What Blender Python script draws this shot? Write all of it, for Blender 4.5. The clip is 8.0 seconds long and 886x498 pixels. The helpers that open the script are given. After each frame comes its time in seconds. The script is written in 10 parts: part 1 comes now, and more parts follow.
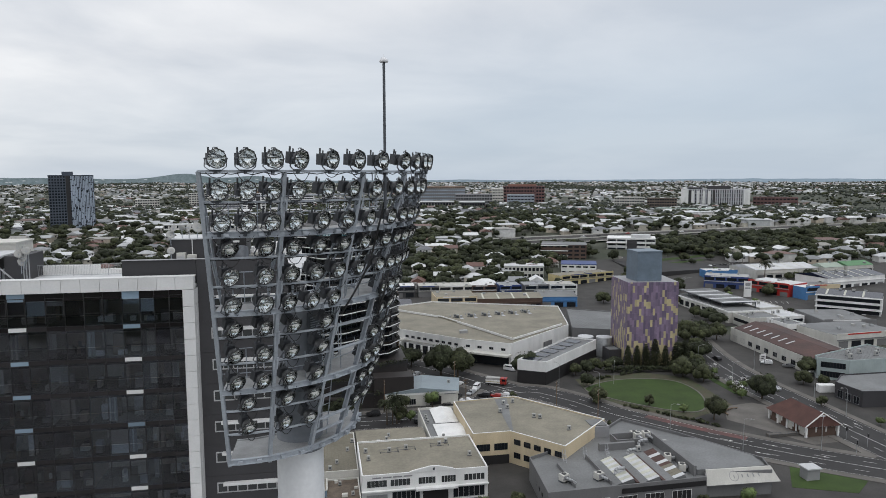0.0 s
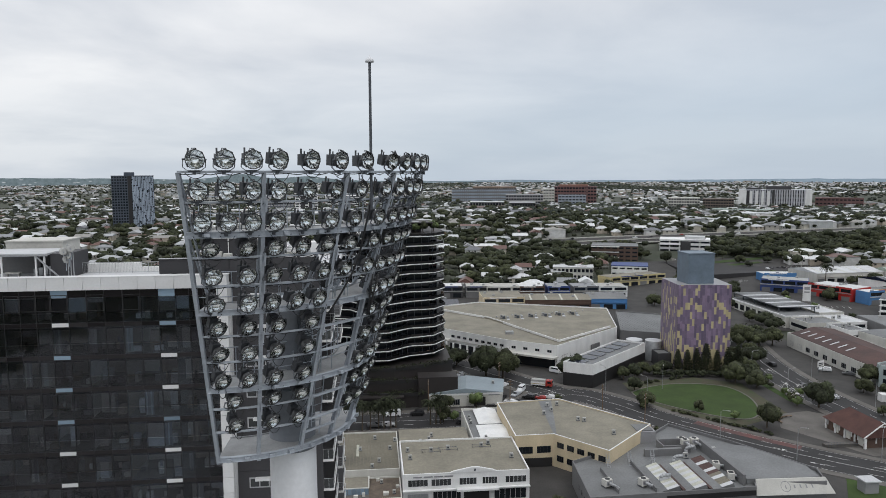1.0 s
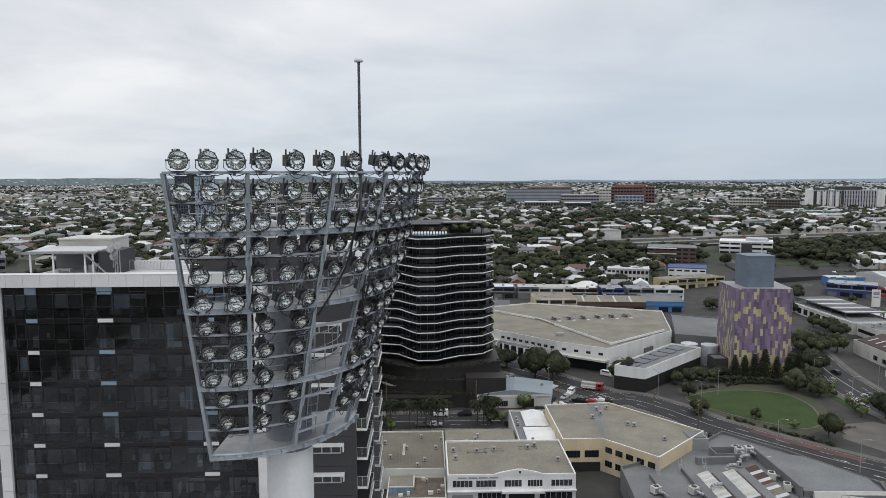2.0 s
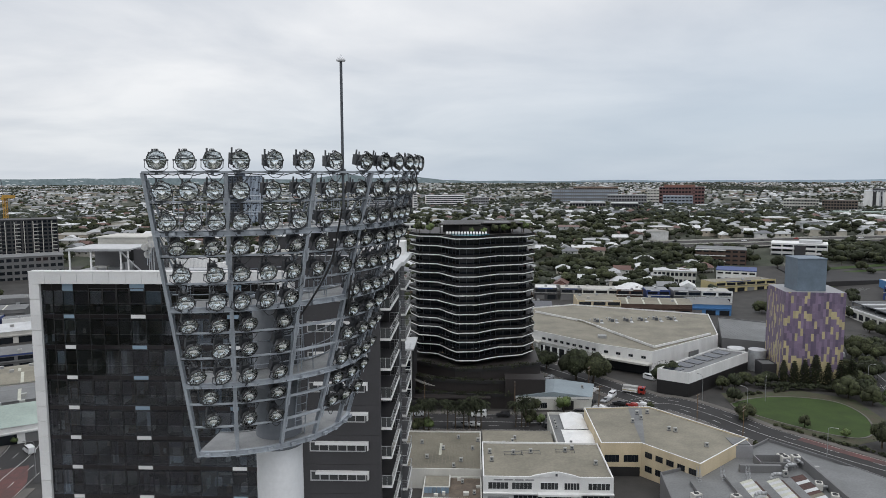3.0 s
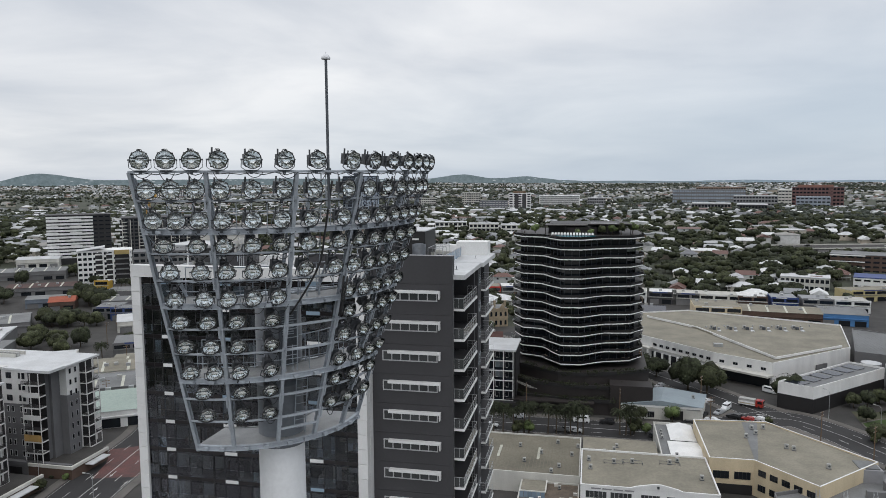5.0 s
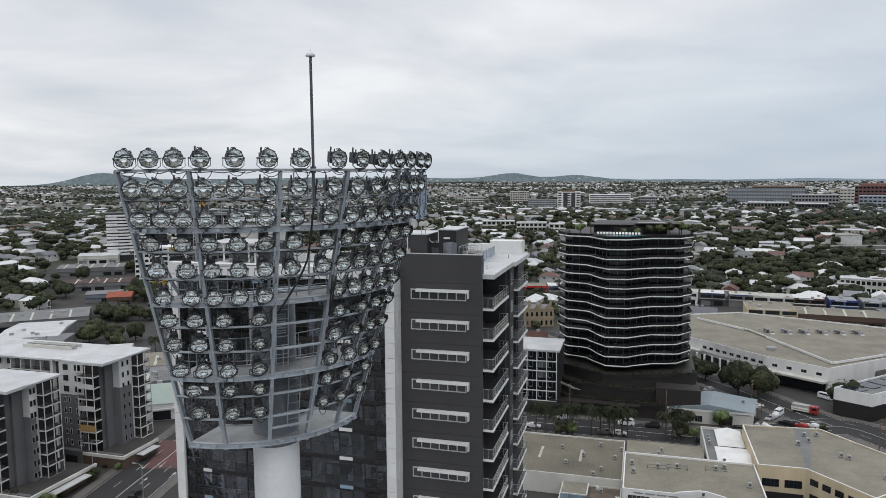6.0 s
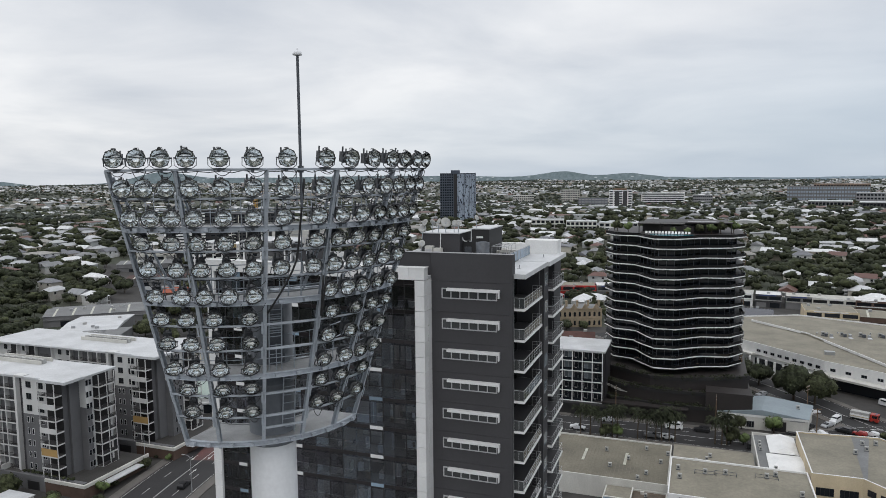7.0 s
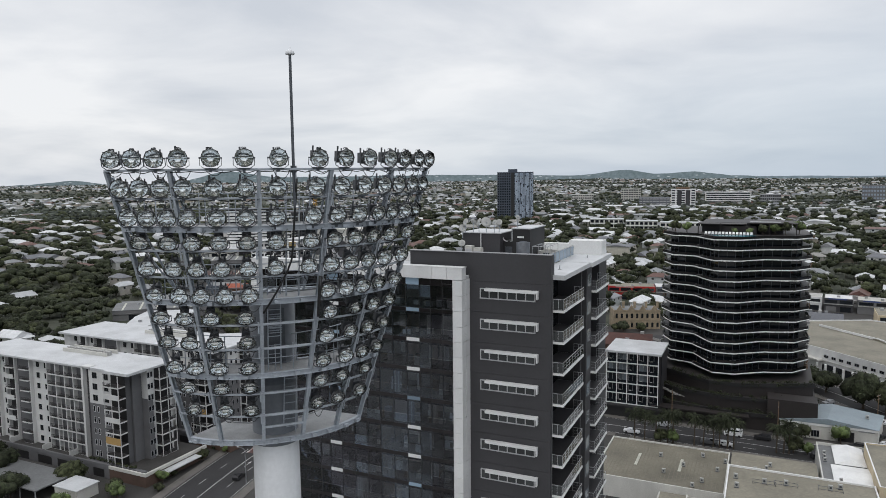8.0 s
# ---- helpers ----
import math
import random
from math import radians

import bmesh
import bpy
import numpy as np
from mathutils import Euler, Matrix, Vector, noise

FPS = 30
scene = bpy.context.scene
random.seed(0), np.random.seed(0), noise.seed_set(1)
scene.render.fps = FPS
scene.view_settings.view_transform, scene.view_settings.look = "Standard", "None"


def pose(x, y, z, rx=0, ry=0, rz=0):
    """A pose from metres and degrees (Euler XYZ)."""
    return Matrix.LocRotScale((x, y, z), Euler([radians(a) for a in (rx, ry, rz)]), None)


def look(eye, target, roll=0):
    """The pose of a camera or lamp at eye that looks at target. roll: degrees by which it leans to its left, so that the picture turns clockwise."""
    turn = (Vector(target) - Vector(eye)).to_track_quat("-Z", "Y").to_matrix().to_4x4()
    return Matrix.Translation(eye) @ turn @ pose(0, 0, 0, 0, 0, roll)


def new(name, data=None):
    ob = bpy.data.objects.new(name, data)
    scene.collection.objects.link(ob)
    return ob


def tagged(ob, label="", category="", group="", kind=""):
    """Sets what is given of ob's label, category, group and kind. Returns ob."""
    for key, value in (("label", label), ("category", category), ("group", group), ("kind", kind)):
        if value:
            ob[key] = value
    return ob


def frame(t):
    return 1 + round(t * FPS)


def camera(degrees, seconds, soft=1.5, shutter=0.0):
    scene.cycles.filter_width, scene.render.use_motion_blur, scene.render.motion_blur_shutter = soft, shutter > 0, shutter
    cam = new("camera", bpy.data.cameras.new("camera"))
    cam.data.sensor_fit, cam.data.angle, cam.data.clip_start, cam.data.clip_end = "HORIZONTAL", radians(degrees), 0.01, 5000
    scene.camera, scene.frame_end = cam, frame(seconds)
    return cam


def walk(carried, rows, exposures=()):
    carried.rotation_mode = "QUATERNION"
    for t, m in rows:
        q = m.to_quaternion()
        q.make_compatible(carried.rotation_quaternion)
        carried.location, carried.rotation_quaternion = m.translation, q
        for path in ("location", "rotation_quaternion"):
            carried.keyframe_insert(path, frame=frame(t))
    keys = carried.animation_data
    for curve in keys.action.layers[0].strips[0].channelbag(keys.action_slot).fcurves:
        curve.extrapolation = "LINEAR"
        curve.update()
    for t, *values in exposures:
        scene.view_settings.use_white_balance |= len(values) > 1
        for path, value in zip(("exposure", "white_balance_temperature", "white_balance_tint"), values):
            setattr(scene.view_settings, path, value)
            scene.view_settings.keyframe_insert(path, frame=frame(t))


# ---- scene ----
cam = camera(64.58, 8.0, soft=0.6)
# seconds, x, y, z, pitch, roll, yaw
PATH = [
    (0.0, 0.000, 0.000, 78.500, -5.940, 0.198, -9.991),
    (0.5, 0.938, -0.052, 78.500, -5.917, 0.232, -8.007),
    (1.0, 2.052, -0.024, 78.499, -5.907, 0.237, -5.809),
    (1.5, 3.016, 0.039, 78.504, -5.912, 0.233, -3.822),
    (2.0, 4.117, 0.186, 78.506, -5.889, 0.254, -1.289),
    (3.5, 7.077, 0.674, 78.479, -5.838, 0.234, 4.604),
    (4.0, 8.162, 1.019, 78.478, -5.777, 0.262, 7.446),
    (4.5, 9.030, 1.328, 78.463, -5.787, 0.296, 9.699),
    (6.0, 11.685, 2.624, 78.414, -5.891, 0.408, 15.901),
    (6.5, 12.441, 3.039, 78.420, -5.947, 0.464, 17.580),
    (7.0, 13.329, 3.636, 78.426, -5.991, 0.515, 20.010),
    (7.5, 14.096, 4.191, 78.427, -6.016, 0.561, 22.307),
    (8.0, 14.959, 4.822, 78.431, -6.030, 0.596, 24.794),
]
walk(cam, [(t, pose(x, y, z, 90 + pitch, roll, yaw)) for t, x, y, z, pitch, roll, yaw in PATH])

# ---- light: an overcast sky and a weak, wide sun ----
world = bpy.data.worlds.new("world")
scene.world = world
world.use_nodes = True
wn, wl = world.node_tree.nodes, world.node_tree.links
wn.clear()
w_out = wn.new("ShaderNodeOutputWorld")
w_bg = wn.new("ShaderNodeBackground")
w_sky = wn.new("ShaderNodeTexSky")
w_sky.sky_type = "NISHITA"
w_sky.sun_disc = False
w_sky.sun_elevation = radians(48)
w_sky.sun_rotation = radians(200)
w_co = wn.new("ShaderNodeTexCoord")
w_sep = wn.new("ShaderNodeSeparateXYZ")
wl.new(w_co.outputs["Generated"], w_sep.inputs[0])
# cloud layers: the direction laid on a flat deck overhead
w_add = wn.new("ShaderNodeMath")
w_add.operation = "ADD"
w_add.inputs[1].default_value = 0.16
wl.new(w_sep.outputs["Z"], w_add.inputs[0])
w_comb = wn.new("ShaderNodeCombineXYZ")
for k in ("X", "Y"):
    w_div = wn.new("ShaderNodeMath")
    w_div.operation = "DIVIDE"
    wl.new(w_sep.outputs[k], w_div.inputs[0])
    wl.new(w_add.outputs[0], w_div.inputs[1])
    wl.new(w_div.outputs[0], w_comb.inputs[k])
w_n1 = wn.new("ShaderNodeTexNoise")
w_n1.inputs["Scale"].default_value = 0.75
w_n1.inputs["Detail"].default_value = 8
w_n1.inputs["Roughness"].default_value = 0.52
w_n1.inputs["Distortion"].default_value = 0.3
wl.new(w_comb.outputs[0], w_n1.inputs["Vector"])
w_cloud = wn.new("ShaderNodeValToRGB")
w_cloud.color_ramp.elements[0].position = 0.35
w_cloud.color_ramp.elements[0].color = (0.55, 0.58, 0.63, 1)
w_cloud.color_ramp.elements[1].position = 0.62
w_cloud.color_ramp.elements[1].color = (0.785, 0.793, 0.81, 1)
wl.new(w_n1.outputs["Fac"], w_cloud.inputs[0])
# towards the horizon the deck turns blue grey
w_hor = wn.new("ShaderNodeValToRGB")
w_hor.color_ramp.elements[0].position = 0.0
w_hor.color_ramp.elements[0].color = (0.22, 0.22, 0.22, 1)
w_hor.color_ramp.elements[1].position = 0.20
w_hor.color_ramp.elements[1].color = (1, 1, 1, 1)
w_tilt = wn.new("ShaderNodeMath")
w_tilt.operation = "MULTIPLY_ADD"
w_tilt.inputs[1].default_value = -0.20
wl.new(w_sep.outputs["X"], w_tilt.inputs[0])
wl.new(w_sep.outputs["Z"], w_tilt.inputs[2])
wl.new(w_tilt.outputs[0], w_hor.inputs[0])
w_mixh = wn.new("ShaderNodeMix")
w_mixh.data_type = "RGBA"
wl.new(w_hor.outputs[0], w_mixh.inputs[0])
w_mixh.inputs[6].default_value = (0.41, 0.49, 0.585, 1)
wl.new(w_cloud.outputs[0], w_mixh.inputs[7])
# an overcast deck is brighter overhead than near the horizon
w_zen = wn.new("ShaderNodeMapRange")
w_zen.interpolation_type = "SMOOTHSTEP"
w_zen.inputs["From Min"].default_value = 0.33
w_zen.inputs["From Max"].default_value = 1.0
w_zen.inputs["To Min"].default_value = 1.0
w_zen.inputs["To Max"].default_value = 1.6
wl.new(w_sep.outputs["Z"], w_zen.inputs["Value"])
w_sc = wn.new("ShaderNodeMix")
w_sc.data_type = "RGBA"
w_sc.blend_type = "MULTIPLY"
w_sc.inputs[0].default_value = 1.0
w_sc.inputs[7].default_value = (0.08, 0.08, 0.08, 1)
wl.new(w_sky.outputs[0], w_sc.inputs[6])
w_mix = wn.new("ShaderNodeMix")
w_mix.data_type = "RGBA"
w_mix.inputs[0].default_value = 0.92
wl.new(w_sc.outputs[2], w_mix.inputs[6])
wl.new(w_mixh.outputs[2], w_mix.inputs[7])
wl.new(w_mix.outputs[2], w_bg.inputs["Color"])
w_str = wn.new("ShaderNodeMath")
w_str.operation = "MULTIPLY"
w_str.inputs[1].default_value = 1.17
wl.new(w_zen.outputs[0], w_str.inputs[0])
wl.new(w_str.outputs[0], w_bg.inputs["Strength"])
wl.new(w_bg.outputs[0], w_out.inputs[0])

sun = new("sun", bpy.data.lights.new("sun", "SUN"))
sun.data.energy = 0.5
sun.data.angle = radians(25)
sun.data.color = (1.0, 0.97, 0.93)
sun.matrix_world = look((30, -60, 120), (0, 0, 0))
scene.view_settings.exposure = 0.0

# ---- materials ----
def surf(name, col, rough=0.6, var=0.25, scale=0.5, fine=8.0, bump=0.0, metal=0.0, rnd=0.0, stain=None, spec=0.5, streak=1.0, island=0.0, grit=0.62):
    """A surface with stains at a large scale, grain at a fine one, and a little relief."""
    m = bpy.data.materials.new(name)
    m.use_nodes = True
    n, l = m.node_tree.nodes, m.node_tree.links
    b = n["Principled BSDF"]
    b.inputs["Roughness"].default_value = rough
    b.inputs["Metallic"].default_value = metal
    b.inputs["Specular IOR Level"].default_value = spec
    geo = n.new("ShaderNodeNewGeometry")
    mp = n.new("ShaderNodeMapping")
    mp.inputs["Scale"].default_value = (1, 1, streak)
    l.new(geo.outputs["Position"], mp.inputs["Vector"])
    big = n.new("ShaderNodeTexNoise")
    big.inputs["Scale"].default_value = scale
    big.inputs["Detail"].default_value = 5
    big.inputs["Roughness"].default_value = 0.6
    l.new(mp.outputs[0], big.inputs["Vector"])
    small = n.new("ShaderNodeTexNoise")
    small.inputs["Scale"].default_value = fine
    small.inputs["Detail"].default_value = 3
    l.new(geo.outputs["Position"], small.inputs["Vector"])
    ramp = n.new("ShaderNodeValToRGB")
    ramp.color_ramp.elements[0].position = 0.3
    ramp.color_ramp.elements[1].position = 0.7
    dark = stain or [c * (1 - var) for c in col]
    light = [min(1, c * (1 + 0.45 * var)) for c in col]
    ramp.color_ramp.elements[0].color = (*dark, 1)
    ramp.color_ramp.elements[1].color = (*light, 1)
    l.new(big.outputs["Fac"], ramp.inputs[0])
    mul = n.new("ShaderNodeMix")
    mul.data_type, mul.blend_type = "RGBA", "MULTIPLY"
    mul.inputs[0].default_value = min(1.0, var * 1.6)
    l.new(ramp.outputs[0], mul.inputs[6])
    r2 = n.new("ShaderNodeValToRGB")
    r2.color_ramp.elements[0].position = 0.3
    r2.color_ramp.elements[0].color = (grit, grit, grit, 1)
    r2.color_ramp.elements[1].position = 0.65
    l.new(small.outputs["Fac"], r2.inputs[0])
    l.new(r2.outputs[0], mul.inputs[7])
    colour = mul.outputs[2]
    if rnd or island:
        hsv = n.new("ShaderNodeHueSaturation")
        mr = n.new("ShaderNodeMapRange")
        amount = rnd or island
        mr.inputs["To Min"].default_value = 1 - amount
        mr.inputs["To Max"].default_value = 1 + amount
        if rnd:
            src = n.new("ShaderNodeObjectInfo").outputs["Random"]
        else:
            src = geo.outputs["Random Per Island"]
        l.new(src, mr.inputs["Value"])
        l.new(mr.outputs[0], hsv.inputs["Value"])
        l.new(colour, hsv.inputs["Color"])
        colour = hsv.outputs[0]
    l.new(colour, b.inputs["Base Color"])
    if bump:
        bp = n.new("ShaderNodeBump")
        bp.inputs["Strength"].default_value = bump
        bp.inputs["Distance"].default_value = 0.02
        l.new(small.outputs["Fac"], bp.inputs["Height"])
        l.new(bp.outputs[0], b.inputs["Normal"])
    return m


def palette(name, colours, rough=0.6, by_object=False, var=0.2, scale=0.4, metal=0.0, spec=0.5):
    """One of several colours for each island of a mesh (or each object)."""
    m = surf(name, (0.5, 0.5, 0.5), rough, var, scale, metal=metal, spec=spec)
    n, l = m.node_tree.nodes, m.node_tree.links
    b = n["Principled BSDF"]
    old = b.inputs["Base Color"].links[0].from_socket
    ramp = n.new("ShaderNodeValToRGB")
    ramp.color_ramp.interpolation = "CONSTANT"
    e = ramp.color_ramp.elements
    e[0].color = (*colours[0], 1)
    e[0].position = 0
    e[1].color = (*colours[1], 1)
    e[1].position = 1 / len(colours)
    for i, c in enumerate(colours[2:], 2):
        x = e.new(i / len(colours))
        x.color = (*c, 1)
    if by_object:
        src = n.new("ShaderNodeObjectInfo").outputs["Random"]
    else:
        src = n.new("ShaderNodeNewGeometry").outputs["Random Per Island"]
    l.new(src, ramp.inputs[0])
    mul = n.new("ShaderNodeMix")
    mul.data_type, mul.blend_type = "RGBA", "MULTIPLY"
    mul.inputs[0].default_value = 1.0
    l.new(ramp.outputs[0], mul.inputs[6])
    dbl = n.new("ShaderNodeMix")
    dbl.data_type, dbl.blend_type = "RGBA", "ADD"
    dbl.inputs[0].default_value = 1.0
    l.new(old, dbl.inputs[6])
    l.new(old, dbl.inputs[7])
    l.new(dbl.outputs[2], mul.inputs[7])
    l.new(mul.outputs[2], b.inputs["Base Color"])
    return m


def glassy(name, col, rough=0.05, rnd=0.0, ior=1.5):
    """Dark glazing seen from outside: a glossy dark body with slightly uneven panes."""
    m = bpy.data.materials.new(name)
    m.use_nodes = True
    n, l = m.node_tree.nodes, m.node_tree.links
    b = n["Principled BSDF"]
    b.inputs["Base Color"].default_value = (*col, 1)
    b.inputs["Roughness"].default_value = rough
    b.inputs["IOR"].default_value = ior
    geo = n.new("ShaderNodeNewGeometry")
    w = n.new("ShaderNodeTexNoise")
    w.inputs["Scale"].default_value = 0.35
    w.inputs["Detail"].default_value = 2
    l.new(geo.outputs["Position"], w.inputs["Vector"])
    bp = n.new("ShaderNodeBump")
    bp.inputs["Strength"].default_value = 0.12
    bp.inputs["Distance"].default_value = 0.05
    l.new(w.outputs["Fac"], bp.inputs["Height"])
    l.new(bp.outputs[0], b.inputs["Normal"])
    if rnd:
        mr = n.new("ShaderNodeMapRange")
        mr.inputs["To Min"].default_value = 1 - rnd
        mr.inputs["To Max"].default_value = 1 + rnd
        hsv = n.new("ShaderNodeHueSaturation")
        hsv.inputs["Color"].default_value = (*col, 1)
        l.new(n.new("ShaderNodeObjectInfo").outputs["Random"], mr.inputs["Value"])
        l.new(mr.outputs[0], hsv.inputs["Value"])
        l.new(hsv.outputs[0], b.inputs["Base Color"])
    return m


def clear_pane(name, tint, ior=1.6, rough=0.015, warp=0.12):
    """Tinted glazing that lets the room behind show and mirrors what stands opposite."""
    m = bpy.data.materials.new(name)
    m.use_nodes = True
    n, l = m.node_tree.nodes, m.node_tree.links
    n.remove(n["Principled BSDF"])
    tr, gl, mx, fr = n.new("ShaderNodeBsdfTransparent"), n.new("ShaderNodeBsdfGlossy"), n.new("ShaderNodeMixShader"), n.new("ShaderNodeFresnel")
    tr.inputs["Color"].default_value = (*tint, 1)
    gl.inputs["Roughness"].default_value = rough
    gl.inputs["Color"].default_value = (0.88, 0.93, 1.0, 1)
    fr.inputs["IOR"].default_value = ior
    w = n.new("ShaderNodeTexNoise")
    w.inputs["Scale"].default_value = 0.7
    w.inputs["Detail"].default_value = 2
    l.new(n.new("ShaderNodeNewGeometry").outputs["Position"], w.inputs["Vector"])
    bp = n.new("ShaderNodeBump")
    bp.inputs["Strength"].default_value = warp
    bp.inputs["Distance"].default_value = 0.05
    l.new(w.outputs["Fac"], bp.inputs["Height"])
    l.new(bp.outputs[0], gl.inputs["Normal"])
    l.new(fr.outputs[0], mx.inputs[0])
    l.new(tr.outputs[0], mx.inputs[1])
    l.new(gl.outputs[0], mx.inputs[2])
    l.new(mx.outputs[0], n["Material Output"].inputs["Surface"])
    return m


STEEL = surf("galvanised_steel", (0.39, 0.425, 0.47), 0.55, 0.25, 0.9, 14, 0.1, metal=0.15)
STEEL_DARK = surf("weathered_steel", (0.10, 0.11, 0.125), 0.5, 0.35, 1.2, 18, 0.1, metal=0.3)
CABLE = surf("black_cable", (0.012, 0.012, 0.013), 0.6, 0.2, 2)
LAMP_BODY = surf("black_lamp_body", (0.030, 0.032, 0.035), 0.45, 0.3, 3, 25, 0.05)
LAMP_CASE = surf("dark_ballast_case", (0.075, 0.08, 0.088), 0.5, 0.3, 3, 20)
REFLECTOR = surf("bright_reflector", (0.98, 0.985, 0.98), 0.12, 0.03, 6, 30, metal=1.0)
COLUMN_WHITE = surf("white_painted_steel", (0.72, 0.73, 0.75), 0.45, 0.12, 0.5, 6, 0.04, streak=0.15)
COLUMN_GREY = surf("grey_painted_steel", (0.15, 0.165, 0.185), 0.5, 0.25, 0.6, 6, 0.05, streak=0.2)
DECK = surf("deck_plate", (0.34, 0.345, 0.345), 0.7, 0.3, 1.0, 20, 0.1)
ASPHALT = surf("asphalt", (0.033, 0.032, 0.033), 0.85, 0.35, 0.06, 3.0, 0.15)
CONCRETE = surf("pavement_concrete", (0.138, 0.128, 0.117), 0.85, 0.3, 0.15, 4.0, 0.1)
CONCRETE_DARK = surf("stained_concrete", (0.052, 0.049, 0.046), 0.85, 0.4, 0.12, 3.0, 0.1)
EARTH = surf("suburb_ground", (0.066, 0.068, 0.052), 0.95, 0.5, 0.02, 0.4, 0.0, stain=(0.032, 0.042, 0.022))
LAWN = surf("mown_grass", (0.037, 0.068, 0.011), 0.95, 0.35, 0.12, 5.0, 0.2)
WHITE = surf("white_render", (0.78, 0.78, 0.77), 0.7, 0.16, 0.2, 5, 0.05, streak=0.3)
WHITE_ROOF = surf("white_roof_sheet", (0.55, 0.56, 0.57), 0.6, 0.2, 0.15, 2.5, 0.03)
OFFWHITE = surf("offwhite_render", (0.58, 0.57, 0.53), 0.75, 0.2, 0.2, 4, 0.05, streak=0.3)
CREAM = surf("cream_render", (0.60, 0.50, 0.34), 0.75, 0.18, 0.2, 4, 0.05, streak=0.3)
TAN_ROOF = surf("tan_roof_sheet", (0.235, 0.217, 0.170), 0.75, 0.3, 0.11, 1.6, 0.05)
GREY_ROOF = surf("grey_roof_sheet", (0.175, 0.18, 0.182), 0.6, 0.32, 0.08, 2, 0.05)
GREY_RENDER = surf("grey_render", (0.17, 0.17, 0.172), 0.7, 0.2, 0.15, 4, 0.05, streak=0.3)
CHARCOAL = surf("charcoal_render", (0.045, 0.044, 0.048), 0.65, 0.18, 0.12, 5, 0.04, streak=0.4)
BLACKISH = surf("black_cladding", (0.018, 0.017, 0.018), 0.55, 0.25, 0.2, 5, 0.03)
BROWN_BLACK = surf("dark_bronze_cladding", (0.028, 0.023, 0.022), 0.55, 0.3, 0.15, 4, 0.04)
FRAME_WHITE = surf("white_aluminium_panel", (0.66, 0.66, 0.66), 0.45, 0.1, 0.3, 6, rnd=0.05)
FRAME_GREY = surf("grey_aluminium", (0.28, 0.28, 0.29), 0.45, 0.1, 1.0)
GLASS_DARK = glassy("dark_glass", (0.012, 0.015, 0.019), 0.04)
GLASS_PANE = glassy("curtain_wall_glass", (0.010, 0.0105, 0.015), 0.03, rnd=0.22, ior=1.42)
RAIL_GREY = surf("dull_aluminium_rail", (0.48, 0.49, 0.50), 0.5, 0.15, 1.0)
GLASS_SMOKE = glassy("smoked_guard_glass", (0.05, 0.054, 0.056), 0.08, rnd=0.3)
FRAME_PALE = surf("pale_window_frame", (0.42, 0.42, 0.43), 0.5, 0.1, 1.0)
GLASS_BLUE = glassy("blue_glass", (0.20, 0.27, 0.34), 0.12, rnd=0.3)
GLASS_PALE = glassy("pale_blind_glass", (0.13, 0.15, 0.165), 0.1, rnd=0.4)
RED_TILE = surf("red_tile_roof", (0.086, 0.036, 0.028), 0.8, 0.35, 0.3, 5, 0.2)
RUST_ROOF = surf("rusted_iron_roof", (0.085, 0.043, 0.036), 0.8, 0.5, 0.1, 2, 0.1, stain=(0.05, 0.032, 0.03))
BRICK = surf("brown_brick", (0.105, 0.066, 0.05), 0.85, 0.25, 0.3, 12, 0.1)
PAINT_LINE = surf("road_paint", (0.62, 0.62, 0.60), 0.7, 0.3, 0.7, 6)
RED_LANE = surf("red_bus_lane", (0.14, 0.055, 0.05), 0.85, 0.5, 0.25, 4, stain=(0.075, 0.05, 0.048))
TIMBER = surf("weathered_timber", (0.17, 0.11, 0.065), 0.8, 0.35, 0.6, 12, 0.1)
BARK = surf("bark", (0.09, 0.07, 0.05), 0.9, 0.4, 1.5, 12, 0.3)
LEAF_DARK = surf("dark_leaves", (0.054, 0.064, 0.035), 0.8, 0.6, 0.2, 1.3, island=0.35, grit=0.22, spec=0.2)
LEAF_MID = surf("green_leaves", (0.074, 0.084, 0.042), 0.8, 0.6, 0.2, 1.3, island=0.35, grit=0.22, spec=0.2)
# leaves beyond 900 m, with haze put into a paler, greyer green
LEAF_HAZED = surf("far_leaves", (0.090, 0.104, 0.084), 0.8, 0.6, 0.02, 0.35, island=0.3, grit=0.3, spec=0.2)
LEAF_LIGHT = surf("light_leaves", (0.085, 0.12, 0.035), 0.7, 0.4, 0.2, 1.5, island=0.5)
AC_CASE = surf("air_conditioner_case", (0.40, 0.40, 0.385), 0.55, 0.2, 0.8, 8)
GALV = surf("galvanised_duct", (0.42, 0.43, 0.44), 0.4, 0.25, 0.6, 6, metal=0.4)
SKYLIGHT = surf("translucent_sheet", (0.50, 0.50, 0.42), 0.4, 0.25, 0.3, 3)
TYRE = surf("tyre_rubber", (0.012, 0.012, 0.012), 0.8, 0.2, 2)

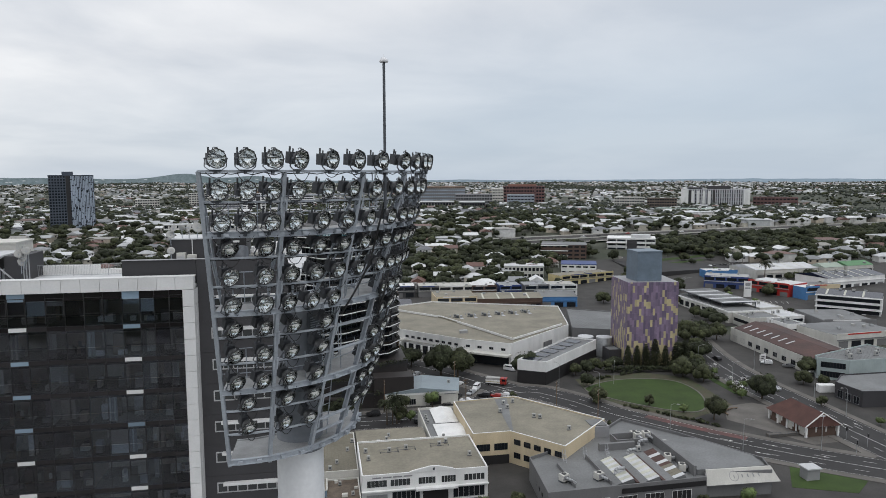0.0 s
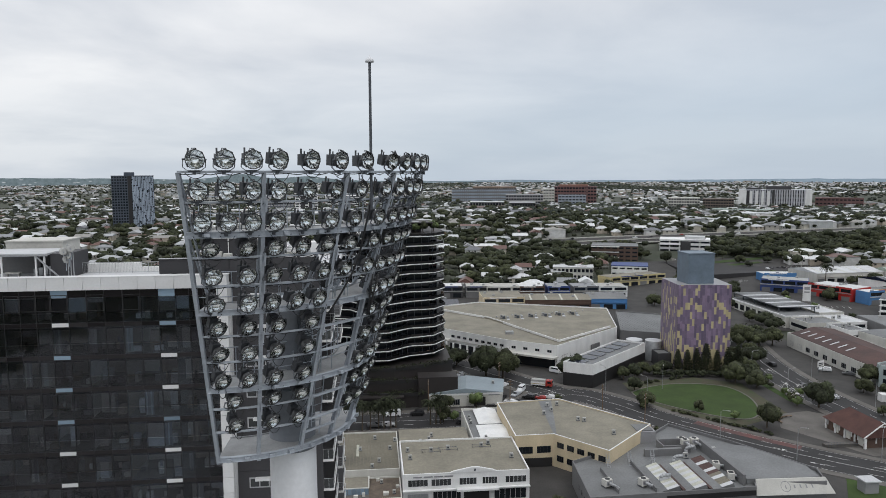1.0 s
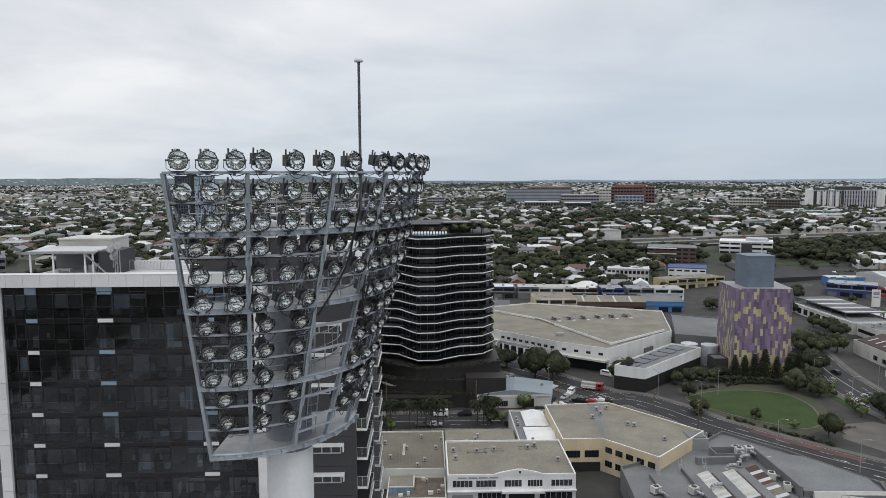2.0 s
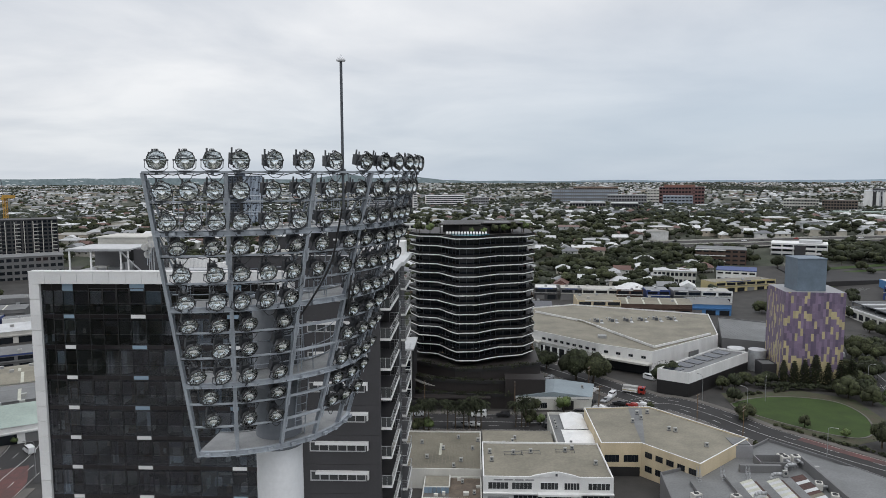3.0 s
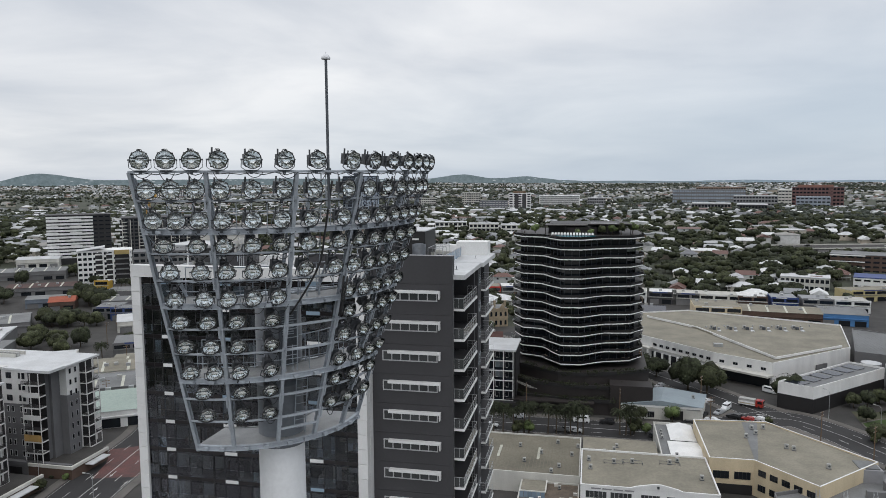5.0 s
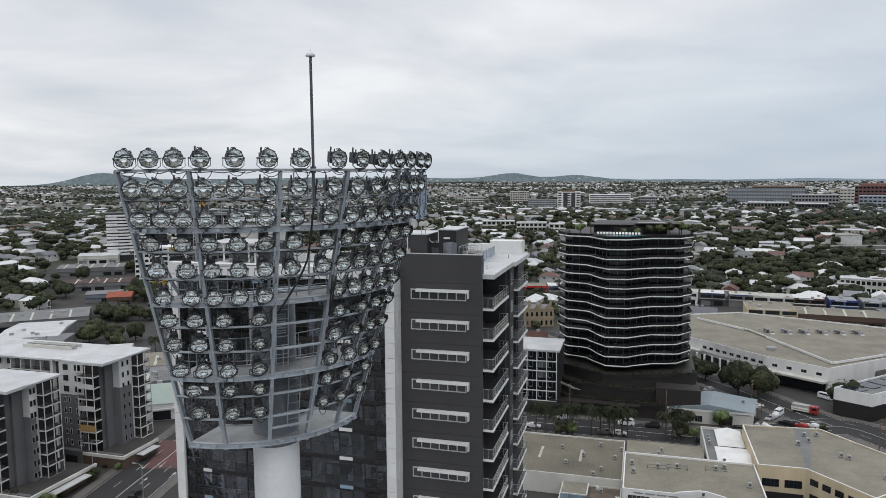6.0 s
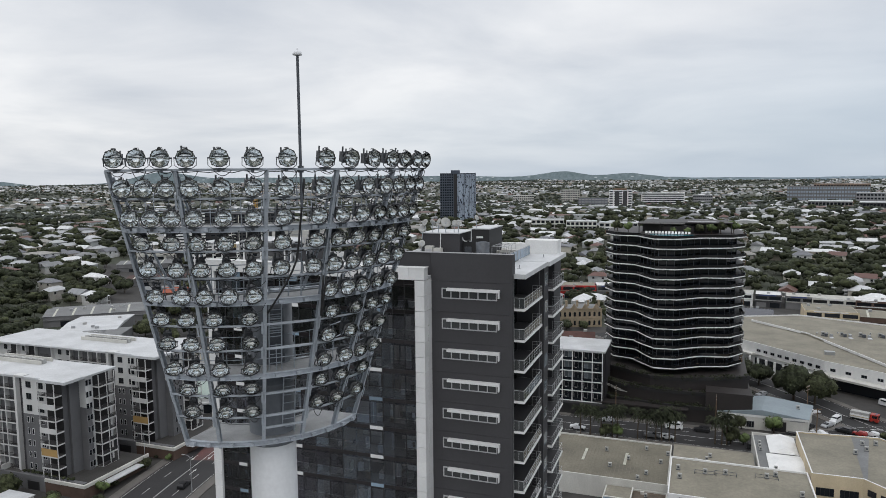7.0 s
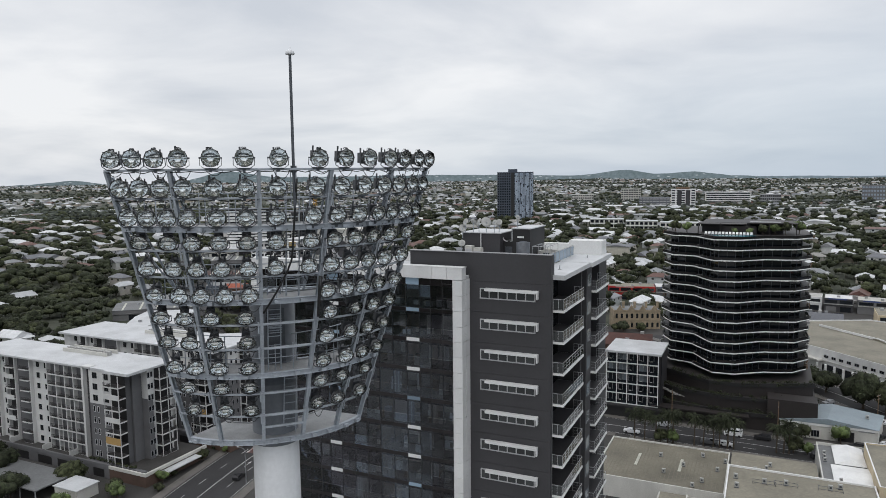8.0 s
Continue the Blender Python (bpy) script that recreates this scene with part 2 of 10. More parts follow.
# ---- building helpers ----
class Geo:
    """Vertices and faces gathered for one mesh."""

    def __init__(self):
        self.v, self.f, self.m = [], [], []

    def add(self, verts, faces, mi=0):
        k = len(self.v)
        self.v.extend(verts)
        self.f.extend([tuple(k + i for i in f) for f in faces])
        self.m.extend([mi] * len(faces))
        return self

    def box(self, x0, y0, z0, x1, y1, z1, mi=0):
        return self.add([(x0, y0, z0), (x1, y0, z0), (x1, y1, z0), (x0, y1, z0), (x0, y0, z1), (x1, y0, z1), (x1, y1, z1), (x0, y1, z1)],
                        [(3, 2, 1, 0), (4, 5, 6, 7), (0, 1, 5, 4), (1, 2, 6, 5), (2, 3, 7, 6), (3, 0, 4, 7)], mi)

    def obox(self, c, size, turn=None, mi=0):
        """A box round c, turned by a 3 x 3 matrix."""
        sx, sy, sz = (s / 2 for s in size)
        vs = [Vector(p) for p in ((-sx, -sy, -sz), (sx, -sy, -sz), (sx, sy, -sz), (-sx, sy, -sz), (-sx, -sy, sz), (sx, -sy, sz), (sx, sy, sz), (-sx, sy, sz))]
        if turn is not None:
            vs = [turn @ p for p in vs]
        return self.add([tuple(p + Vector(c)) for p in vs], [(3, 2, 1, 0), (4, 5, 6, 7), (0, 1, 5, 4), (1, 2, 6, 5), (2, 3, 7, 6), (3, 0, 4, 7)], mi)

    def beam(self, p, q, w, h, mi=0):
        """A bar of width w and height h from p to q."""
        p, q = Vector(p), Vector(q)
        d = (q - p)
        y = d.normalized()
        x = y.cross(Vector((0, 0, 1)))
        x = Vector((1, 0, 0)) if x.length < 1e-4 else x.normalized()
        z = x.cross(y)
        turn = Matrix((x, y, z)).transposed()
        return self.obox((p + q) / 2, (w, d.length, h), turn, mi)

    def prism(self, poly, z0, z1, mi=0, top=True, bottom=False):
        n = len(poly)
        vs = [(x, y, z0) for x, y in poly] + [(x, y, z1) for x, y in poly]
        fs = [(i, (i + 1) % n, n + (i + 1) % n, n + i) for i in range(n)]
        if top:
            fs.append(tuple(range(n, 2 * n)))
        if bottom:
            fs.append(tuple(range(n - 1, -1, -1)))
        return self.add(vs, fs, mi)

    def tube(self, p, q, r, r2=None, n=8, caps=True, mi=0):
        p, q = Vector(p), Vector(q)
        d = (q - p).normalized()
        a = d.orthogonal().normalized()
        b = d.cross(a)
        r2 = r if r2 is None else r2
        vs = []
        for c, rad in ((p, r), (q, r2)):
            vs += [tuple(c + rad * (math.cos(2 * math.pi * i / n) * a + math.sin(2 * math.pi * i / n) * b)) for i in range(n)]
        fs = [(i, (i + 1) % n, n + (i + 1) % n, n + i) for i in range(n)]
        if caps:
            fs += [tuple(range(n - 1, -1, -1)), tuple(range(n, 2 * n))]
        return self.add(vs, fs, mi)

    def lathe(self, prof, c=(0, 0, 0), n=16, mi=0, turn=None):
        """A profile of (radius, height) turned round z at c."""
        k, vs, fs = len(prof), [], []
        for i in range(n):
            a = 2 * math.pi * i / n
            for r, z in prof:
                p = Vector((r * math.cos(a), r * math.sin(a), z))
                if turn is not None:
                    p = turn @ p
                vs.append(tuple(p + Vector(c)))
        for i in range(n):
            j = (i + 1) % n
            for t in range(k - 1):
                fs.append((i * k + t, j * k + t, j * k + t + 1, i * k + t + 1))
        return self.add(vs, fs, mi)

    def path(self, pts, r, n=6, mi=0):
        for p, q in zip(pts, pts[1:]):
            self.tube(p, q, r, n=n, mi=mi)
        return self

    def mesh(self, name, mats, smooth=False):
        me = bpy.data.meshes.new(name)
        me.from_pydata(self.v, [], self.f)
        for m in (mats if isinstance(mats, (list, tuple)) else [mats]):
            me.materials.append(m)
        if max(self.m, default=0) > 0:
            me.polygons.foreach_set("material_index", self.m)
        if smooth:
            me.polygons.foreach_set("use_smooth", [True] * len(self.f))
        me.update()
        return me


def part(name, geo, mats, parent=None, label="", smooth=False, at=None):
    """Links geometry (a Geo or a mesh) as one mesh object under a thing or a part."""
    me = geo if isinstance(geo, bpy.types.Mesh) else geo.mesh(name, mats, smooth)
    ob = new(name, me)
    if parent is not None:
        ob.parent = parent
    if at is not None:
        ob.matrix_basis = at if isinstance(at, Matrix) else Matrix.Translation(at)
    if label:
        tagged(ob, label)
    return ob


def thing(name, at, label, category, group="", kind=""):
    """An empty at a thing's base that holds its parts."""
    ob = new(name)
    ob.empty_display_size = 0.2
    ob.matrix_basis = at if isinstance(at, Matrix) else Matrix.Translation(at)
    return tagged(ob, label, category, group, kind)


def smoothstep(a, b, x):
    t = min(1.0, max(0.0, (x - a) / (b - a)))
    return t * t * (3 - 2 * t)


def turn_z(deg):
    return Matrix.Rotation(radians(deg), 3, "Z")

# ---- the land: flat near the tower, rising to far suburbs and hills ----
HILLS = ((-10.0, 4250, 42, 130, 700), (-11.9, 4250, 13, 120, 700), (-7.2, 4250, 18, 150, 600), (-5.0, 4500, 20, 130, 600), (-3.2, 4500, 12, 260, 600), (-41.6, 4350, 50, 190, 600), (-38.5, 4350, 26, 420, 600), (-30.0, 4550, 22, 500, 500),
         (-52.2, 4400, 24, 120, 600), (-54.4, 4400, 10, 160, 600), (-20.0, 4600, 32, 700, 500), (8.0, 4700, 8, 900, 400), (28.0, 4650, 10, 1200, 400), (38.0, 4500, 10, 600, 400))


def land(x, y):
    r = math.hypot(x, y)
    if r < 340:
        return 0.0
    z = 24 * smoothstep(380, 950, r) + 12 * smoothstep(1200, 4600, r)
    z += 9 * smoothstep(500, 1500, r) * (noise.noise(Vector((x / 700, y / 700, 0.3))) + 0.5 * noise.noise(Vector((x / 260, y / 260, 4.3))))
    return z


rings = [0, 60, 120, 200, 280, 340] + [360 + 40 * i for i in range(30)] + [1600 + 90 * i for i in range(37)]
geo = Geo()
SPOKES = 150
for r in rings:
    for s in range(SPOKES):
        a = 2 * math.pi * s / SPOKES
        x, y = r * math.sin(a), r * math.cos(a)
        geo.v.append((x, y, land(x, y)))
for i in range(len(rings) - 1):
    for s in range(SPOKES):
        t = (s + 1) % SPOKES
        geo.f.append((i * SPOKES + s, i * SPOKES + t, (i + 1) * SPOKES + t, (i + 1) * SPOKES + s))
        geo.m.append(0)
tagged(part("ground", geo, EARTH, smooth=True), "patchy green and brown suburban ground to the horizon", "ground", kind="structure")


# ---- a plain backdrop of hazy hills along the horizon ----
HAZE = bpy.data.materials.new("hazy_distance")
HAZE.use_nodes = True
hn, hl = HAZE.node_tree.nodes, HAZE.node_tree.links
hb = hn["Principled BSDF"]
h_geo, h_noise, h_ramp = hn.new("ShaderNodeNewGeometry"), hn.new("ShaderNodeTexNoise"), hn.new("ShaderNodeValToRGB")
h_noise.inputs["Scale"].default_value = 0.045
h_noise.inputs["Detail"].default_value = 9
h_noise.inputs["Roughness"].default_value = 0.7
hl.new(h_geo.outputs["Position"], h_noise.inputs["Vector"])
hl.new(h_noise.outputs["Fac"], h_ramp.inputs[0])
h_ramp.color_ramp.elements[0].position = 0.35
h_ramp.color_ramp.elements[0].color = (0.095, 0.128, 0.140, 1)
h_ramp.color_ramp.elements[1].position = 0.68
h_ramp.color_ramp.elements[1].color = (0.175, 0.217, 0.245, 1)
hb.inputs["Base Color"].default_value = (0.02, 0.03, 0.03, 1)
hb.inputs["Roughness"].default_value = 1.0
# pale specks of houses on the slopes, and haze painted thicker towards the east
h_map = hn.new("ShaderNodeMapping")
h_map.inputs["Scale"].default_value = (0.022, 0.022, 0.075)
hl.new(h_geo.outputs["Position"], h_map.inputs["Vector"])
h_vor = hn.new("ShaderNodeTexVoronoi")
h_vor.inputs["Scale"].default_value = 1.0
hl.new(h_map.outputs[0], h_vor.inputs["Vector"])
h_spot = hn.new("ShaderNodeMapRange")
h_spot.inputs["From Min"].default_value = 0.16
h_spot.inputs["From Max"].default_value = 0.24
h_spot.inputs["To Min"].default_value = 1.0
h_spot.inputs["To Max"].default_value = 0.0
hl.new(h_vor.outputs["Distance"], h_spot.inputs["Value"])
h_sep = hn.new("ShaderNodeSeparateXYZ")
hl.new(h_geo.outputs["Position"], h_sep.inputs[0])
h_low = hn.new("ShaderNodeMapRange")
h_low.inputs["From Min"].default_value = 62
h_low.inputs["From Max"].default_value = 92
h_low.inputs["To Min"].default_value = 0.75
h_low.inputs["To Max"].default_value = 0.0
hl.new(h_sep.outputs["Z"], h_low.inputs["Value"])
h_mul = hn.new("ShaderNodeMath")
h_mul.operation = "MULTIPLY"
hl.new(h_spot.outputs[0], h_mul.inputs[0])
hl.new(h_low.outputs[0], h_mul.inputs[1])
h_mix = hn.new("ShaderNodeMix")
h_mix.data_type = "RGBA"
hl.new(h_mul.outputs[0], h_mix.inputs[0])
hl.new(h_ramp.outputs[0], h_mix.inputs[6])
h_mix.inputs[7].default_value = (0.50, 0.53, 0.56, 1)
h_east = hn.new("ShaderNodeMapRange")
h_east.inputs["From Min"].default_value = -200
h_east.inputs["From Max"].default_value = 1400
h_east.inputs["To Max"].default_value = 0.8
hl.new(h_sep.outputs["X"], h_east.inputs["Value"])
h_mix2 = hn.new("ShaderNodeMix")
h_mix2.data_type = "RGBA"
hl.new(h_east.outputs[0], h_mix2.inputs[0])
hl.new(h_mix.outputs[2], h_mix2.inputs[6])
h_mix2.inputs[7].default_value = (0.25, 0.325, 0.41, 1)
# the haze is in this colour, and the sheet glows with it unlit
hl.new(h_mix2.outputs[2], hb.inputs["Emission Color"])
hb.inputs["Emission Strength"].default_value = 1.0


def ridge(b):
    """Height of the skyline at a bearing."""
    z = 42 + 7 * noise.noise(Vector((b / 5, 1.0, 0.2))) + 2.5 * noise.noise(Vector((b / 0.9, 3.0, 0.2)))
    for hb_, _, h, w, _ in HILLS:
        z += h * math.exp(-((b - hb_) / (math.degrees(w / 4400))) ** 2)
    return z


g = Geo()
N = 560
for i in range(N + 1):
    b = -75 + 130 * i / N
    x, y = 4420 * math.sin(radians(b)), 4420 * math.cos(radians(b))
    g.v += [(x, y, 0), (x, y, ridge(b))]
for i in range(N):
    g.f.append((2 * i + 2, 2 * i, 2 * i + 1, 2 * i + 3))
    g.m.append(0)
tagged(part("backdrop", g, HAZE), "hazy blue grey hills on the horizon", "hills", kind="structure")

# ---- the stadium floodlight tower ----
HC = Vector((-2.9, 26.65))          # centre of the curved lamp wall
Z_TOP, Z_BOT, R_TOP, R_BOT = 78.65, 69.25, 6.76, 4.07
RIB_TOP = (-92.6, -73.2, -51.2, -32.6, -12.4, 7.0)
RIB_LOW = (-91.6, -74.0, -53.9, -35.4, -16.9, 1.5)
COL_AT = (-0.85, 24.45)


def on_head(deg, fr, out=0.0):
    """A point of the lamp wall: angle in degrees, fraction down from the top, metres outwards."""
    r = R_TOP + (R_BOT - R_TOP) * fr + out
    return Vector((HC.x + r * math.cos(radians(deg)), HC.y + r * math.sin(radians(deg)), Z_TOP + (Z_BOT - Z_TOP) * fr))


def rib_deg(k, fr):
    return RIB_TOP[k] + (RIB_LOW[k] - RIB_TOP[k]) * fr


def on_rib(k, fr, out=0.0):
    return on_head(rib_deg(k, fr), fr, out)


def bay_deg(bay, s, fr):
    return rib_deg(bay, fr) + (rib_deg(bay + 1, fr) - rib_deg(bay, fr)) * s


tower = thing("floodlight_tower", (COL_AT[0], COL_AT[1], 0), "tall steel stadium floodlight tower with a curved wall of round lamps", "light tower")
T0 = Matrix.Translation((-COL_AT[0], -COL_AT[1], 0))


def tower_part(name, geo, mat, label="", smooth=False):
    return part(name, geo, mat, tower, label, smooth, at=T0)


def round_box(geo, name, mat, label="", w=0.012):
    ob = tower_part(name, geo, mat, label)
    bv = ob.modifiers.new("bevel", "BEVEL")
    bv.width, bv.segments, bv.limit_method = w, 1, "ANGLE"
    return ob


cx, cy = COL_AT
tower_part("column", Geo().lathe([(0.95, 0), (0.92, 30), (0.81, 69.0), (0.81, 69.05)], (cx, cy, 0), 40), COLUMN_WHITE, "white painted round steel column", True)
g = Geo().lathe([(0.84, 69.05), (0.86, 69.06), (0.86, 69.22), (0.80, 69.24), (0.80, 71.2), (0.82, 71.21), (0.82, 71.27), (0.80, 71.28), (0.80, 74.4), (0.0, 74.45)], (cx, cy, 0), 40)
tower_part("upper_column", g, COLUMN_GREY, "grey painted upper column with flange rings", True)
# seam plate and small door on the upper column
g = Geo()
a = radians(-43)
turn = turn_z(-43)
g.obox((cx + 0.80 * math.cos(a), cy + 0.80 * math.sin(a), 73.0), (0.06, 0.62, 1.9), turn)
tower_part("access_door", g, STEEL_DARK, "dark louvred access door")
g = Geo()
for i in range(9):
    g.obox((cx + 0.84 * math.cos(a), cy + 0.84 * math.sin(a), 73.1 + 0.08 * i), (0.03, 0.42, 0.03), turn)
tower_part("louvre", g, STEEL)

def i_profile(w, h, flange, web):
    a, b = w / 2, h / 2
    return [(-a, -b), (a, -b), (a, -b + flange), (web / 2, -b + flange), (web / 2, b - flange), (a, b - flange), (a, b), (-a, b), (-a, b - flange), (-web / 2, b - flange), (-web / 2, -b + flange), (-a, -b + flange)]


I_RIB, I_GIRDER, BOX_RAIL = i_profile(0.115, 0.15, 0.022, 0.025), i_profile(0.13, 0.18, 0.022, 0.045), [(-0.04, -0.03), (0.04, -0.03), (0.04, 0.03), (-0.04, 0.03)]
BOX_TOP = [(-0.045, -0.035), (0.045, -0.035), (0.045, 0.035), (-0.045, 0.035)]


def sweep(geo, pts, axes, prof):
    """A closed profile carried along points; axes: its sideways and upward directions at each."""
    n, vs, fs = len(prof), [], []
    for p, (ax, up_) in zip(pts, axes):
        vs += [tuple(p + ax * a + up_ * b) for a, b in prof]
    for i in range(len(pts) - 1):
        fs += [(i * n + j, i * n + (j + 1) % n, (i + 1) * n + (j + 1) % n, (i + 1) * n + j) for j in range(n)]
    fs += [tuple(range(n - 1, -1, -1)), tuple((len(pts) - 1) * n + j for j in range(n))]
    return geo.add(vs, fs)


def arc_bar(bay, fr, out, prof, s0=0.0, s1=1.0, steps=4):
    pts, axes = [], []
    for i in range(steps + 1):
        s_ = s0 + (s1 - s0) * i / steps
        a_ = radians(bay_deg(bay, s_, fr))
        pts.append(bay_point(bay, s_, fr, out))
        axes.append((Vector((math.cos(a_), math.sin(a_), 0)), Vector((0, 0, 1))))
    return sweep(Geo(), pts, axes, prof)


def bay_point(bay, s, fr, out=0.0):
    return on_head(bay_deg(bay, s, fr), fr, out)


for k_ in range(6):
    g = Geo()
    # a rib of I section, one closed profile swept along its length
    p, q = on_rib(k_, 0.0), on_rib(k_, 1.0)
    deg = rib_deg(k_, 0.5)
    u = Vector((math.cos(radians(deg)), math.sin(radians(deg)), 0))
    t = Vector((-u.y, u.x, 0))
    nrm = t.cross((q - p).normalized()).normalized()
    sweep(g, [p, q], [(t, nrm)] * 2, I_RIB)
    round_box(g, "rib", STEEL, w=0.004)

LAMP_ROWS = (-0.036, 0.055, 0.151, 0.232, 0.320, 0.414, 0.494, 0.584, 0.680, 0.757, 0.847)
BEAM_ROWS = (0.0, 0.090, 0.189, 0.261, 0.352, 0.441, 0.523, 0.614, 0.716, 0.787, 0.876)
DECK_ROWS = (0.189, 0.441, 0.716, 0.985)
COUNTS = ((3, 3, 2, 3, 3), (3, 3, 2, 3, 3), (3, 3, 2, 3, 3), (2, 3, 2, 3, 2), (2, 3, 2, 3, 2), (2, 3, 0, 3, 2),
          (2, 2, 0, 2, 2), (2, 2, 0, 2, 2), (2, 2, 0, 2, 2), (1, 2, 0, 2, 1), (1, 2, 0, 2, 1))
WEST_SPREAD = {2: (0.30, 0.79), 3: (0.22, 0.55, 0.86)}
SPREAD = {1: (0.5,), 2: (0.25, 0.78), 3: (0.15, 0.5, 0.85)}


for fr in BEAM_ROWS[:1] + tuple(f for f in BEAM_ROWS[1:] if f not in DECK_ROWS):
    for bay in range(5):
        round_box(arc_bar(bay, fr, 0.06, BOX_TOP if fr == 0 else BOX_RAIL), "lamp_rail", STEEL, w=0.01)
        if fr > 0:
            for s in (0.03, 0.97):
                tower_part("rail_clip", Geo().beam(bay_point(bay, s, fr - 0.012, 0.16), bay_point(bay, s, fr + 0.03, 0.16), 0.05, 0.02), STEEL)
# deck girders and walkway plates
clip = Geo().obox((0, 0, 0), (0.14, 0.16, 0.1)).mesh("girder_clip", STEEL)
for fr in DECK_ROWS:
    for bay in range(5):
        round_box(arc_bar(bay, fr, 0.05, I_GIRDER), "deck_girder", STEEL, w=0.004)
        for s in (0.28, 0.72):
            m = turn_z(bay_deg(bay, s, fr)).to_4x4()
            m.translation = bay_point(bay, s, fr, 0.15)
            part("girder_clip", clip, None, tower, at=T0 @ m)
        g = Geo()
        inner = -1.25 if fr < 0.9 else -1.7
        for s in range(4):
            a0, a1 = bay_point(bay, s / 4, fr, 0), bay_point(bay, (s + 1) / 4, fr, 0)
            b0, b1 = bay_point(bay, s / 4, fr, inner), bay_point(bay, (s + 1) / 4, fr, inner)
            z0, z1 = a0.z + 0.02, a0.z + 0.06
            g.add([(p.x, p.y, z) for z in (z0, z1) for p in (a0, a1, b1, b0)], [(3, 2, 1, 0), (4, 5, 6, 7), (0, 1, 5, 4), (1, 2, 6, 5), (2, 3, 7, 6), (3, 0, 4, 7)])
            p, q = Vector((b0.x, b0.y, z0)), Vector((b1.x, b1.y, z0))
            g.beam(p, q, 0.05, 0.16)
        tower_part("walkway_deck", g, DECK, "pale worn walkway plate")
    # guard rail on the inner edge
    if fr < 0.9:
        for bay in range(5):
            g = Geo()
            for hz in (0.55, 1.05):
                pts = [bay_point(bay, s / 3, fr, -1.22) + Vector((0, 0, hz)) for s in range(4)]
                g.path(pts, 0.018)
            for s in (0, 0.5):
                p = bay_point(bay, s, fr, -1.22)
                g.tube(p, p + Vector((0, 0, 1.05)), 0.018, n=6)
            tagged(tower_part("guard_rail", g, STEEL), kind="stuff")
# radial struts from the column and sloping stays behind the ribs
for fr in (0.441, 0.716, 0.985):
    for k_ in range(6):
        g = Geo()
        p = on_rib(k_, fr, -0.1)
        g.beam((cx, cy, p.z - 0.06), p - Vector((0, 0, 0.06)), 0.12, 0.16)
        tower_part("strut", g, STEEL)
for k_ in range(6):
    g = Geo()
    p, q = on_rib(k_, 0.02, -0.15), on_rib(k_, 0.441, -1.3)
    g.tube(p, q, 0.04)
    g.tube(on_rib(k_, 0.189, -0.1), on_rib(k_, 0.441, -1.3), 0.03)
    tower_part("stay", g, STEEL)
# inner uprights between decks
for bay in range(5):
    for s in (0.3, 0.7):
        for f0, f1 in ((0.09, 0.189), (0.352, 0.441), (0.614, 0.716)):
            p, q = bay_point(bay, s, f0, -0.25), bay_point(bay, s, f1, -0.25)
            tower_part("rail_post", Geo().tube((q.x, q.y, p.z), q, 0.016, n=6), STEEL)
    for f0 in (0.135, 0.395, 0.66):
        tower_part("safety_rail", arc_bar(bay, f0, -0.3, [(0.016, 0), (0, 0.016), (-0.016, 0), (0, -0.016)]), STEEL)
# open middle bay: cross rails, hatch and ladder
for fr in (0.523, 0.614, 0.787, 0.876, 0.925):
    g = Geo()
    g.beam(bay_point(2, 0.0, fr, 0.05), bay_point(2, 1.0, fr, 0.05), 0.09, 0.07)
    round_box(g, "cross_rail", STEEL, w=0.008)


def ladder(p0, p1, side, width=0.42):
    geo = Geo()
    p0, p1, side = Vector(p0), Vector(p1), Vector(side).normalized() * width / 2
    geo.tube(p0 - side, p1 - side, 0.022, n=6).tube(p0 + side, p1 + side, 0.022, n=6)
    n = int((p1 - p0).length / 0.3)
    for i in range(1, n + 1):
        c = p0 + (p1 - p0) * i / (n + 0.5)
        geo.tube(c - side, c + side, 0.014, n=6)
    return geo


tang = Vector((math.cos(radians(47)), math.sin(radians(47)), 0))
a0, a1 = bay_point(2, 0.28, 0.716, -0.35), bay_point(2, 0.28, 0.441, -0.95)
tower_part("ladder", ladder(a0, a1 + Vector((0, 0, 0.3)), tang), STEEL)
a0, a1 = bay_point(2, 0.62, 0.441, -0.5), bay_point(2, 0.62, 0.189, -0.95)
tower_part("ladder", ladder(a0, a1 + Vector((0, 0, 1.0)), tang), STEEL)
a0, a1 = bay_point(2, 0.72, 0.985, -0.4), bay_point(2, 0.72, 0.716, -0.8)
tower_part("ladder", ladder(a0, a1, tang), STEEL)
g = Geo()
for s in (0.36, 0.66):
    p = bay_point(2, s, 0.02, -0.5)
    for off in (-0.22, 0.22):
        q = p + tang * off
        g.path([q - Vector((0, 0, 0.9)), q + Vector((0, 0, 0.10)), q + Vector((0, 0, 0.22)) + tang * -off * 0.3], 0.02)
tower_part("grab_rail", g, STEEL)

def hose(pts, r, n=8):
    """One continuous round cable along points."""
    axes = []
    for i in range(len(pts)):
        d = (pts[min(i + 1, len(pts) - 1)] - pts[max(i - 1, 0)]).normalized()
        a_ = d.cross(Vector((0.3, 0.2, 1))).normalized()
        axes.append((a_, d.cross(a_)))
    return sweep(Geo(), pts, axes, [(r * math.cos(6.2832 * k / n), r * math.sin(6.2832 * k / n)) for k in range(n)])


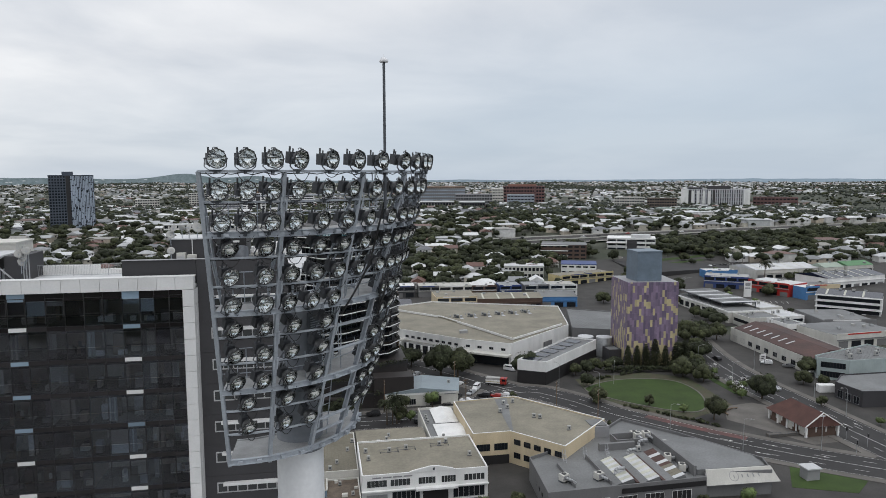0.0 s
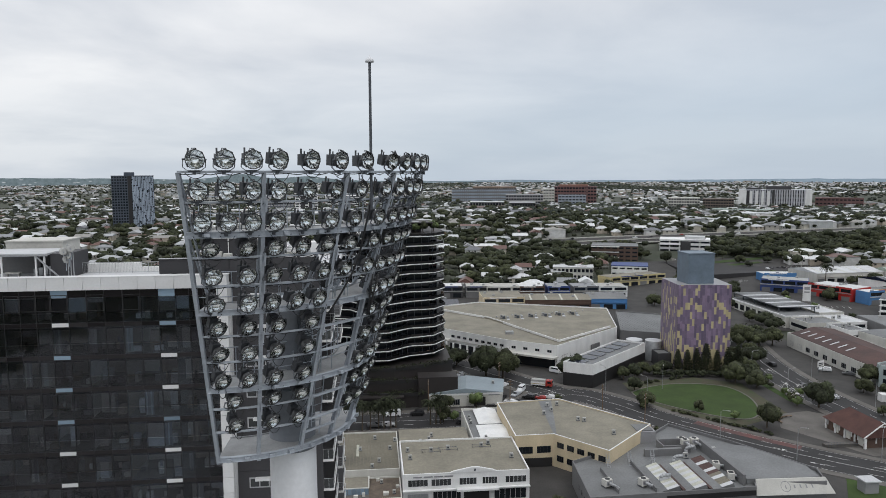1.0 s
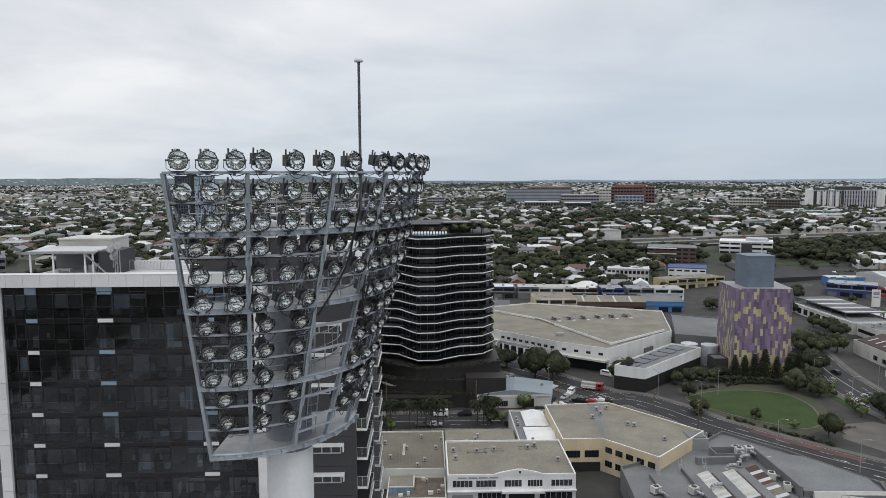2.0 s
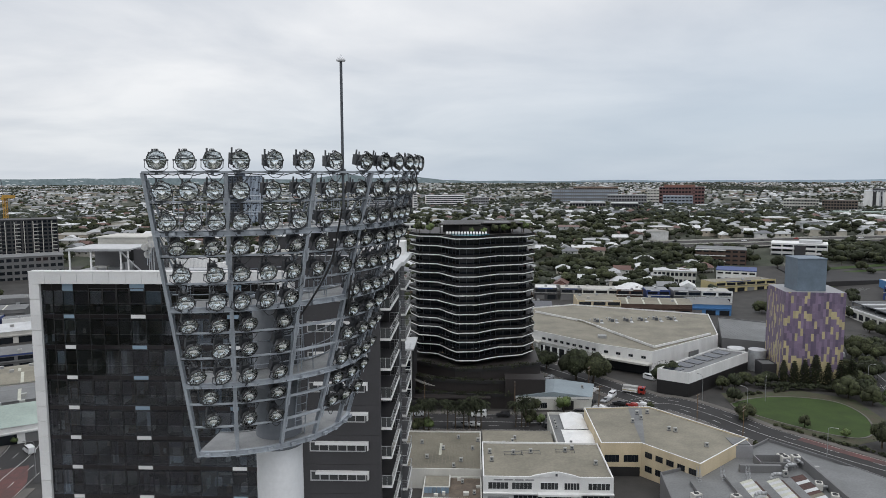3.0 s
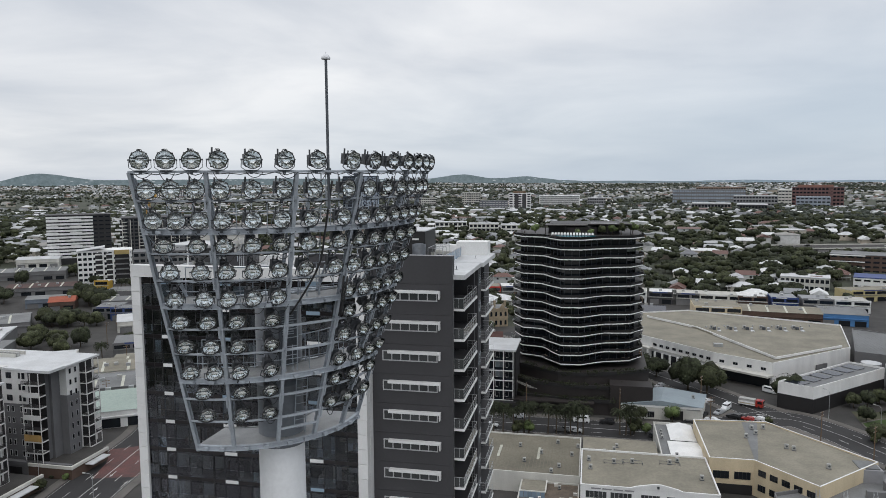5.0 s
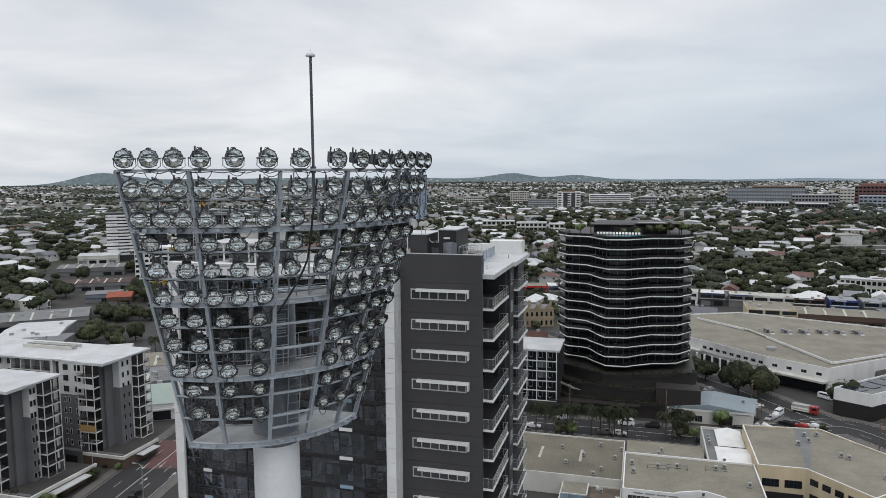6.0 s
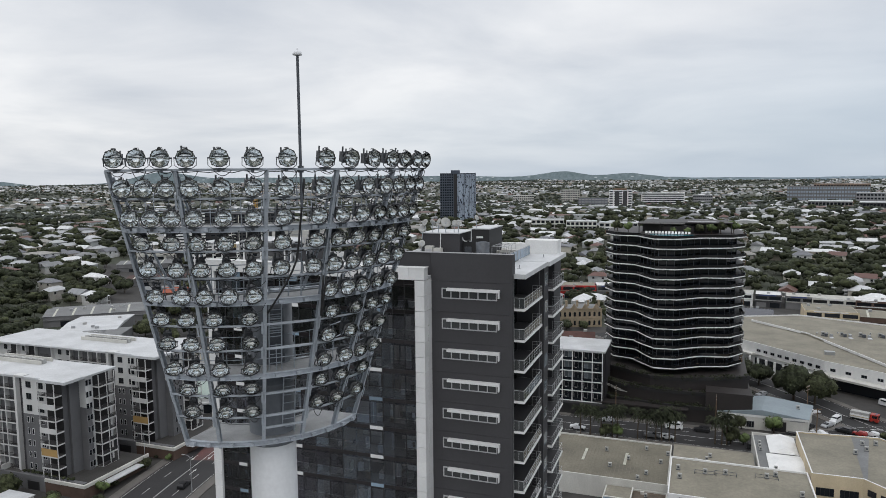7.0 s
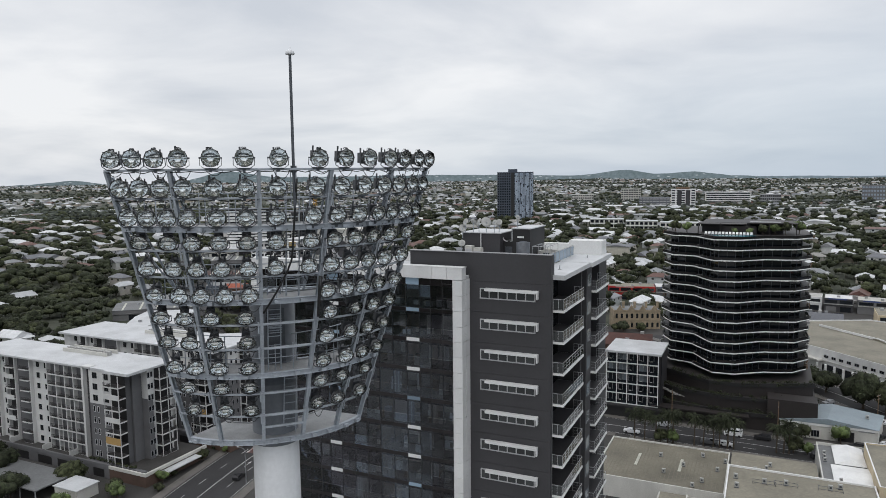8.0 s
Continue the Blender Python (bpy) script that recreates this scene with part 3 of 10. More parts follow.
# lightning mast with a domed cap
MX, MY = 2.05, 22.11
mast = tower_part("mast", Geo().lathe([(0.040, 77.5), (0.044, 78.5), (0.044, 78.9), (0.042, 82.02)], (MX, MY, 0), 12), STEEL_DARK, "thin dark lightning mast", True)
g = Geo().lathe([(0.0, 82.0), (0.13, 82.0), (0.145, 82.03), (0.12, 82.09), (0.06, 82.14), (0.02, 82.16), (0.012, 82.22), (0.0, 82.23)], (MX, MY, 0), 16)
part("mast_cap", g, COLUMN_WHITE, mast, "white domed cap", True)
g = Geo().lathe([(0.09, 78.55), (0.09, 78.75)], (MX, MY, 0), 10).obox((MX, MY, 78.64), (0.34, 0.2, 0.06), turn_z(47))
tower_part("mast_clamp", g, STEEL_DARK)
g = Geo()
pts = []
for i in range(13):
    s = i / 12
    p = bay_point(2, 0.5 - 0.62 * max(0, s - 0.55) ** 1.4 * 2.2, 0.03 + 0.45 * s ** 0.95, 0.16)
    pts.append(p)
tower_part("cable", hose(pts, 0.032), CABLE, "thick black supply cable", True)
g = Geo()
pts = [bay_point(2, 0.97, 0.36 + 0.11 * math.sin(math.pi * i / 10), 0.2 + 0.02 * i) + Vector((0, 0, -0.3 * math.sin(math.pi * i / 10))) for i in range(11)]
tower_part("cable", hose(pts, 0.03), CABLE, "looped black supply cable", True)

# one floodlight, then a hundred
NL = 30
housing = Geo().lathe([(0.0, -0.33), (0.08, -0.33), (0.10, -0.30), (0.15, -0.26), (0.225, -0.17), (0.28, -0.06), (0.312, 0.0), (0.318, 0.035), (0.336, 0.045), (0.336, 0.085), (0.328, 0.092), (0.316, 0.085), (0.312, 0.05)], n=NL)
# latches round the rim
for k in range(4):
    housing.obox((0.342 * math.cos(1.57 * k + 0.8), 0.342 * math.sin(1.57 * k + 0.8), 0.045), (0.035, 0.06, 0.06), turn_z(45 + 90 * k))
housing = housing.mesh("floodlight", LAMP_BODY, True)
# a faceted bowl
bowl = Geo().lathe([(0.313 * (1 - k / 8) + 0.02 * (k == 8), 0.05 - 0.155 * (1 - (1 - k / 8) ** 2)) for k in range(9)], n=16).mesh("reflector", REFLECTOR)
LENS = bpy.data.materials.new("lamp_front_glass")
LENS.use_nodes = True
ln_, ll_ = LENS.node_tree.nodes, LENS.node_tree.links
ln_.remove(ln_["Principled BSDF"])
l_tr, l_gl, l_mx, l_fr = ln_.new("ShaderNodeBsdfTransparent"), ln_.new("ShaderNodeBsdfGlossy"), ln_.new("ShaderNodeMixShader"), ln_.new("ShaderNodeFresnel")
l_tr.inputs["Color"].default_value = (0.97, 0.985, 0.985, 1)
l_gl.inputs["Roughness"].default_value = 0.05
l_fr.inputs["IOR"].default_value = 1.5
ll_.new(l_fr.outputs[0], l_mx.inputs[0])
ll_.new(l_tr.outputs[0], l_mx.inputs[1])
ll_.new(l_gl.outputs[0], l_mx.inputs[2])
ll_.new(l_mx.outputs[0], ln_["Material Output"].inputs["Surface"])
lens = Geo().lathe([(0.314, 0.06), (0.25, 0.070), (0.13, 0.08), (0.0, 0.083)], n=NL).mesh("front_glass", LENS, True)
bulb = Geo().tube((-0.30, 0.05, 0.0), (0.30, 0.05, 0.0), 0.017, n=8, mi=0).lathe([(0.0, -0.09), (0.035, -0.08), (0.05, 0.0), (0.035, 0.08), (0.0, 0.09)], (0, 0.03, -0.06), n=12, turn=Matrix.Rotation(radians(90), 3, "Y"), mi=1)
bulb = bulb.mesh("lamp_tube", [STEEL_DARK, REFLECTOR], True)
yoke = Geo()
for sx in (-1, 1):
    yoke.beam((sx * 0.375, 0.0, -0.02), (sx * 0.375, -0.27, -0.08), 0.018, 0.05)
    yoke.beam((sx * 0.375, -0.27, -0.08), (sx * 0.20, -0.40, -0.08), 0.018, 0.05)
    yoke.tube((sx * 0.30, 0, -0.02), (sx * 0.40, 0, -0.02), 0.03, n=8)
yoke.beam((-0.2, -0.40, -0.08), (0.2, -0.40, -0.08), 0.06, 0.03)
yoke.beam((0, -0.40, -0.08), (0, -0.52, -0.08), 0.10, 0.08)
yoke = yoke.mesh("yoke", STEEL_DARK)
handle = Geo().path([(-0.09, 0.31, -0.06), (-0.07, 0.375, -0.06), (0.07, 0.375, -0.06), (0.09, 0.31, -0.06)], 0.012, 6).obox((0, 0.345, 0.02), (0.10, 0.03, 0.10)).mesh("aiming_sight", LAMP_BODY)
ballast = Geo().box(-0.15, -0.20, -0.17, 0.15, 0.20, 0.07).box(-0.17, -0.22, 0.07, 0.17, 0.22, 0.09)
ballast.tube((0.09, 0.16, -0.05), (0.09, 0.40, -0.05), 0.035, n=8).tube((-0.09, 0.16, -0.08), (-0.09, 0.32, -0.08), 0.028, n=8)
ballast = ballast.mesh("ballast_box", LAMP_CASE)
rng = random.Random(4)
for row, counts in enumerate(COUNTS):
    for bay, n in enumerate(counts):
        for s in WEST_SPREAD.get(n, (0.5,)) if bay == 0 else SPREAD.get(n, ()):
            fr = LAMP_ROWS[row]
            deg = bay_deg(bay, s, fr)
            c = on_head(deg, fr, 0.14)
            yaw = (-38 if row < 3 else -42) + (0.50, 0.44, 0.40, 0.30)[min(row, 3)] * (deg + 43.5) + rng.uniform(-5, 5)
            tilt = (6, 9, 14, 28, 21, 19, 25, 26, 23, 26, 26)[row] + rng.uniform(-5, 5)
            aim = Vector((math.cos(radians(yaw)) * math.cos(radians(tilt)), math.sin(radians(yaw)) * math.cos(radians(tilt)), -math.sin(radians(tilt))))
            side = aim.cross(Vector((0, 0, 1))).normalized()
            up = side.cross(aim)
            m = (0.80 * Matrix((side, up, aim)).transposed()).to_4x4()
            m.translation = c
            fl = part("floodlight", housing, None, tower, at=T0 @ m)
            for me in (bowl, bulb, handle):
                part(me.name, me, None, fl)
            part("yoke", yoke, None, fl)
            gl = part("front_glass", lens, None, fl)
            gl.visible_shadow = False
            part("ballast_box", ballast, None, fl, at=pose(0, -0.02, -0.45))
# loose wiring under the rails
g = Geo()
for row, counts in enumerate(COUNTS):
    for bay, n in enumerate(counts):
        for s in SPREAD.get(n, ()):
            base = BEAM_ROWS[row]
            s0, s1 = s - 0.06, s + 0.1 + rng.uniform(0, 0.1)
            sag = rng.uniform(0.12, 0.28)
            pts = []
            for i in range(9):
                u = i / 8
                p = bay_point(bay, s0 + (s1 - s0) * u, base, 0.1)
                pts.append(p - Vector((0, 0, 0.03 + sag * 4 * u * (1 - u))))
            g.path(pts, 0.011, 5)
    for bay in range(5):
        if COUNTS[row][bay]:
            pts = [bay_point(bay, i / 8, BEAM_ROWS[row], 0.0) - Vector((0, 0, 0.06 + 0.05 * math.sin(3 * i))) for i in range(9)]
            g.path(pts, 0.013, 5)
tower_part("wiring", g, CABLE, "loose black lamp wiring")

# ---- windows shared by many buildings ----
WINDOWS = {}


def window_unit(parent, x, y, z, w, h, face="S", cols=2, fr_mat=None, gl_mat=None, label="", sill=False):
    """A framed window whose outer face looks S, N, E or W; x, y, z: the middle of its lower edge on the wall."""
    fr_mat, gl_mat = fr_mat or FRAME_GREY, gl_mat or GLASS_DARK
    key = (round(w, 2), round(h, 2), cols, fr_mat.name, gl_mat.name, sill)
    if key not in WINDOWS:
        fg = Geo()
        t = 0.11 if w > 5 else 0.07
        for i in range(cols + 1):
            xx = -w / 2 + (w - t) * i / cols
            fg.box(xx, -0.05, 0, xx + t, 0.06, h)
        fg.box(-w / 2 + t, -0.05, 0, w / 2 - t, 0.06, t).box(-w / 2 + t, -0.05, h - t, w / 2 - t, 0.06, h)
        if sill:
            fg.box(-w / 2 - 0.08, -0.16, -0.08, w / 2 + 0.08, 0.0, 0.0)
        pw = (w - t) / cols - t
        pg = Geo().box(-pw / 2, -0.01, t, pw / 2, 0.02, h - t)
        WINDOWS[key] = (fg.mesh("window", fr_mat), pg.mesh("pane", gl_mat), pw + t)
    fm, pm, step = WINDOWS[key]
    rz = {"S": 0, "E": 90, "N": 180, "W": -90}[face]
    win = part("window", fm, None, parent, label, at=pose(x, y, z, 0, 0, rz))
    for i in range(cols):
        part("pane", pm, None, win, at=pose((i - (cols - 1) / 2) * step, 0, 0))
    return win


# ---- the tall grey and glass apartment tower beside the floodlights ----
AT = thing("apartment_tower", (-20, 80, 0), "charcoal apartment tower with dark glass front and white framing", "building")
A0 = Matrix.Translation((20, -80, 0))


def apt(name, geo, mat, label="", parent=None):
    ob = part(name, geo, mat, parent or AT, label, at=A0 if parent is None else None)
    return ob


FLOOR, GROUND_FLOORS = 3.05, 22
Z_ROOF = 68.6
# core and walls
apt("wall", Geo().box(-36.9, 71.0, 0, -28, 83, Z_ROOF - 0.3).box(-28, 71.0, 0, -16, 77.4, Z_ROOF - 0.3).box(-16, 71.0, 0, -11.5, 92, Z_ROOF - 0.3).box(-11.5, 67.95, 0, -5.3, 92, Z_ROOF - 0.3).box(-36.9, 66.9, 0, -36.6, 71, 68.2).box(-36.9, 66.62, 0, -11.5, 71, 41.2), CHARCOAL, "charcoal rendered wall")
for k in range(23):
    z1 = 70.85 - FLOOR * k if k == 0 else 68.05 - FLOOR * (k - 1)
    z0 = 68.08 - FLOOR * k
    apt("wall_panel", Geo().box(-11.44, 67.86, max(0, z0), -3.14, 68.4, z1), CHARCOAL)
g = Geo()
g.box(-18.0, 68.0, 68.6, -11.5, 68.4, 70.85)
g.box(-3.5, 68.42, 68.95, -3.14, 68.9, 70.85)
g.box(-11.40, 67.9, 0, -3.18, 68.38, 70.5)
apt("front_wall", g, CHARCOAL, "charcoal panelled front wall with fine joints")
apt("parapet_cap", Geo().box(-18.02, 67.84, 70.85, -3.1, 68.44, 70.9), FRAME_GREY)
# roof slab, white, with its edge over the balconies
g = Geo().box(-36.6, 66.95, Z_ROOF - 0.3, -28, 83, Z_ROOF).box(-28, 66.95, Z_ROOF - 0.3, -16, 77.4, Z_ROOF).box(-16, 66.95, Z_ROOF - 0.3, -11.5, 92, Z_ROOF).box(-11.5, 68.45, Z_ROOF - 0.3, -5.3, 92, Z_ROOF).box(-5.3, 68.45, 68.5, -2.0, 78.6, 68.95).box(-5.3, 78.6, 68.5, -1.7, 88.5, 68.98).box(-5.3, 88.5, 68.5, -3.0, 92, 68.95)
apt("roof_slab", g, WHITE_ROOF, "white membrane roof")
apt("roof_upstand", Geo().box(-6.2, 86.0, 68.98, -2.3, 88.3, 70.6), WHITE)
apt("roof_upstand", Geo().box(-12.0, 86.0, 68.6, -6.2, 86.4, 70.2).box(-12.0, 90.5, 68.6, -5.5, 91.0, 69.8).box(-28.0, 76.9, 68.6, -22.5, 77.35, 69.5).box(-19.8, 76.9, 68.6, -16.2, 77.35, 69.5).box(-22.5, 76.9, 68.6, -19.8, 77.35, 69.05), WHITE)
# curtain wall
XS = [-35.95, -34.9, -33.9, -32.8, -31.3, -29.9, -28.5, -27.2, -25.7, -24.1, -22.5, -20.9, -19.3, -17.7, -16.2, -14.95, -13.68, -12.42]
STRIPS = (2, 7, 13)
rng = random.Random(11)
CLEAR_GREY = clear_pane("grey_tinted_pane", (0.63, 0.63, 0.65), 1.52)
CLEAR_BLUE = clear_pane("blue_tinted_pane", (0.68, 0.715, 0.76), 1.60)
CLEAR_DARK = clear_pane("dark_tinted_pane", (0.47, 0.45, 0.48), 1.52, warp=0.2)
SPANDREL = glassy("black_spandrel_glass", (0.010, 0.008, 0.010), 0.05, rnd=0.3)
pane_mesh, deep = {}, Geo()
for k in range(22):
    ztop = 68.32 - FLOOR * k
    for i, (x0, x1) in enumerate(zip(XS, XS[1:])):
        strip = i in STRIPS
        rowset = [(ztop - 0.36, ztop), (ztop - 1.95, ztop - 0.42), (ztop - 3.0, ztop - 2.01)] if k else [(ztop - 0.7, ztop), (ztop - 2.1, ztop - 0.75), (ztop - 3.0, ztop - 2.15)]
        for j, (z0, z1) in enumerate(rowset):
            w, h = x1 - x0 - 0.05, z1 - z0
            if ztop < 42:
                deep.box(x0 + 0.025, 66.27, z0, x1 - 0.025, 66.33, z1)
                continue
            r = rng.random()
            if j == 0:
                mat = (FRAME_WHITE if r < 0.62 else GLASS_BLUE) if strip else SPANDREL
                if strip and k == 0:
                    mat = GLASS_BLUE
            elif i in (11, 12, 13, 14):
                mat = CLEAR_BLUE if r < 0.62 else CLEAR_GREY
            else:
                mat = CLEAR_DARK if r < 0.34 else (CLEAR_BLUE if r < 0.46 else CLEAR_GREY)
            key = (round(w, 3), round(h, 3), mat.name)
            if key not in pane_mesh:
                pane_mesh[key] = Geo().box(-w / 2, -0.03, -h / 2, w / 2, 0.03, h / 2).mesh("glass_panel", mat)
            part("glass_panel", pane_mesh[key], None, AT, at=A0 @ pose((x0 + x1) / 2, 66.30 + rng.uniform(-0.004, 0.004), (z0 + z1) / 2, rng.uniform(-0.6, 0.6), 0, rng.uniform(-0.6, 0.6)))
# rooms behind the glass: slabs, partitions, blinds and furniture
ROOM = palette("room_finishes", [(0.60, 0.59, 0.56), (0.22, 0.17, 0.13), (0.45, 0.44, 0.42), (0.30, 0.31, 0.33), (0.55, 0.50, 0.44), (0.08, 0.08, 0.09), (0.70, 0.70, 0.69)], 0.8)
BLIND = palette("roller_blinds", [(0.58, 0.62, 0.64), (0.46, 0.49, 0.50), (0.64, 0.66, 0.66), (0.34, 0.36, 0.38)], 0.8)
for k in range(9):
    ztop = 68.32 - FLOOR * k
    zf = ztop - 3.02
    apt("room_slab", Geo().box(-36.55, 66.40, zf - 0.16, -12.0, 70.95, zf + 0.10).box(-36.55, 66.40, ztop - 0.62, -12.0, 66.46, ztop), CHARCOAL, "dark floor slab behind the glass")
    g = Geo().box(-36.5, 70.86, zf + 0.12, -12.1, 70.96, ztop - 0.22)
    for x in (-32.8, -28.5, -24.1, -20.9, -16.2):
        g.box(x - 0.06, 66.50, zf + 0.12, x + 0.06, 70.84, ztop - 0.22)
    for x0, x1 in zip(XS, XS[1:]):
        for _ in range(rng.choice((1, 1, 2, 3))):
            fx, fy = rng.uniform(x0 + 0.1, x1 - 0.6), rng.uniform(66.75, 68.6)
            fw, fh = rng.uniform(0.3, 1.0), rng.choice((0.45, 0.75, 0.8, 1.1, 1.9))
            g.box(fx, fy, zf + 0.12, fx + fw, fy + rng.uniform(0.3, 0.9), zf + 0.12 + fh)
        if rng.random() < 0.3:
            fx = rng.uniform(x0 + 0.2, x1 - 0.4)
            g.box(fx, 67.0, zf + 1.0, fx + 0.25, 67.1, zf + 1.5)
    tagged(apt("room_contents", g, ROOM, "dim rooms with furniture behind the glass"), kind="stuff")
    b_ = Geo()
    for i, (x0, x1) in enumerate(zip(XS, XS[1:])):
        r = rng.random()
        if k == 0 and (i < 9 and r < 0.8):
            b_.box(x0 + 0.04, 66.50, ztop - 2.05, x1 - 0.04, 66.53, ztop - 0.6)
        elif r < 0.16:
            b_.box(x0 + 0.04, 66.50, ztop - rng.choice((1.2, 1.95, 2.9)), x1 - 0.04, 66.53, ztop - 0.4)
        elif r < 0.24:
            for q in range(5):
                xq = x0 + (x1 - x0) * 0.09 * q
                b_.box(xq, 66.52 + 0.03 * (q % 2), zf + 0.14, xq + 0.12, 66.56 + 0.03 * (q % 2), ztop - 0.4)
        elif i == 13 and r < 0.75:
            b_.box(x0 + 0.5 * (x1 - x0), 66.50, ztop - 2.9, x1 - 0.04, 66.53, ztop - 1.9)
    if b_.v:
        tagged(apt("blinds", b_, BLIND, "pale roller blinds and curtains behind the glass"), kind="stuff")
tagged(apt("lower_glazing", deep, GLASS_PANE), kind="stuff")
g = Geo()
for x in XS:
    t = 0.09 if x in (-20.9, -28.5) else 0.04
    g.box(x - t / 2, 66.27, 0, x + t / 2, 66.5, 68.33)
for k in range(23):
    z = 68.35 - FLOOR * k
    g.box(-35.95, 66.28, z - 0.05, -12.42, 66.5, z + 0.01)
# opening sashes with heavier frames
rng = random.Random(13)
for k in range(9):
    ztop = 68.32 - FLOOR * k
    for i, (x0, x1) in enumerate(zip(XS, XS[1:])):
        if rng.random() < 0.24:
            z0, z1 = ztop - 1.93, ztop - 0.44
            for bx in ((x0 + 0.03, z0, x0 + 0.09, z1), (x1 - 0.09, z0, x1 - 0.03, z1), (x0 + 0.09, z0, x1 - 0.09, z0 + 0.06), (x0 + 0.09, z1 - 0.06, x1 - 0.09, z1)):
                g.box(bx[0], 66.22, bx[1], bx[2], 66.26, bx[3])
apt("mullion", g, BLACKISH, "black mullion grid")
# white frame of separate panels
pm = Geo().box(-0.5, 65.98 - 66, -0.745, 0.5, 66.9 - 66, 0.745).mesh("frame_panel", FRAME_WHITE)
side = Geo().box(-0.03, 0.0, -0.745, 0.0, 1.0, 0.745).mesh("frame_panel", FRAME_WHITE)
for k in range(45):
    z = 67.55 - 1.525 * k
    part("frame_panel", pm, None, AT, at=A0 @ pose(-11.92, 66.0, z))
    part("frame_panel", side, None, AT, at=A0 @ pose(-11.385, 66.9, z))
    part("frame_panel", pm, None, AT, at=A0 @ pose(-36.5, 66.0, z))
tw = (37.0 - 11.42) / 16
tm = Geo().box(-tw / 2 + 0.015, -0.02, -0.58, tw / 2 - 0.015, 1.0, 0.58).mesh("frame_panel", FRAME_WHITE)
for i in range(16):
    part("frame_panel", tm, None, AT, at=A0 @ pose(-37.0 + tw * (i + 0.5), 66.0, 68.92))
apt("frame_coping", Geo().box(-37.02, 65.96, 69.5, -11.36, 67.05, 69.56), FRAME_WHITE)
# ribbon windows with white hoods on the charcoal wall
hood = Geo().box(-2.62, -0.50, 0.0, 2.72, 0.0, 0.07).box(-2.62, -0.5, -0.18, 2.72, -0.46, 0.0).box(2.60, -0.48, -0.72, 2.72, 0.0, 0.0)
for i in range(7):
    hood.box(-2.62 + 0.89 * i, -0.51, -0.17, -2.60 + 0.89 * i, -0.5, 0.07)
hood = hood.mesh("sun_hood", FRAME_WHITE)
for k in range(21):
    z = 66.36 - FLOOR * k
    w = window_unit(AT, -7.47 + 20, 67.84 - 80, z, 5.66, 1.05, "S", 6, FRAME_PALE, GLASS_SMOKE)
    part("sun_hood", hood, None, w, "white metal sun hood", at=pose(0.42, 0, 1.02))
# balconies on the east side
slab1 = Geo().box(-1.9, 0, -0.24, 1.05, 8.1, 0).box(-1.88, 0.08, 0.004, 0.95, 8.0, 0.02, 1).mesh("balcony", [WHITE, CHARCOAL])
slab2 = Geo().box(-1.9, 0, -0.24, 1.35, 6.6, 0).box(-1.88, 0.08, 0.004, 1.25, 6.5, 0.02, 1).mesh("balcony", [WHITE, CHARCOAL])


def railing(lx, ly):
    geo = Geo()
    for a, b in (((0, 0), (lx, 0)), ((lx, 0), (lx, ly)), ((lx, ly), (0, ly))):
        n = max(2, int(math.dist(a, b) / 1.1))
        for i in range(n + 1):
            p = (a[0] + (b[0] - a[0]) * i / n, a[1] + (b[1] - a[1]) * i / n)
            geo.tube((*p, 0), (*p, 1.05), 0.02, n=5)
        for z in (0.12, 0.42, 0.74, 1.05):
            geo.tube((*a, z), (*b, z), 0.024 if z > 1 else 0.009, n=5)
    return geo


rail1, rail2 = railing(1.0, 8.0).mesh("railing", RAIL_GREY), railing(1.3, 6.5).mesh("railing", RAIL_GREY)
bglass = Geo().box(0.05, -0.01, 0.12, 0.95, 0.01, 0.95).box(0.98, 0.1, 0.12, 1.0, 7.9, 0.95).mesh("glass_guard", GLASS_SMOKE)
door = Geo()
for i in range(6):
    door.box(-0.03, 0.3 + 1.28 * i, 0.05, 0.03, 0.3 + 1.28 * i + 1.2, 2.45)
door = door.mesh("balcony_door", GLASS_DARK)
rng = random.Random(5)
for k in range(21):
    z = 65.58 - FLOOR * k
    b = part("balcony", slab1, None, AT, "white concrete balcony slab", at=A0 @ pose(-3.14, 68.6, z))
    part("railing", rail1, None, b)
    part("glass_guard", bglass, None, b)
    part("balcony_door", door, None, b, at=pose(-1.75, 0, 0))
    b = part("balcony", slab2, None, AT, "white concrete balcony slab", at=A0 @ pose(-3.14, 81.2, z))
    part("railing", rail2, None, b)
    part("balcony_door", door, None, b, at=pose(-1.75, -0.8, 0))
for bx in ((-5.3, 76.75, 0, -2.45, 77.1, 68.5), (-3.4, 78.8, 0, -2.37, 81.15, 68.45), (-3.6, 77.1, 0, -3.3, 78.8, 68.5), (-5.3, 87.9, 0, -3.0, 92, 68.5)):
    apt("pier", Geo().box(*bx), CHARCOAL)
for k in range(22):
    apt("pier_window", Geo().box(-2.38, 79.2, 66.2 - FLOOR * k, -2.34, 80.7, 67.6 - FLOOR * k), GLASS_PALE)
apt("column", Geo().box(-3.6, 68.46, 0, -3.15, 68.62, 68.5), GREY_RENDER)

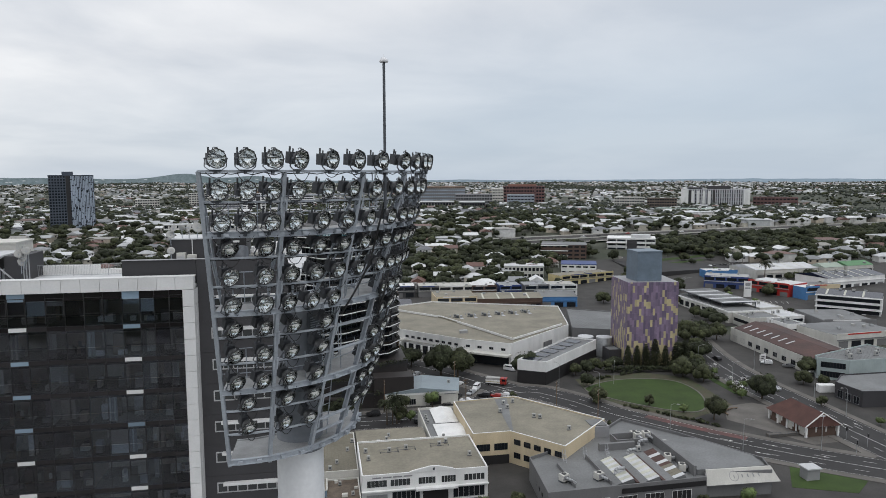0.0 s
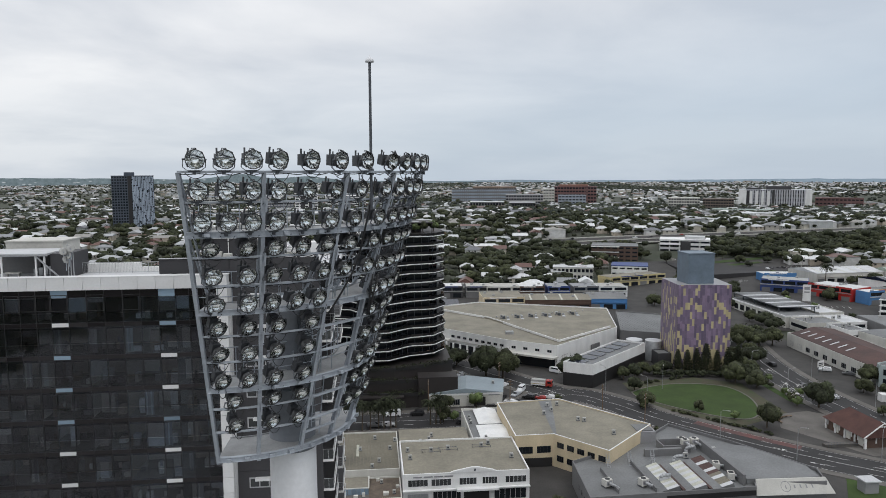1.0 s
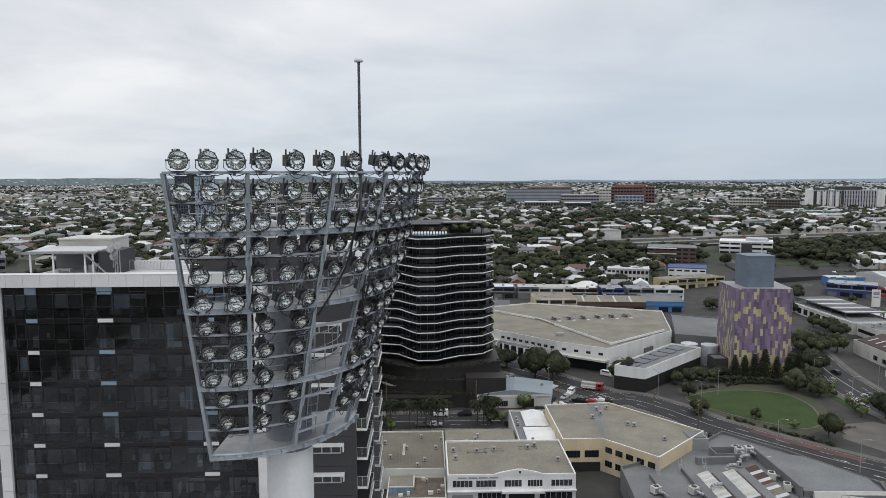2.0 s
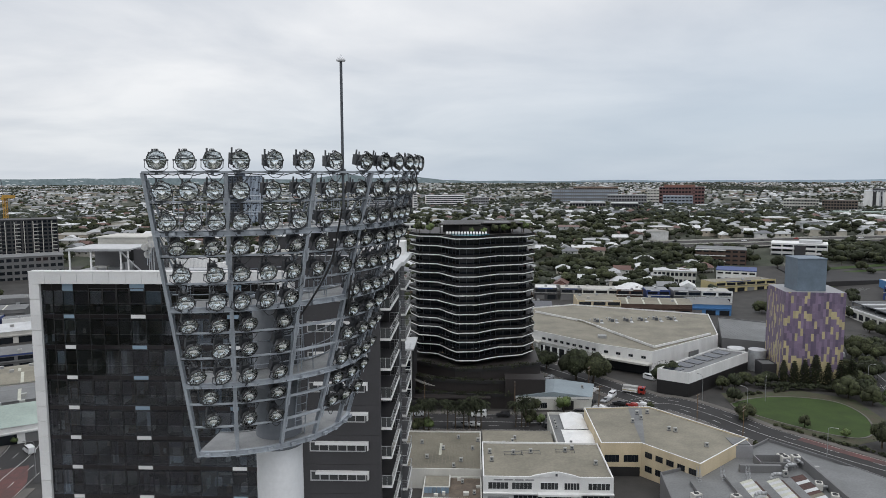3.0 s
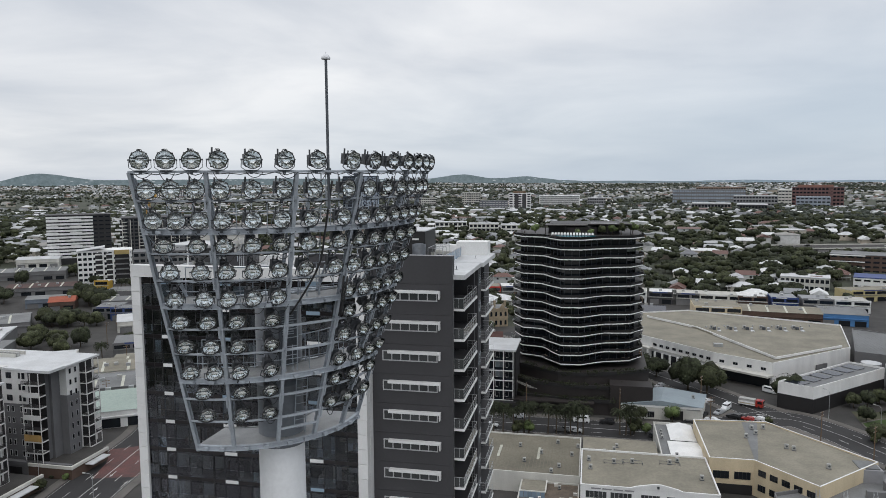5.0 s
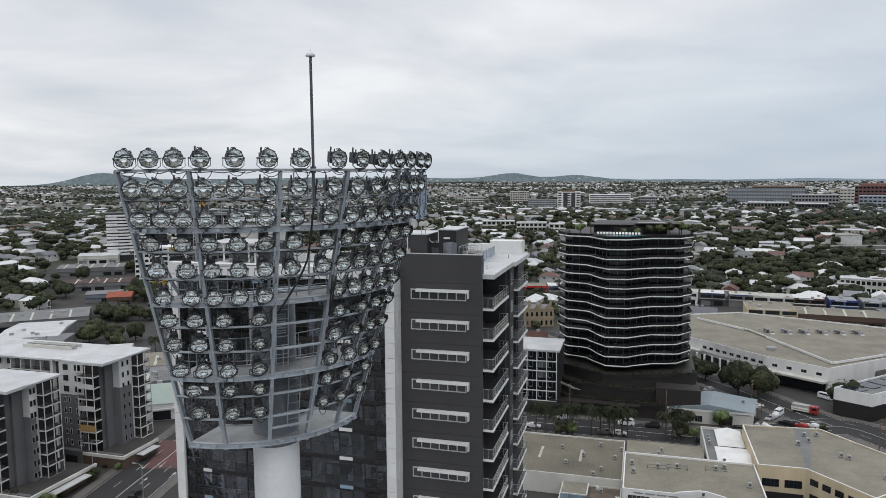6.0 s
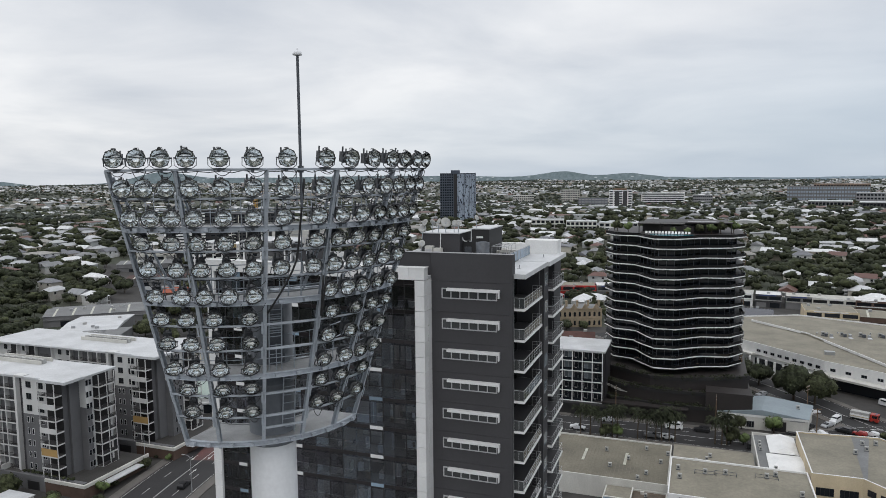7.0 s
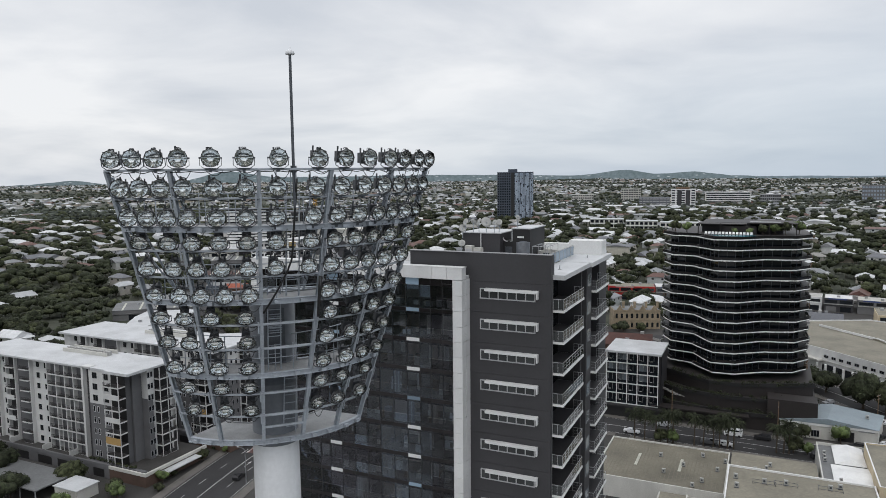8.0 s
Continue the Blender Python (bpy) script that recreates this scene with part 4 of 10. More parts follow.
# roof plant: two dark boxes with a rounded notch between them
plant = thing("plant_room", (-11.2, 77, Z_ROOF), "dark rooftop plant room with pale capping", "plant room")
part("wall", Geo().box(-3.9, -2.2, 0, 0.45, 3, 3.55), CHARCOAL, plant)
part("wall", Geo().box(0.45, -1.2, 0, 1.6, 3.4, 2.7).box(1.6, -1.6, 0, 3.6, 3.6, 4.05), BLACKISH, plant)
notch = Geo()
for k in range(7):
    a0, a1 = radians(180 + 15 * k), radians(195 + 15 * k)
    notch.beam((0.87 + 0.42 * math.cos(a0), -1.25, 3.1 + 0.42 * math.sin(a0)), (0.87 + 0.42 * math.cos(a1), -1.25, 3.1 + 0.42 * math.sin(a1)), 0.1, 0.08)
notch.beam((1.3, -1.25, 2.68), (1.6, -1.65, 2.75), 0.1, 0.08).beam((1.6, -1.65, 2.75), (1.6, -1.65, 4.1), 0.08, 0.1)
part("capping", notch.box(-4.0, -2.3, 3.55, 0.5, 3.1, 3.64).box(1.5, -1.7, 4.05, 3.7, 3.7, 4.15), WHITE_ROOF, plant, "pale folded metal capping")
part("wall_light", Geo().box(2.2, -1.72, 3.1, 2.9, -1.62, 3.3), WHITE, plant)
part("downpipe", Geo().tube((-1.7, -2.32, 0), (-1.7, -2.32, 3.6), 0.05, n=6), WHITE, plant)
part("door", Geo().box(0.7, -1.26, 0.05, 1.5, -1.2, 2.1), STEEL_DARK, plant)


def dish(at, r, yaw, tilt, label):
    ob = thing("satellite_dish", at, label, "satellite dish", "rooftop dishes")
    turn = (Matrix.Rotation(radians(yaw), 3, "Z") @ Matrix.Rotation(radians(90 - tilt), 3, "X"))
    bowl_ = Geo().lathe([(0.0, -0.14 * r), (0.5 * r, -0.10 * r), (r, 0.06 * r), (r, 0.09 * r), (0.5 * r, -0.06 * r), (0, -0.10 * r)], (0, 0, 1.1), 20, turn=turn)
    part("reflector", bowl_, AC_CASE, ob, smooth=True)
    part("pole", Geo().tube((0, 0, 0), (0, 0, 1.1), 0.04), STEEL, ob)
    part("feed_arm", Geo().tube((0, 0, 1.1), Vector((0, 0, 1.1)) + turn @ Vector((0, -r * 0.3, r * 0.8)), 0.02), STEEL, ob)
    return ob


for x, y, z, r, yaw in ((-14.9, 74.4, 71.6, 0.44, 20), (-14.6, 74.5, 72.24, 0.42, -30), (-13.9, 75.0, 72.24, 0.36, 160), (-13.2, 74.9, 72.24, 0.5, -50), (-12.4, 75.0, 72.24, 0.58, 40), (-11.4, 74.9, 72.24, 0.32, -20),
                        (-11.0, 75.2, 72.24, 0.34, 15), (-14.85, 74.0, 70.0, 0.40, 10), (-9.2, 76.0, 72.75, 0.3, 60)):
    dish((x, y, z), r, yaw, 25, "grey satellite dish on a short pole")
for i, (x, y, h_) in enumerate(((-13.8, 73.7, 2.3), (-12.8, 73.7, 2.1), (-6.4, 77.6, 1.7), (-7.6, 78.4, 1.5), (-5.9, 79.6, 1.5), (-7.3, 80.6, 1.5))):
    u = thing("air_conditioner", (x, y, Z_ROOF), "cream rooftop air conditioner unit", "air conditioner", "rooftop units")
    part("case", Geo().box(-0.42, -0.35, 0.05, 0.42, 0.35, h_), OFFWHITE, u)
    part("grille", Geo().box(-0.34, -0.37, h_ - 0.9, 0.34, -0.35, h_ - 0.3), STEEL_DARK if i > 1 else FRAME_PALE, u)
tank = thing("water_tank", (-8.05, 74.4, Z_ROOF), "dark grey round rooftop tank", "tank")
part("body", Geo().lathe([(0.72, 0), (0.72, 2.75), (0.0, 2.9)], n=20), STEEL_DARK, tank, smooth=True)
g = Geo()
for x in (-7.2, -6.4, -5.6):
    for y in (75.0, 77.0, 79.0):
        g.tube((x, y, Z_ROOF), (x, y, Z_ROOF + 2.3), 0.03, n=5)
for z in (1.2, 2.3):
    for y in (75.0, 77.0, 79.0):
        g.tube((-7.2, y, Z_ROOF + z), (-5.6, y, Z_ROOF + z), 0.03, n=5)
    for x in (-7.2, -6.4, -5.6):
        g.tube((x, 75.0, Z_ROOF + z), (x, 79.0, Z_ROOF + z), 0.03, n=5)
tagged(part("pipe_rack", g, GALV), "galvanised pipe frame round roof units", "pipe rack")
guard = thing("roof_guard", (-5.35, 75.5, 68.98), "pale glass guard along the roof edge", "railing")
for i in range(6):
    part("panel", Geo().box(-0.02, 1.55 * i + 0.04, 0.08, 0.02, 1.55 * i + 1.5, 1.1), GLASS_BLUE, guard)
    part("post", Geo().box(-0.04, 1.55 * i - 0.03, 0, 0.04, 1.55 * i + 0.03, 1.15), GALV, guard)
part("top_rail", Geo().box(-0.04, -0.03, 1.15, 0.04, 9.4, 1.2), GALV, guard)
for x, y in ((-3.6, 72.5), (-3.2, 82.5), (-4.4, 86.5)):
    part_ob = thing("roof_anchor", (x, y, 68.95), "small grey roof safety anchor", "roof anchor", "roof anchors")
    part("plate", Geo().lathe([(0.2, 0), (0.2, 0.04), (0.0, 0.05)], n=10), GALV, part_ob)
    part("post", Geo().tube((0, 0, 0.04), (0, 0, 0.4), 0.035, n=6), STEEL_DARK, part_ob)
g = Geo()
for i in range(8):
    x = -27.9 + 1.65 * i
    g.tube((x, 75.6, Z_ROOF), (x, 75.6, Z_ROOF + 1.15), 0.03, n=5)
for i in range(78):
    g.tube((-27.9 + 0.15 * i, 75.6, Z_ROOF + 0.1), (-27.9 + 0.15 * i, 75.6, Z_ROOF + 1.12), 0.010, n=4)
for z in (0.1, 1.15):
    g.tube((-27.9, 75.6, Z_ROOF + z), (-16.3, 75.6, Z_ROOF + z), 0.025, n=5)
tagged(part("roof_railing", g, GALV), "galvanised roof terrace railing", "railing")
can = thing("roof_canopy", (-31, 76, Z_ROOF), "white flat rooftop canopy over dark plant", "canopy")
part("roof", Geo().box(-5.5, -4.2, 2.38, 1.3, 1.2, 2.56), WHITE_ROOF, can)
part("gutter", Geo().box(-5.6, -4.32, 2.30, 1.4, -4.2, 2.5), GALV, can)
part("rear_wall", Geo().box(-5.4, 1.0, 0, 1.0, 1.3, 2.38), GREY_RENDER, can)
part("side_cladding", Geo().box(1.35, -3.6, 0, 3.1, 1.2, 2.45), CHARCOAL, can, "dark clad side wall")
# no hole here: a black sheet paints the shade of an opening
part("opening", Geo().box(-1.6, 0.86, 0.1, 0.6, 1.0, 2.2), BLACKISH, can)
for k in range(5):
    part("plant_unit", Geo().box(-1.3 + 0.5 * k, -1.4, 0, -0.9 + 0.5 * k, -0.6, 0.7 + 0.09 * k), GALV, can)
part("bench", Geo().box(-3.6, -2.4, 0.35, -2.2, -1.9, 0.5).box(-3.5, -2.3, 0, -3.4, -2.0, 0.35).box(-2.4, -2.3, 0, -2.3, -2.0, 0.35), OFFWHITE, can)
part("upper_box", Geo().box(-5.6, 2.2, 0, 0.2, 6.6, 3.15).box(-5.7, 2.1, 3.15, 0.3, 6.7, 3.3), OFFWHITE, can)
part("door", Geo().box(-5.2, 2.12, 0.05, -4.3, 2.2, 2.1), BLACKISH, can)
for x in (-5.3, -3.0, 0.2, 1.0):
    part("post", Geo().box(x - 0.07, -4.15, 0, x + 0.07, -4.0, 2.38), WHITE, can)
part("brace", Geo().beam((0.3, -4.3, 2.3), (2.6, -4.3, 0.05), 0.12, 0.12), GALV, can)
g = Geo()
for i in range(3):
    g.tube((-27.9 + 0.25 * i, 72.2, Z_ROOF), (-27.9 + 0.25 * i, 72.2, Z_ROOF + 3.4 - 0.4 * i), 0.05)
tagged(part("antenna_post", g, GALV), "slim rooftop antenna posts", "antenna")
for x, z, yaw in ((-28.2, 71.3, 30), (-27.7, 70.9, -40), (-27.5, 71.6, 10), (-28.0, 70.5, 60)):
    dish((x, 72.0, z - 1.1), 0.4, yaw, 20, "pale satellite dish on antenna posts")

# ---- plants ----
def leaf_cloud(geo, c, r, n, size, rng, squash=0.8, mi=0):
    """A clump of small leaf faces round c."""
    c = Vector(c)
    for _ in range(n):
        d = Vector((rng.gauss(0, 1), rng.gauss(0, 1), rng.gauss(0, 1))).normalized()
        p = c + Vector((d.x * r, d.y * r, d.z * r * squash)) * rng.uniform(0.55, 1.08)
        nrm = (d + Vector((rng.uniform(-.7, .7), rng.uniform(-.7, .7), rng.uniform(-.3, .9)))).normalized()
        a = nrm.orthogonal().normalized()
        a.rotate(Matrix.Rotation(rng.uniform(0, 6.28), 3, nrm))
        b = nrm.cross(a)
        s = size * rng.uniform(0.6, 1.3)
        geo.add([tuple(p - a * s), tuple(p + b * s * 0.55), tuple(p + a * s), tuple(p - b * s * 0.55)], [(0, 1, 2, 3)], mi)
    return geo


nrg = np.random.default_rng(12)
PHI = (1 + math.sqrt(5)) / 2
ICO_V = np.array([(-1, PHI, 0), (1, PHI, 0), (-1, -PHI, 0), (1, -PHI, 0), (0, -1, PHI), (0, 1, PHI), (0, -1, -PHI), (0, 1, -PHI), (PHI, 0, -1), (PHI, 0, 1), (-PHI, 0, -1), (-PHI, 0, 1)]) / math.hypot(1, PHI)
ICO_F = np.array([(0, 11, 5), (0, 5, 1), (0, 1, 7), (0, 7, 10), (0, 10, 11), (1, 5, 9), (5, 11, 4), (11, 10, 2), (10, 7, 6), (7, 1, 8), (3, 9, 4), (3, 4, 2), (3, 2, 6), (3, 6, 8), (3, 8, 9), (4, 9, 5), (2, 4, 11), (6, 2, 10), (8, 6, 7), (9, 8, 1)])


def crowns(rows, lobes, n_leaf, size):
    """Crowns of many trees at once: uneven leafy lobes as triangles, loose leaf faces as quads; rows: x, y, z, height, radius."""
    rows = np.array(rows)
    k = len(rows)
    lo = nrg.normal(0, 1, (k, lobes, 3))
    lo /= np.linalg.norm(lo, axis=2, keepdims=True)
    lo *= nrg.uniform(0.30, 0.70, (k, lobes, 1))
    lo[..., 2] = np.abs(lo[..., 2]) * 0.9 - 0.25
    big = nrg.uniform(0.34, 0.54, (k, lobes, 1)) * (1.25 if lobes < 4 else 1.0)
    rad, hh = rows[:, 4], rows[:, 3]
    stretch = np.stack([rad, rad, hh * 0.40], -1)
    base = rows[:, :3] + np.stack([0 * hh, 0 * hh, hh * 0.58], -1)
    turn_ = nrg.uniform(0, 6.28, (k, lobes))
    cs, sn = np.cos(turn_)[..., None], np.sin(turn_)[..., None]
    vx = ICO_V[:, 0] * cs - ICO_V[:, 1] * sn
    vy = ICO_V[:, 0] * sn + ICO_V[:, 1] * cs
    v = np.stack([vx, vy, np.broadcast_to(ICO_V[:, 2], vx.shape)], -1)
    v = v * nrg.uniform(0.72, 1.25, (k, lobes, 12, 1)) * big[:, :, None, :]
    v = (lo[:, :, None, :] + v) * stretch[:, None, None, :] + base[:, None, None, :]
    if not n_leaf:
        return v.reshape(-1, 12, 3), np.zeros((0, 4, 3))
    pick = nrg.integers(0, lobes, (k, n_leaf))
    c = np.take_along_axis(lo, pick[..., None], axis=1)
    b_ = np.take_along_axis(big, pick[..., None], axis=1)
    d = nrg.normal(0, 1, (k, n_leaf, 3))
    d /= np.linalg.norm(d, axis=2, keepdims=True)
    pos = (c + d * b_ * nrg.uniform(0.9, 1.18, (k, n_leaf, 1))) * stretch[:, None, :] + base[:, None, :]
    nrm = d + nrg.normal(0, 0.35, d.shape)
    nrm[..., 2] += 0.3
    nrm /= np.linalg.norm(nrm, axis=2, keepdims=True)
    a = np.cross(nrm, nrg.normal(0, 1, d.shape))
    a /= np.linalg.norm(a, axis=2, keepdims=True)
    b = np.cross(nrm, a)
    s = (size * rad[:, None, None] * nrg.uniform(0.6, 1.35, (k, n_leaf, 1)))
    q = np.stack([pos - a * s, pos - b * s * 0.7, pos + a * s, pos + b * s * 0.7], 2)
    return v.reshape(-1, 12, 3), q.reshape(-1, 4, 3)


def crown_mesh(name, lobes, quads, mat):
    """One mesh of triangles (the lobes) and quads (the leaves)."""
    nl, nq = len(lobes), len(quads)
    co = np.concatenate([lobes.reshape(-1, 3), quads.reshape(-1, 3)])
    tri = (ICO_F[None] + 12 * np.arange(nl)[:, None, None]).reshape(-1)
    idx = np.concatenate([tri, 12 * nl + np.arange(4 * nq)]).astype(np.int32)
    starts = np.concatenate([3 * np.arange(20 * nl), 60 * nl + 4 * np.arange(nq)]).astype(np.int32)
    me = bpy.data.meshes.new(name)
    me.vertices.add(len(co))
    me.vertices.foreach_set("co", co.reshape(-1))
    me.loops.add(len(idx))
    me.loops.foreach_set("vertex_index", idx)
    me.polygons.add(len(starts))
    me.polygons.foreach_set("loop_start", starts)
    me.polygons.foreach_set("use_smooth", np.concatenate([np.ones(20 * nl, bool), np.zeros(nq, bool)]))
    me.materials.append(mat)
    me.update(calc_edges=True)
    return me


def tree_meshes(seed, h, spread, leaf, clumps, leaves, size):
    """Trunk with limbs, and a crown of leaf clumps with an uneven outline."""
    rng = random.Random(seed)
    trunk = Geo()
    th = h * 0.38
    lean = Vector((rng.uniform(-.3, .3), rng.uniform(-.3, .3), 0))
    top = Vector((0, 0, th)) + lean
    r0 = 0.025 * h + 0.05
    trunk.tube((0, 0, -0.3), top, r0, r0 * 0.65, n=8)
    for i in range(6):
        a = 6.28 * i / 6 + rng.uniform(-.4, .4)
        e = top + Vector((math.cos(a) * spread * 0.55, math.sin(a) * spread * 0.55, h * rng.uniform(0.18, 0.4)))
        trunk.tube(top - Vector((0, 0, 0.2)), e, r0 * 0.45, r0 * 0.15, n=5)
    return trunk.mesh("trunk", BARK), crown_mesh("crown", *crowns([(lean.x, lean.y, -0.16 * h, h * 1.2, spread)], clumps, leaves, size), leaf)


def pine_meshes(seed, h, r):
    rng = random.Random(seed)
    trunk, crown = Geo(), Geo()
    trunk.tube((0, 0, -0.3), (0, 0, h * 0.98), 0.22, 0.05, n=7)
    levels = int(h / 0.85)
    for k in range(levels):
        u = k / levels
        z = h * (0.12 + 0.86 * u)
        rad = r * (1 - u) ** 0.8 + 0.2
        for j in range(7):
            a = 6.28 * j / 7 + 0.5 * k
            tip = Vector((math.cos(a) * rad, math.sin(a) * rad, z - 0.05 * rad))
            trunk.tube((0, 0, z), tip, 0.05, 0.02, n=4, caps=False)
            for q in range(4):
                leaf_cloud(crown, Vector((0, 0, z)).lerp(tip, 0.35 + 0.22 * q), 0.34, 9, 0.26, rng, 0.45)
    return trunk.mesh("trunk", BARK), crown.mesh("crown", LEAF_DARK)


def palm_meshes(seed, h):
    rng = random.Random(seed)
    trunk, crown = Geo(), Geo()
    trunk.tube((0, 0, -0.2), (0.15, 0, h), 0.2, 0.13, n=8)
    for j in range(34):
        a = 6.28 * j / 34 * 1.6
        up = rng.uniform(-0.4, 1.3)
        prev = Vector((0.15, 0, h))
        d = Vector((math.cos(a), math.sin(a), up))
        for k in range(5):
            nxt = prev + d.normalized() * 0.6
            s = Vector((-math.sin(a), math.cos(a), 0)) * (0.34 - 0.04 * k)
            crown.add([tuple(prev - s * 0.3), tuple(prev + s * 0.3), tuple(nxt + s * 0.25), tuple(nxt - s * 0.25)], [(0, 1, 2, 3)])
            for q in range(3):
                for sg in (-1, 1):
                    b0 = prev.lerp(nxt, q / 3)
                    tip = b0 + s * sg * 2.0 + (nxt - prev) * 0.5 - Vector((0, 0, 0.25 + 0.35 * rng.random()))
                    crown.add([tuple(b0), tuple(b0 + (nxt - prev) * 0.25), tuple(tip)], [(0, 1, 2)])
            d.z -= 0.42
            prev = nxt
    return trunk.mesh("trunk", BARK), crown.mesh("crown", LEAF_DARK)


TREES = {
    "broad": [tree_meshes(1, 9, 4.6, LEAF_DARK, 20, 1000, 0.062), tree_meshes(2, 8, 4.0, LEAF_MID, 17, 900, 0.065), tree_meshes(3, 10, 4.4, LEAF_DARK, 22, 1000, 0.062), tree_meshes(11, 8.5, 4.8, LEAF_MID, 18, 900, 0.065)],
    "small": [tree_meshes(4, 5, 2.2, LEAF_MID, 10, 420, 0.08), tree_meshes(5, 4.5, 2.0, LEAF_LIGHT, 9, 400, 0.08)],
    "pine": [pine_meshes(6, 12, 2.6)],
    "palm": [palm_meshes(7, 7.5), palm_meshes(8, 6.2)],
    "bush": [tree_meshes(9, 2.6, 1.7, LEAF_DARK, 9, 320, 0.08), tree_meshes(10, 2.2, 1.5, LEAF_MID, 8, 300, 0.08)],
}
TREE_WORDS = {"broad": ("tree", "broad dark green street tree"), "small": ("tree", "small light green street tree"), "pine": ("pine_tree", "tall dark conical pine tree"),
              "palm": ("palm_tree", "feathery green palm tree"), "bush": ("bush", "dense green garden bush")}
tree_rng = random.Random(21)


def tree(kind, x, y, s=1.0, z=None, where="on the verge"):
    name, words = TREE_WORDS[kind]
    tm, cm = tree_rng.choice(TREES[kind])
    ob = thing(name, Matrix.Translation((x, y, land(x, y) if z is None else z)) @ Matrix.Rotation(tree_rng.uniform(0, 6.28), 4, "Z") @ Matrix.Scale(s * tree_rng.uniform(0.92, 1.08), 4),
               words + " " + where, name.replace("_", " "), "street trees")
    part("trunk", tm, None, ob)
    part("crown", cm, None, ob)
    return ob


# ---- the black apartment block with wavy white slab edges ----
DB = thing("wavy_apartment_block", (4, 250, 0), "black apartment block with wavy white balcony edges", "building")
D0 = Matrix.Translation((-4, -250, 0))
OUT = [(-18, 268), (-17.6, 259.5), (-13.6, 252.2), (-10.6, 251.4), (-6.5, 250.2), (0.4, 239.8), (7.2, 240.4), (15.4, 247.0), (24.0, 249.2), (28.3, 255.6), (28.5, 268)]


def resample(pts, step):
    res = []
    for p, q in zip(pts, pts[1:]):
        n = max(1, int(math.dist(p, q) / step))
        res += [(p[0] + (q[0] - p[0]) * i / n, p[1] + (q[1] - p[1]) * i / n) for i in range(n)]
    return res + [pts[-1]]


def wavy(level, amp):
    """The front outline with a wave that shifts from storey to storey."""
    pts, run, res = resample(OUT, 1.1), 0.0, []
    for i, p in enumerate(pts):
        a, b = pts[max(0, i - 1)], pts[min(len(pts) - 1, i + 1)]
        d = Vector((b[0] - a[0], b[1] - a[1])).normalized()
        run += 1.1
        off = amp * (math.sin(run / 4.4 + 2.6 * (level % 2)) + 0.4 * math.sin(run / 2.1 + 1.5 * (level % 2)))
        res.append((p[0] + d.y * off, p[1] - d.x * off))
    return res


def ribbon(geo, pts, z0, z1, t):
    """A thin upright band along a line, with thickness t inwards."""
    n = len(pts)
    inner = []
    for i, p in enumerate(pts):
        a, b = pts[max(0, i - 1)], pts[min(n - 1, i + 1)]
        d = Vector((b[0] - a[0], b[1] - a[1])).normalized()
        inner.append((p[0] - d.y * t, p[1] + d.x * t))
    vs = [(x, y, z) for z in (z0, z1) for x, y in pts] + [(x, y, z) for z in (z0, z1) for x, y in inner]
    fs = []
    for i in range(n - 1):
        fs += [(i, i + 1, n + i + 1, n + i), (2 * n + i + 1, 2 * n + i, 3 * n + i, 3 * n + i + 1), (n + i, n + i + 1, 3 * n + i + 1, 3 * n + i), (i + 1, i, 2 * n + i, 2 * n + i + 1)]
    geo.add(vs, fs)
    return geo


STOREY = 3.29
SLAB_WHITE = surf("white_slab_edge", (0.86, 0.86, 0.85), 0.5, 0.06, 0.3, 4)
BALC_GLASS = glassy("smoked_balustrade", (0.010, 0.010, 0.011), 0.12)
rng = random.Random(8)
BACK = [(26, 284), (-15, 284)]
core_out = [(-15.4, 268), (-15.2, 260.4), (-12.2, 254.8), (-9.6, 253.8), (-5.2, 252.6), (1.4, 242.4), (6.4, 242.8), (14.2, 249.4), (22.4, 251.6), (25.6, 256.8), (25.8, 268)]
for k in range(14):
    z = 57.2 - STOREY * k
    edge = wavy(k, 0.32)
    part("floor_slab", Geo().prism(edge + BACK, z - 0.30, z - 0.02, bottom=True), BLACKISH, DB, at=D0)
    part("slab_edge", ribbon(Geo(), edge, z - 0.14, z + 0.24, 0.3), SLAB_WHITE, DB, "wavy white slab edge", at=D0)
    part("balustrade", ribbon(Geo(), [(x, y + 0.12) for x, y in edge], z + 0.2, z + 1.15, 0.05), BALC_GLASS, DB, "smoked glass balustrade", at=D0)
    if k:
        part("storey_wall", Geo().prism(core_out + BACK, z, z + STOREY - 0.3), GLASS_DARK, DB, at=D0)
    g = Geo()
    for x, y in resample(core_out, 2.3)[1:-1] if k else ():
        g.box(x - 0.07, y - 0.16, z, x + 0.07, y + 0.05, z + STOREY - 0.3)
    if k:
        tagged(part("mullion", g, STEEL_DARK, DB, at=D0), kind="stuff")
    g = Geo()
    for x, y in resample(edge, 3.0)[2:-2]:
        if rng.random() < 0.5:
            w = rng.uniform(0.25, 0.6)
            g.box(x - w, y + 1.2, z, x + w, y + 1.7, z + rng.uniform(0.5, 0.9))
    tagged(part("balcony_furniture", g, rng.choice([AC_CASE, GREY_RENDER, TIMBER]), DB, at=D0), kind="stuff")
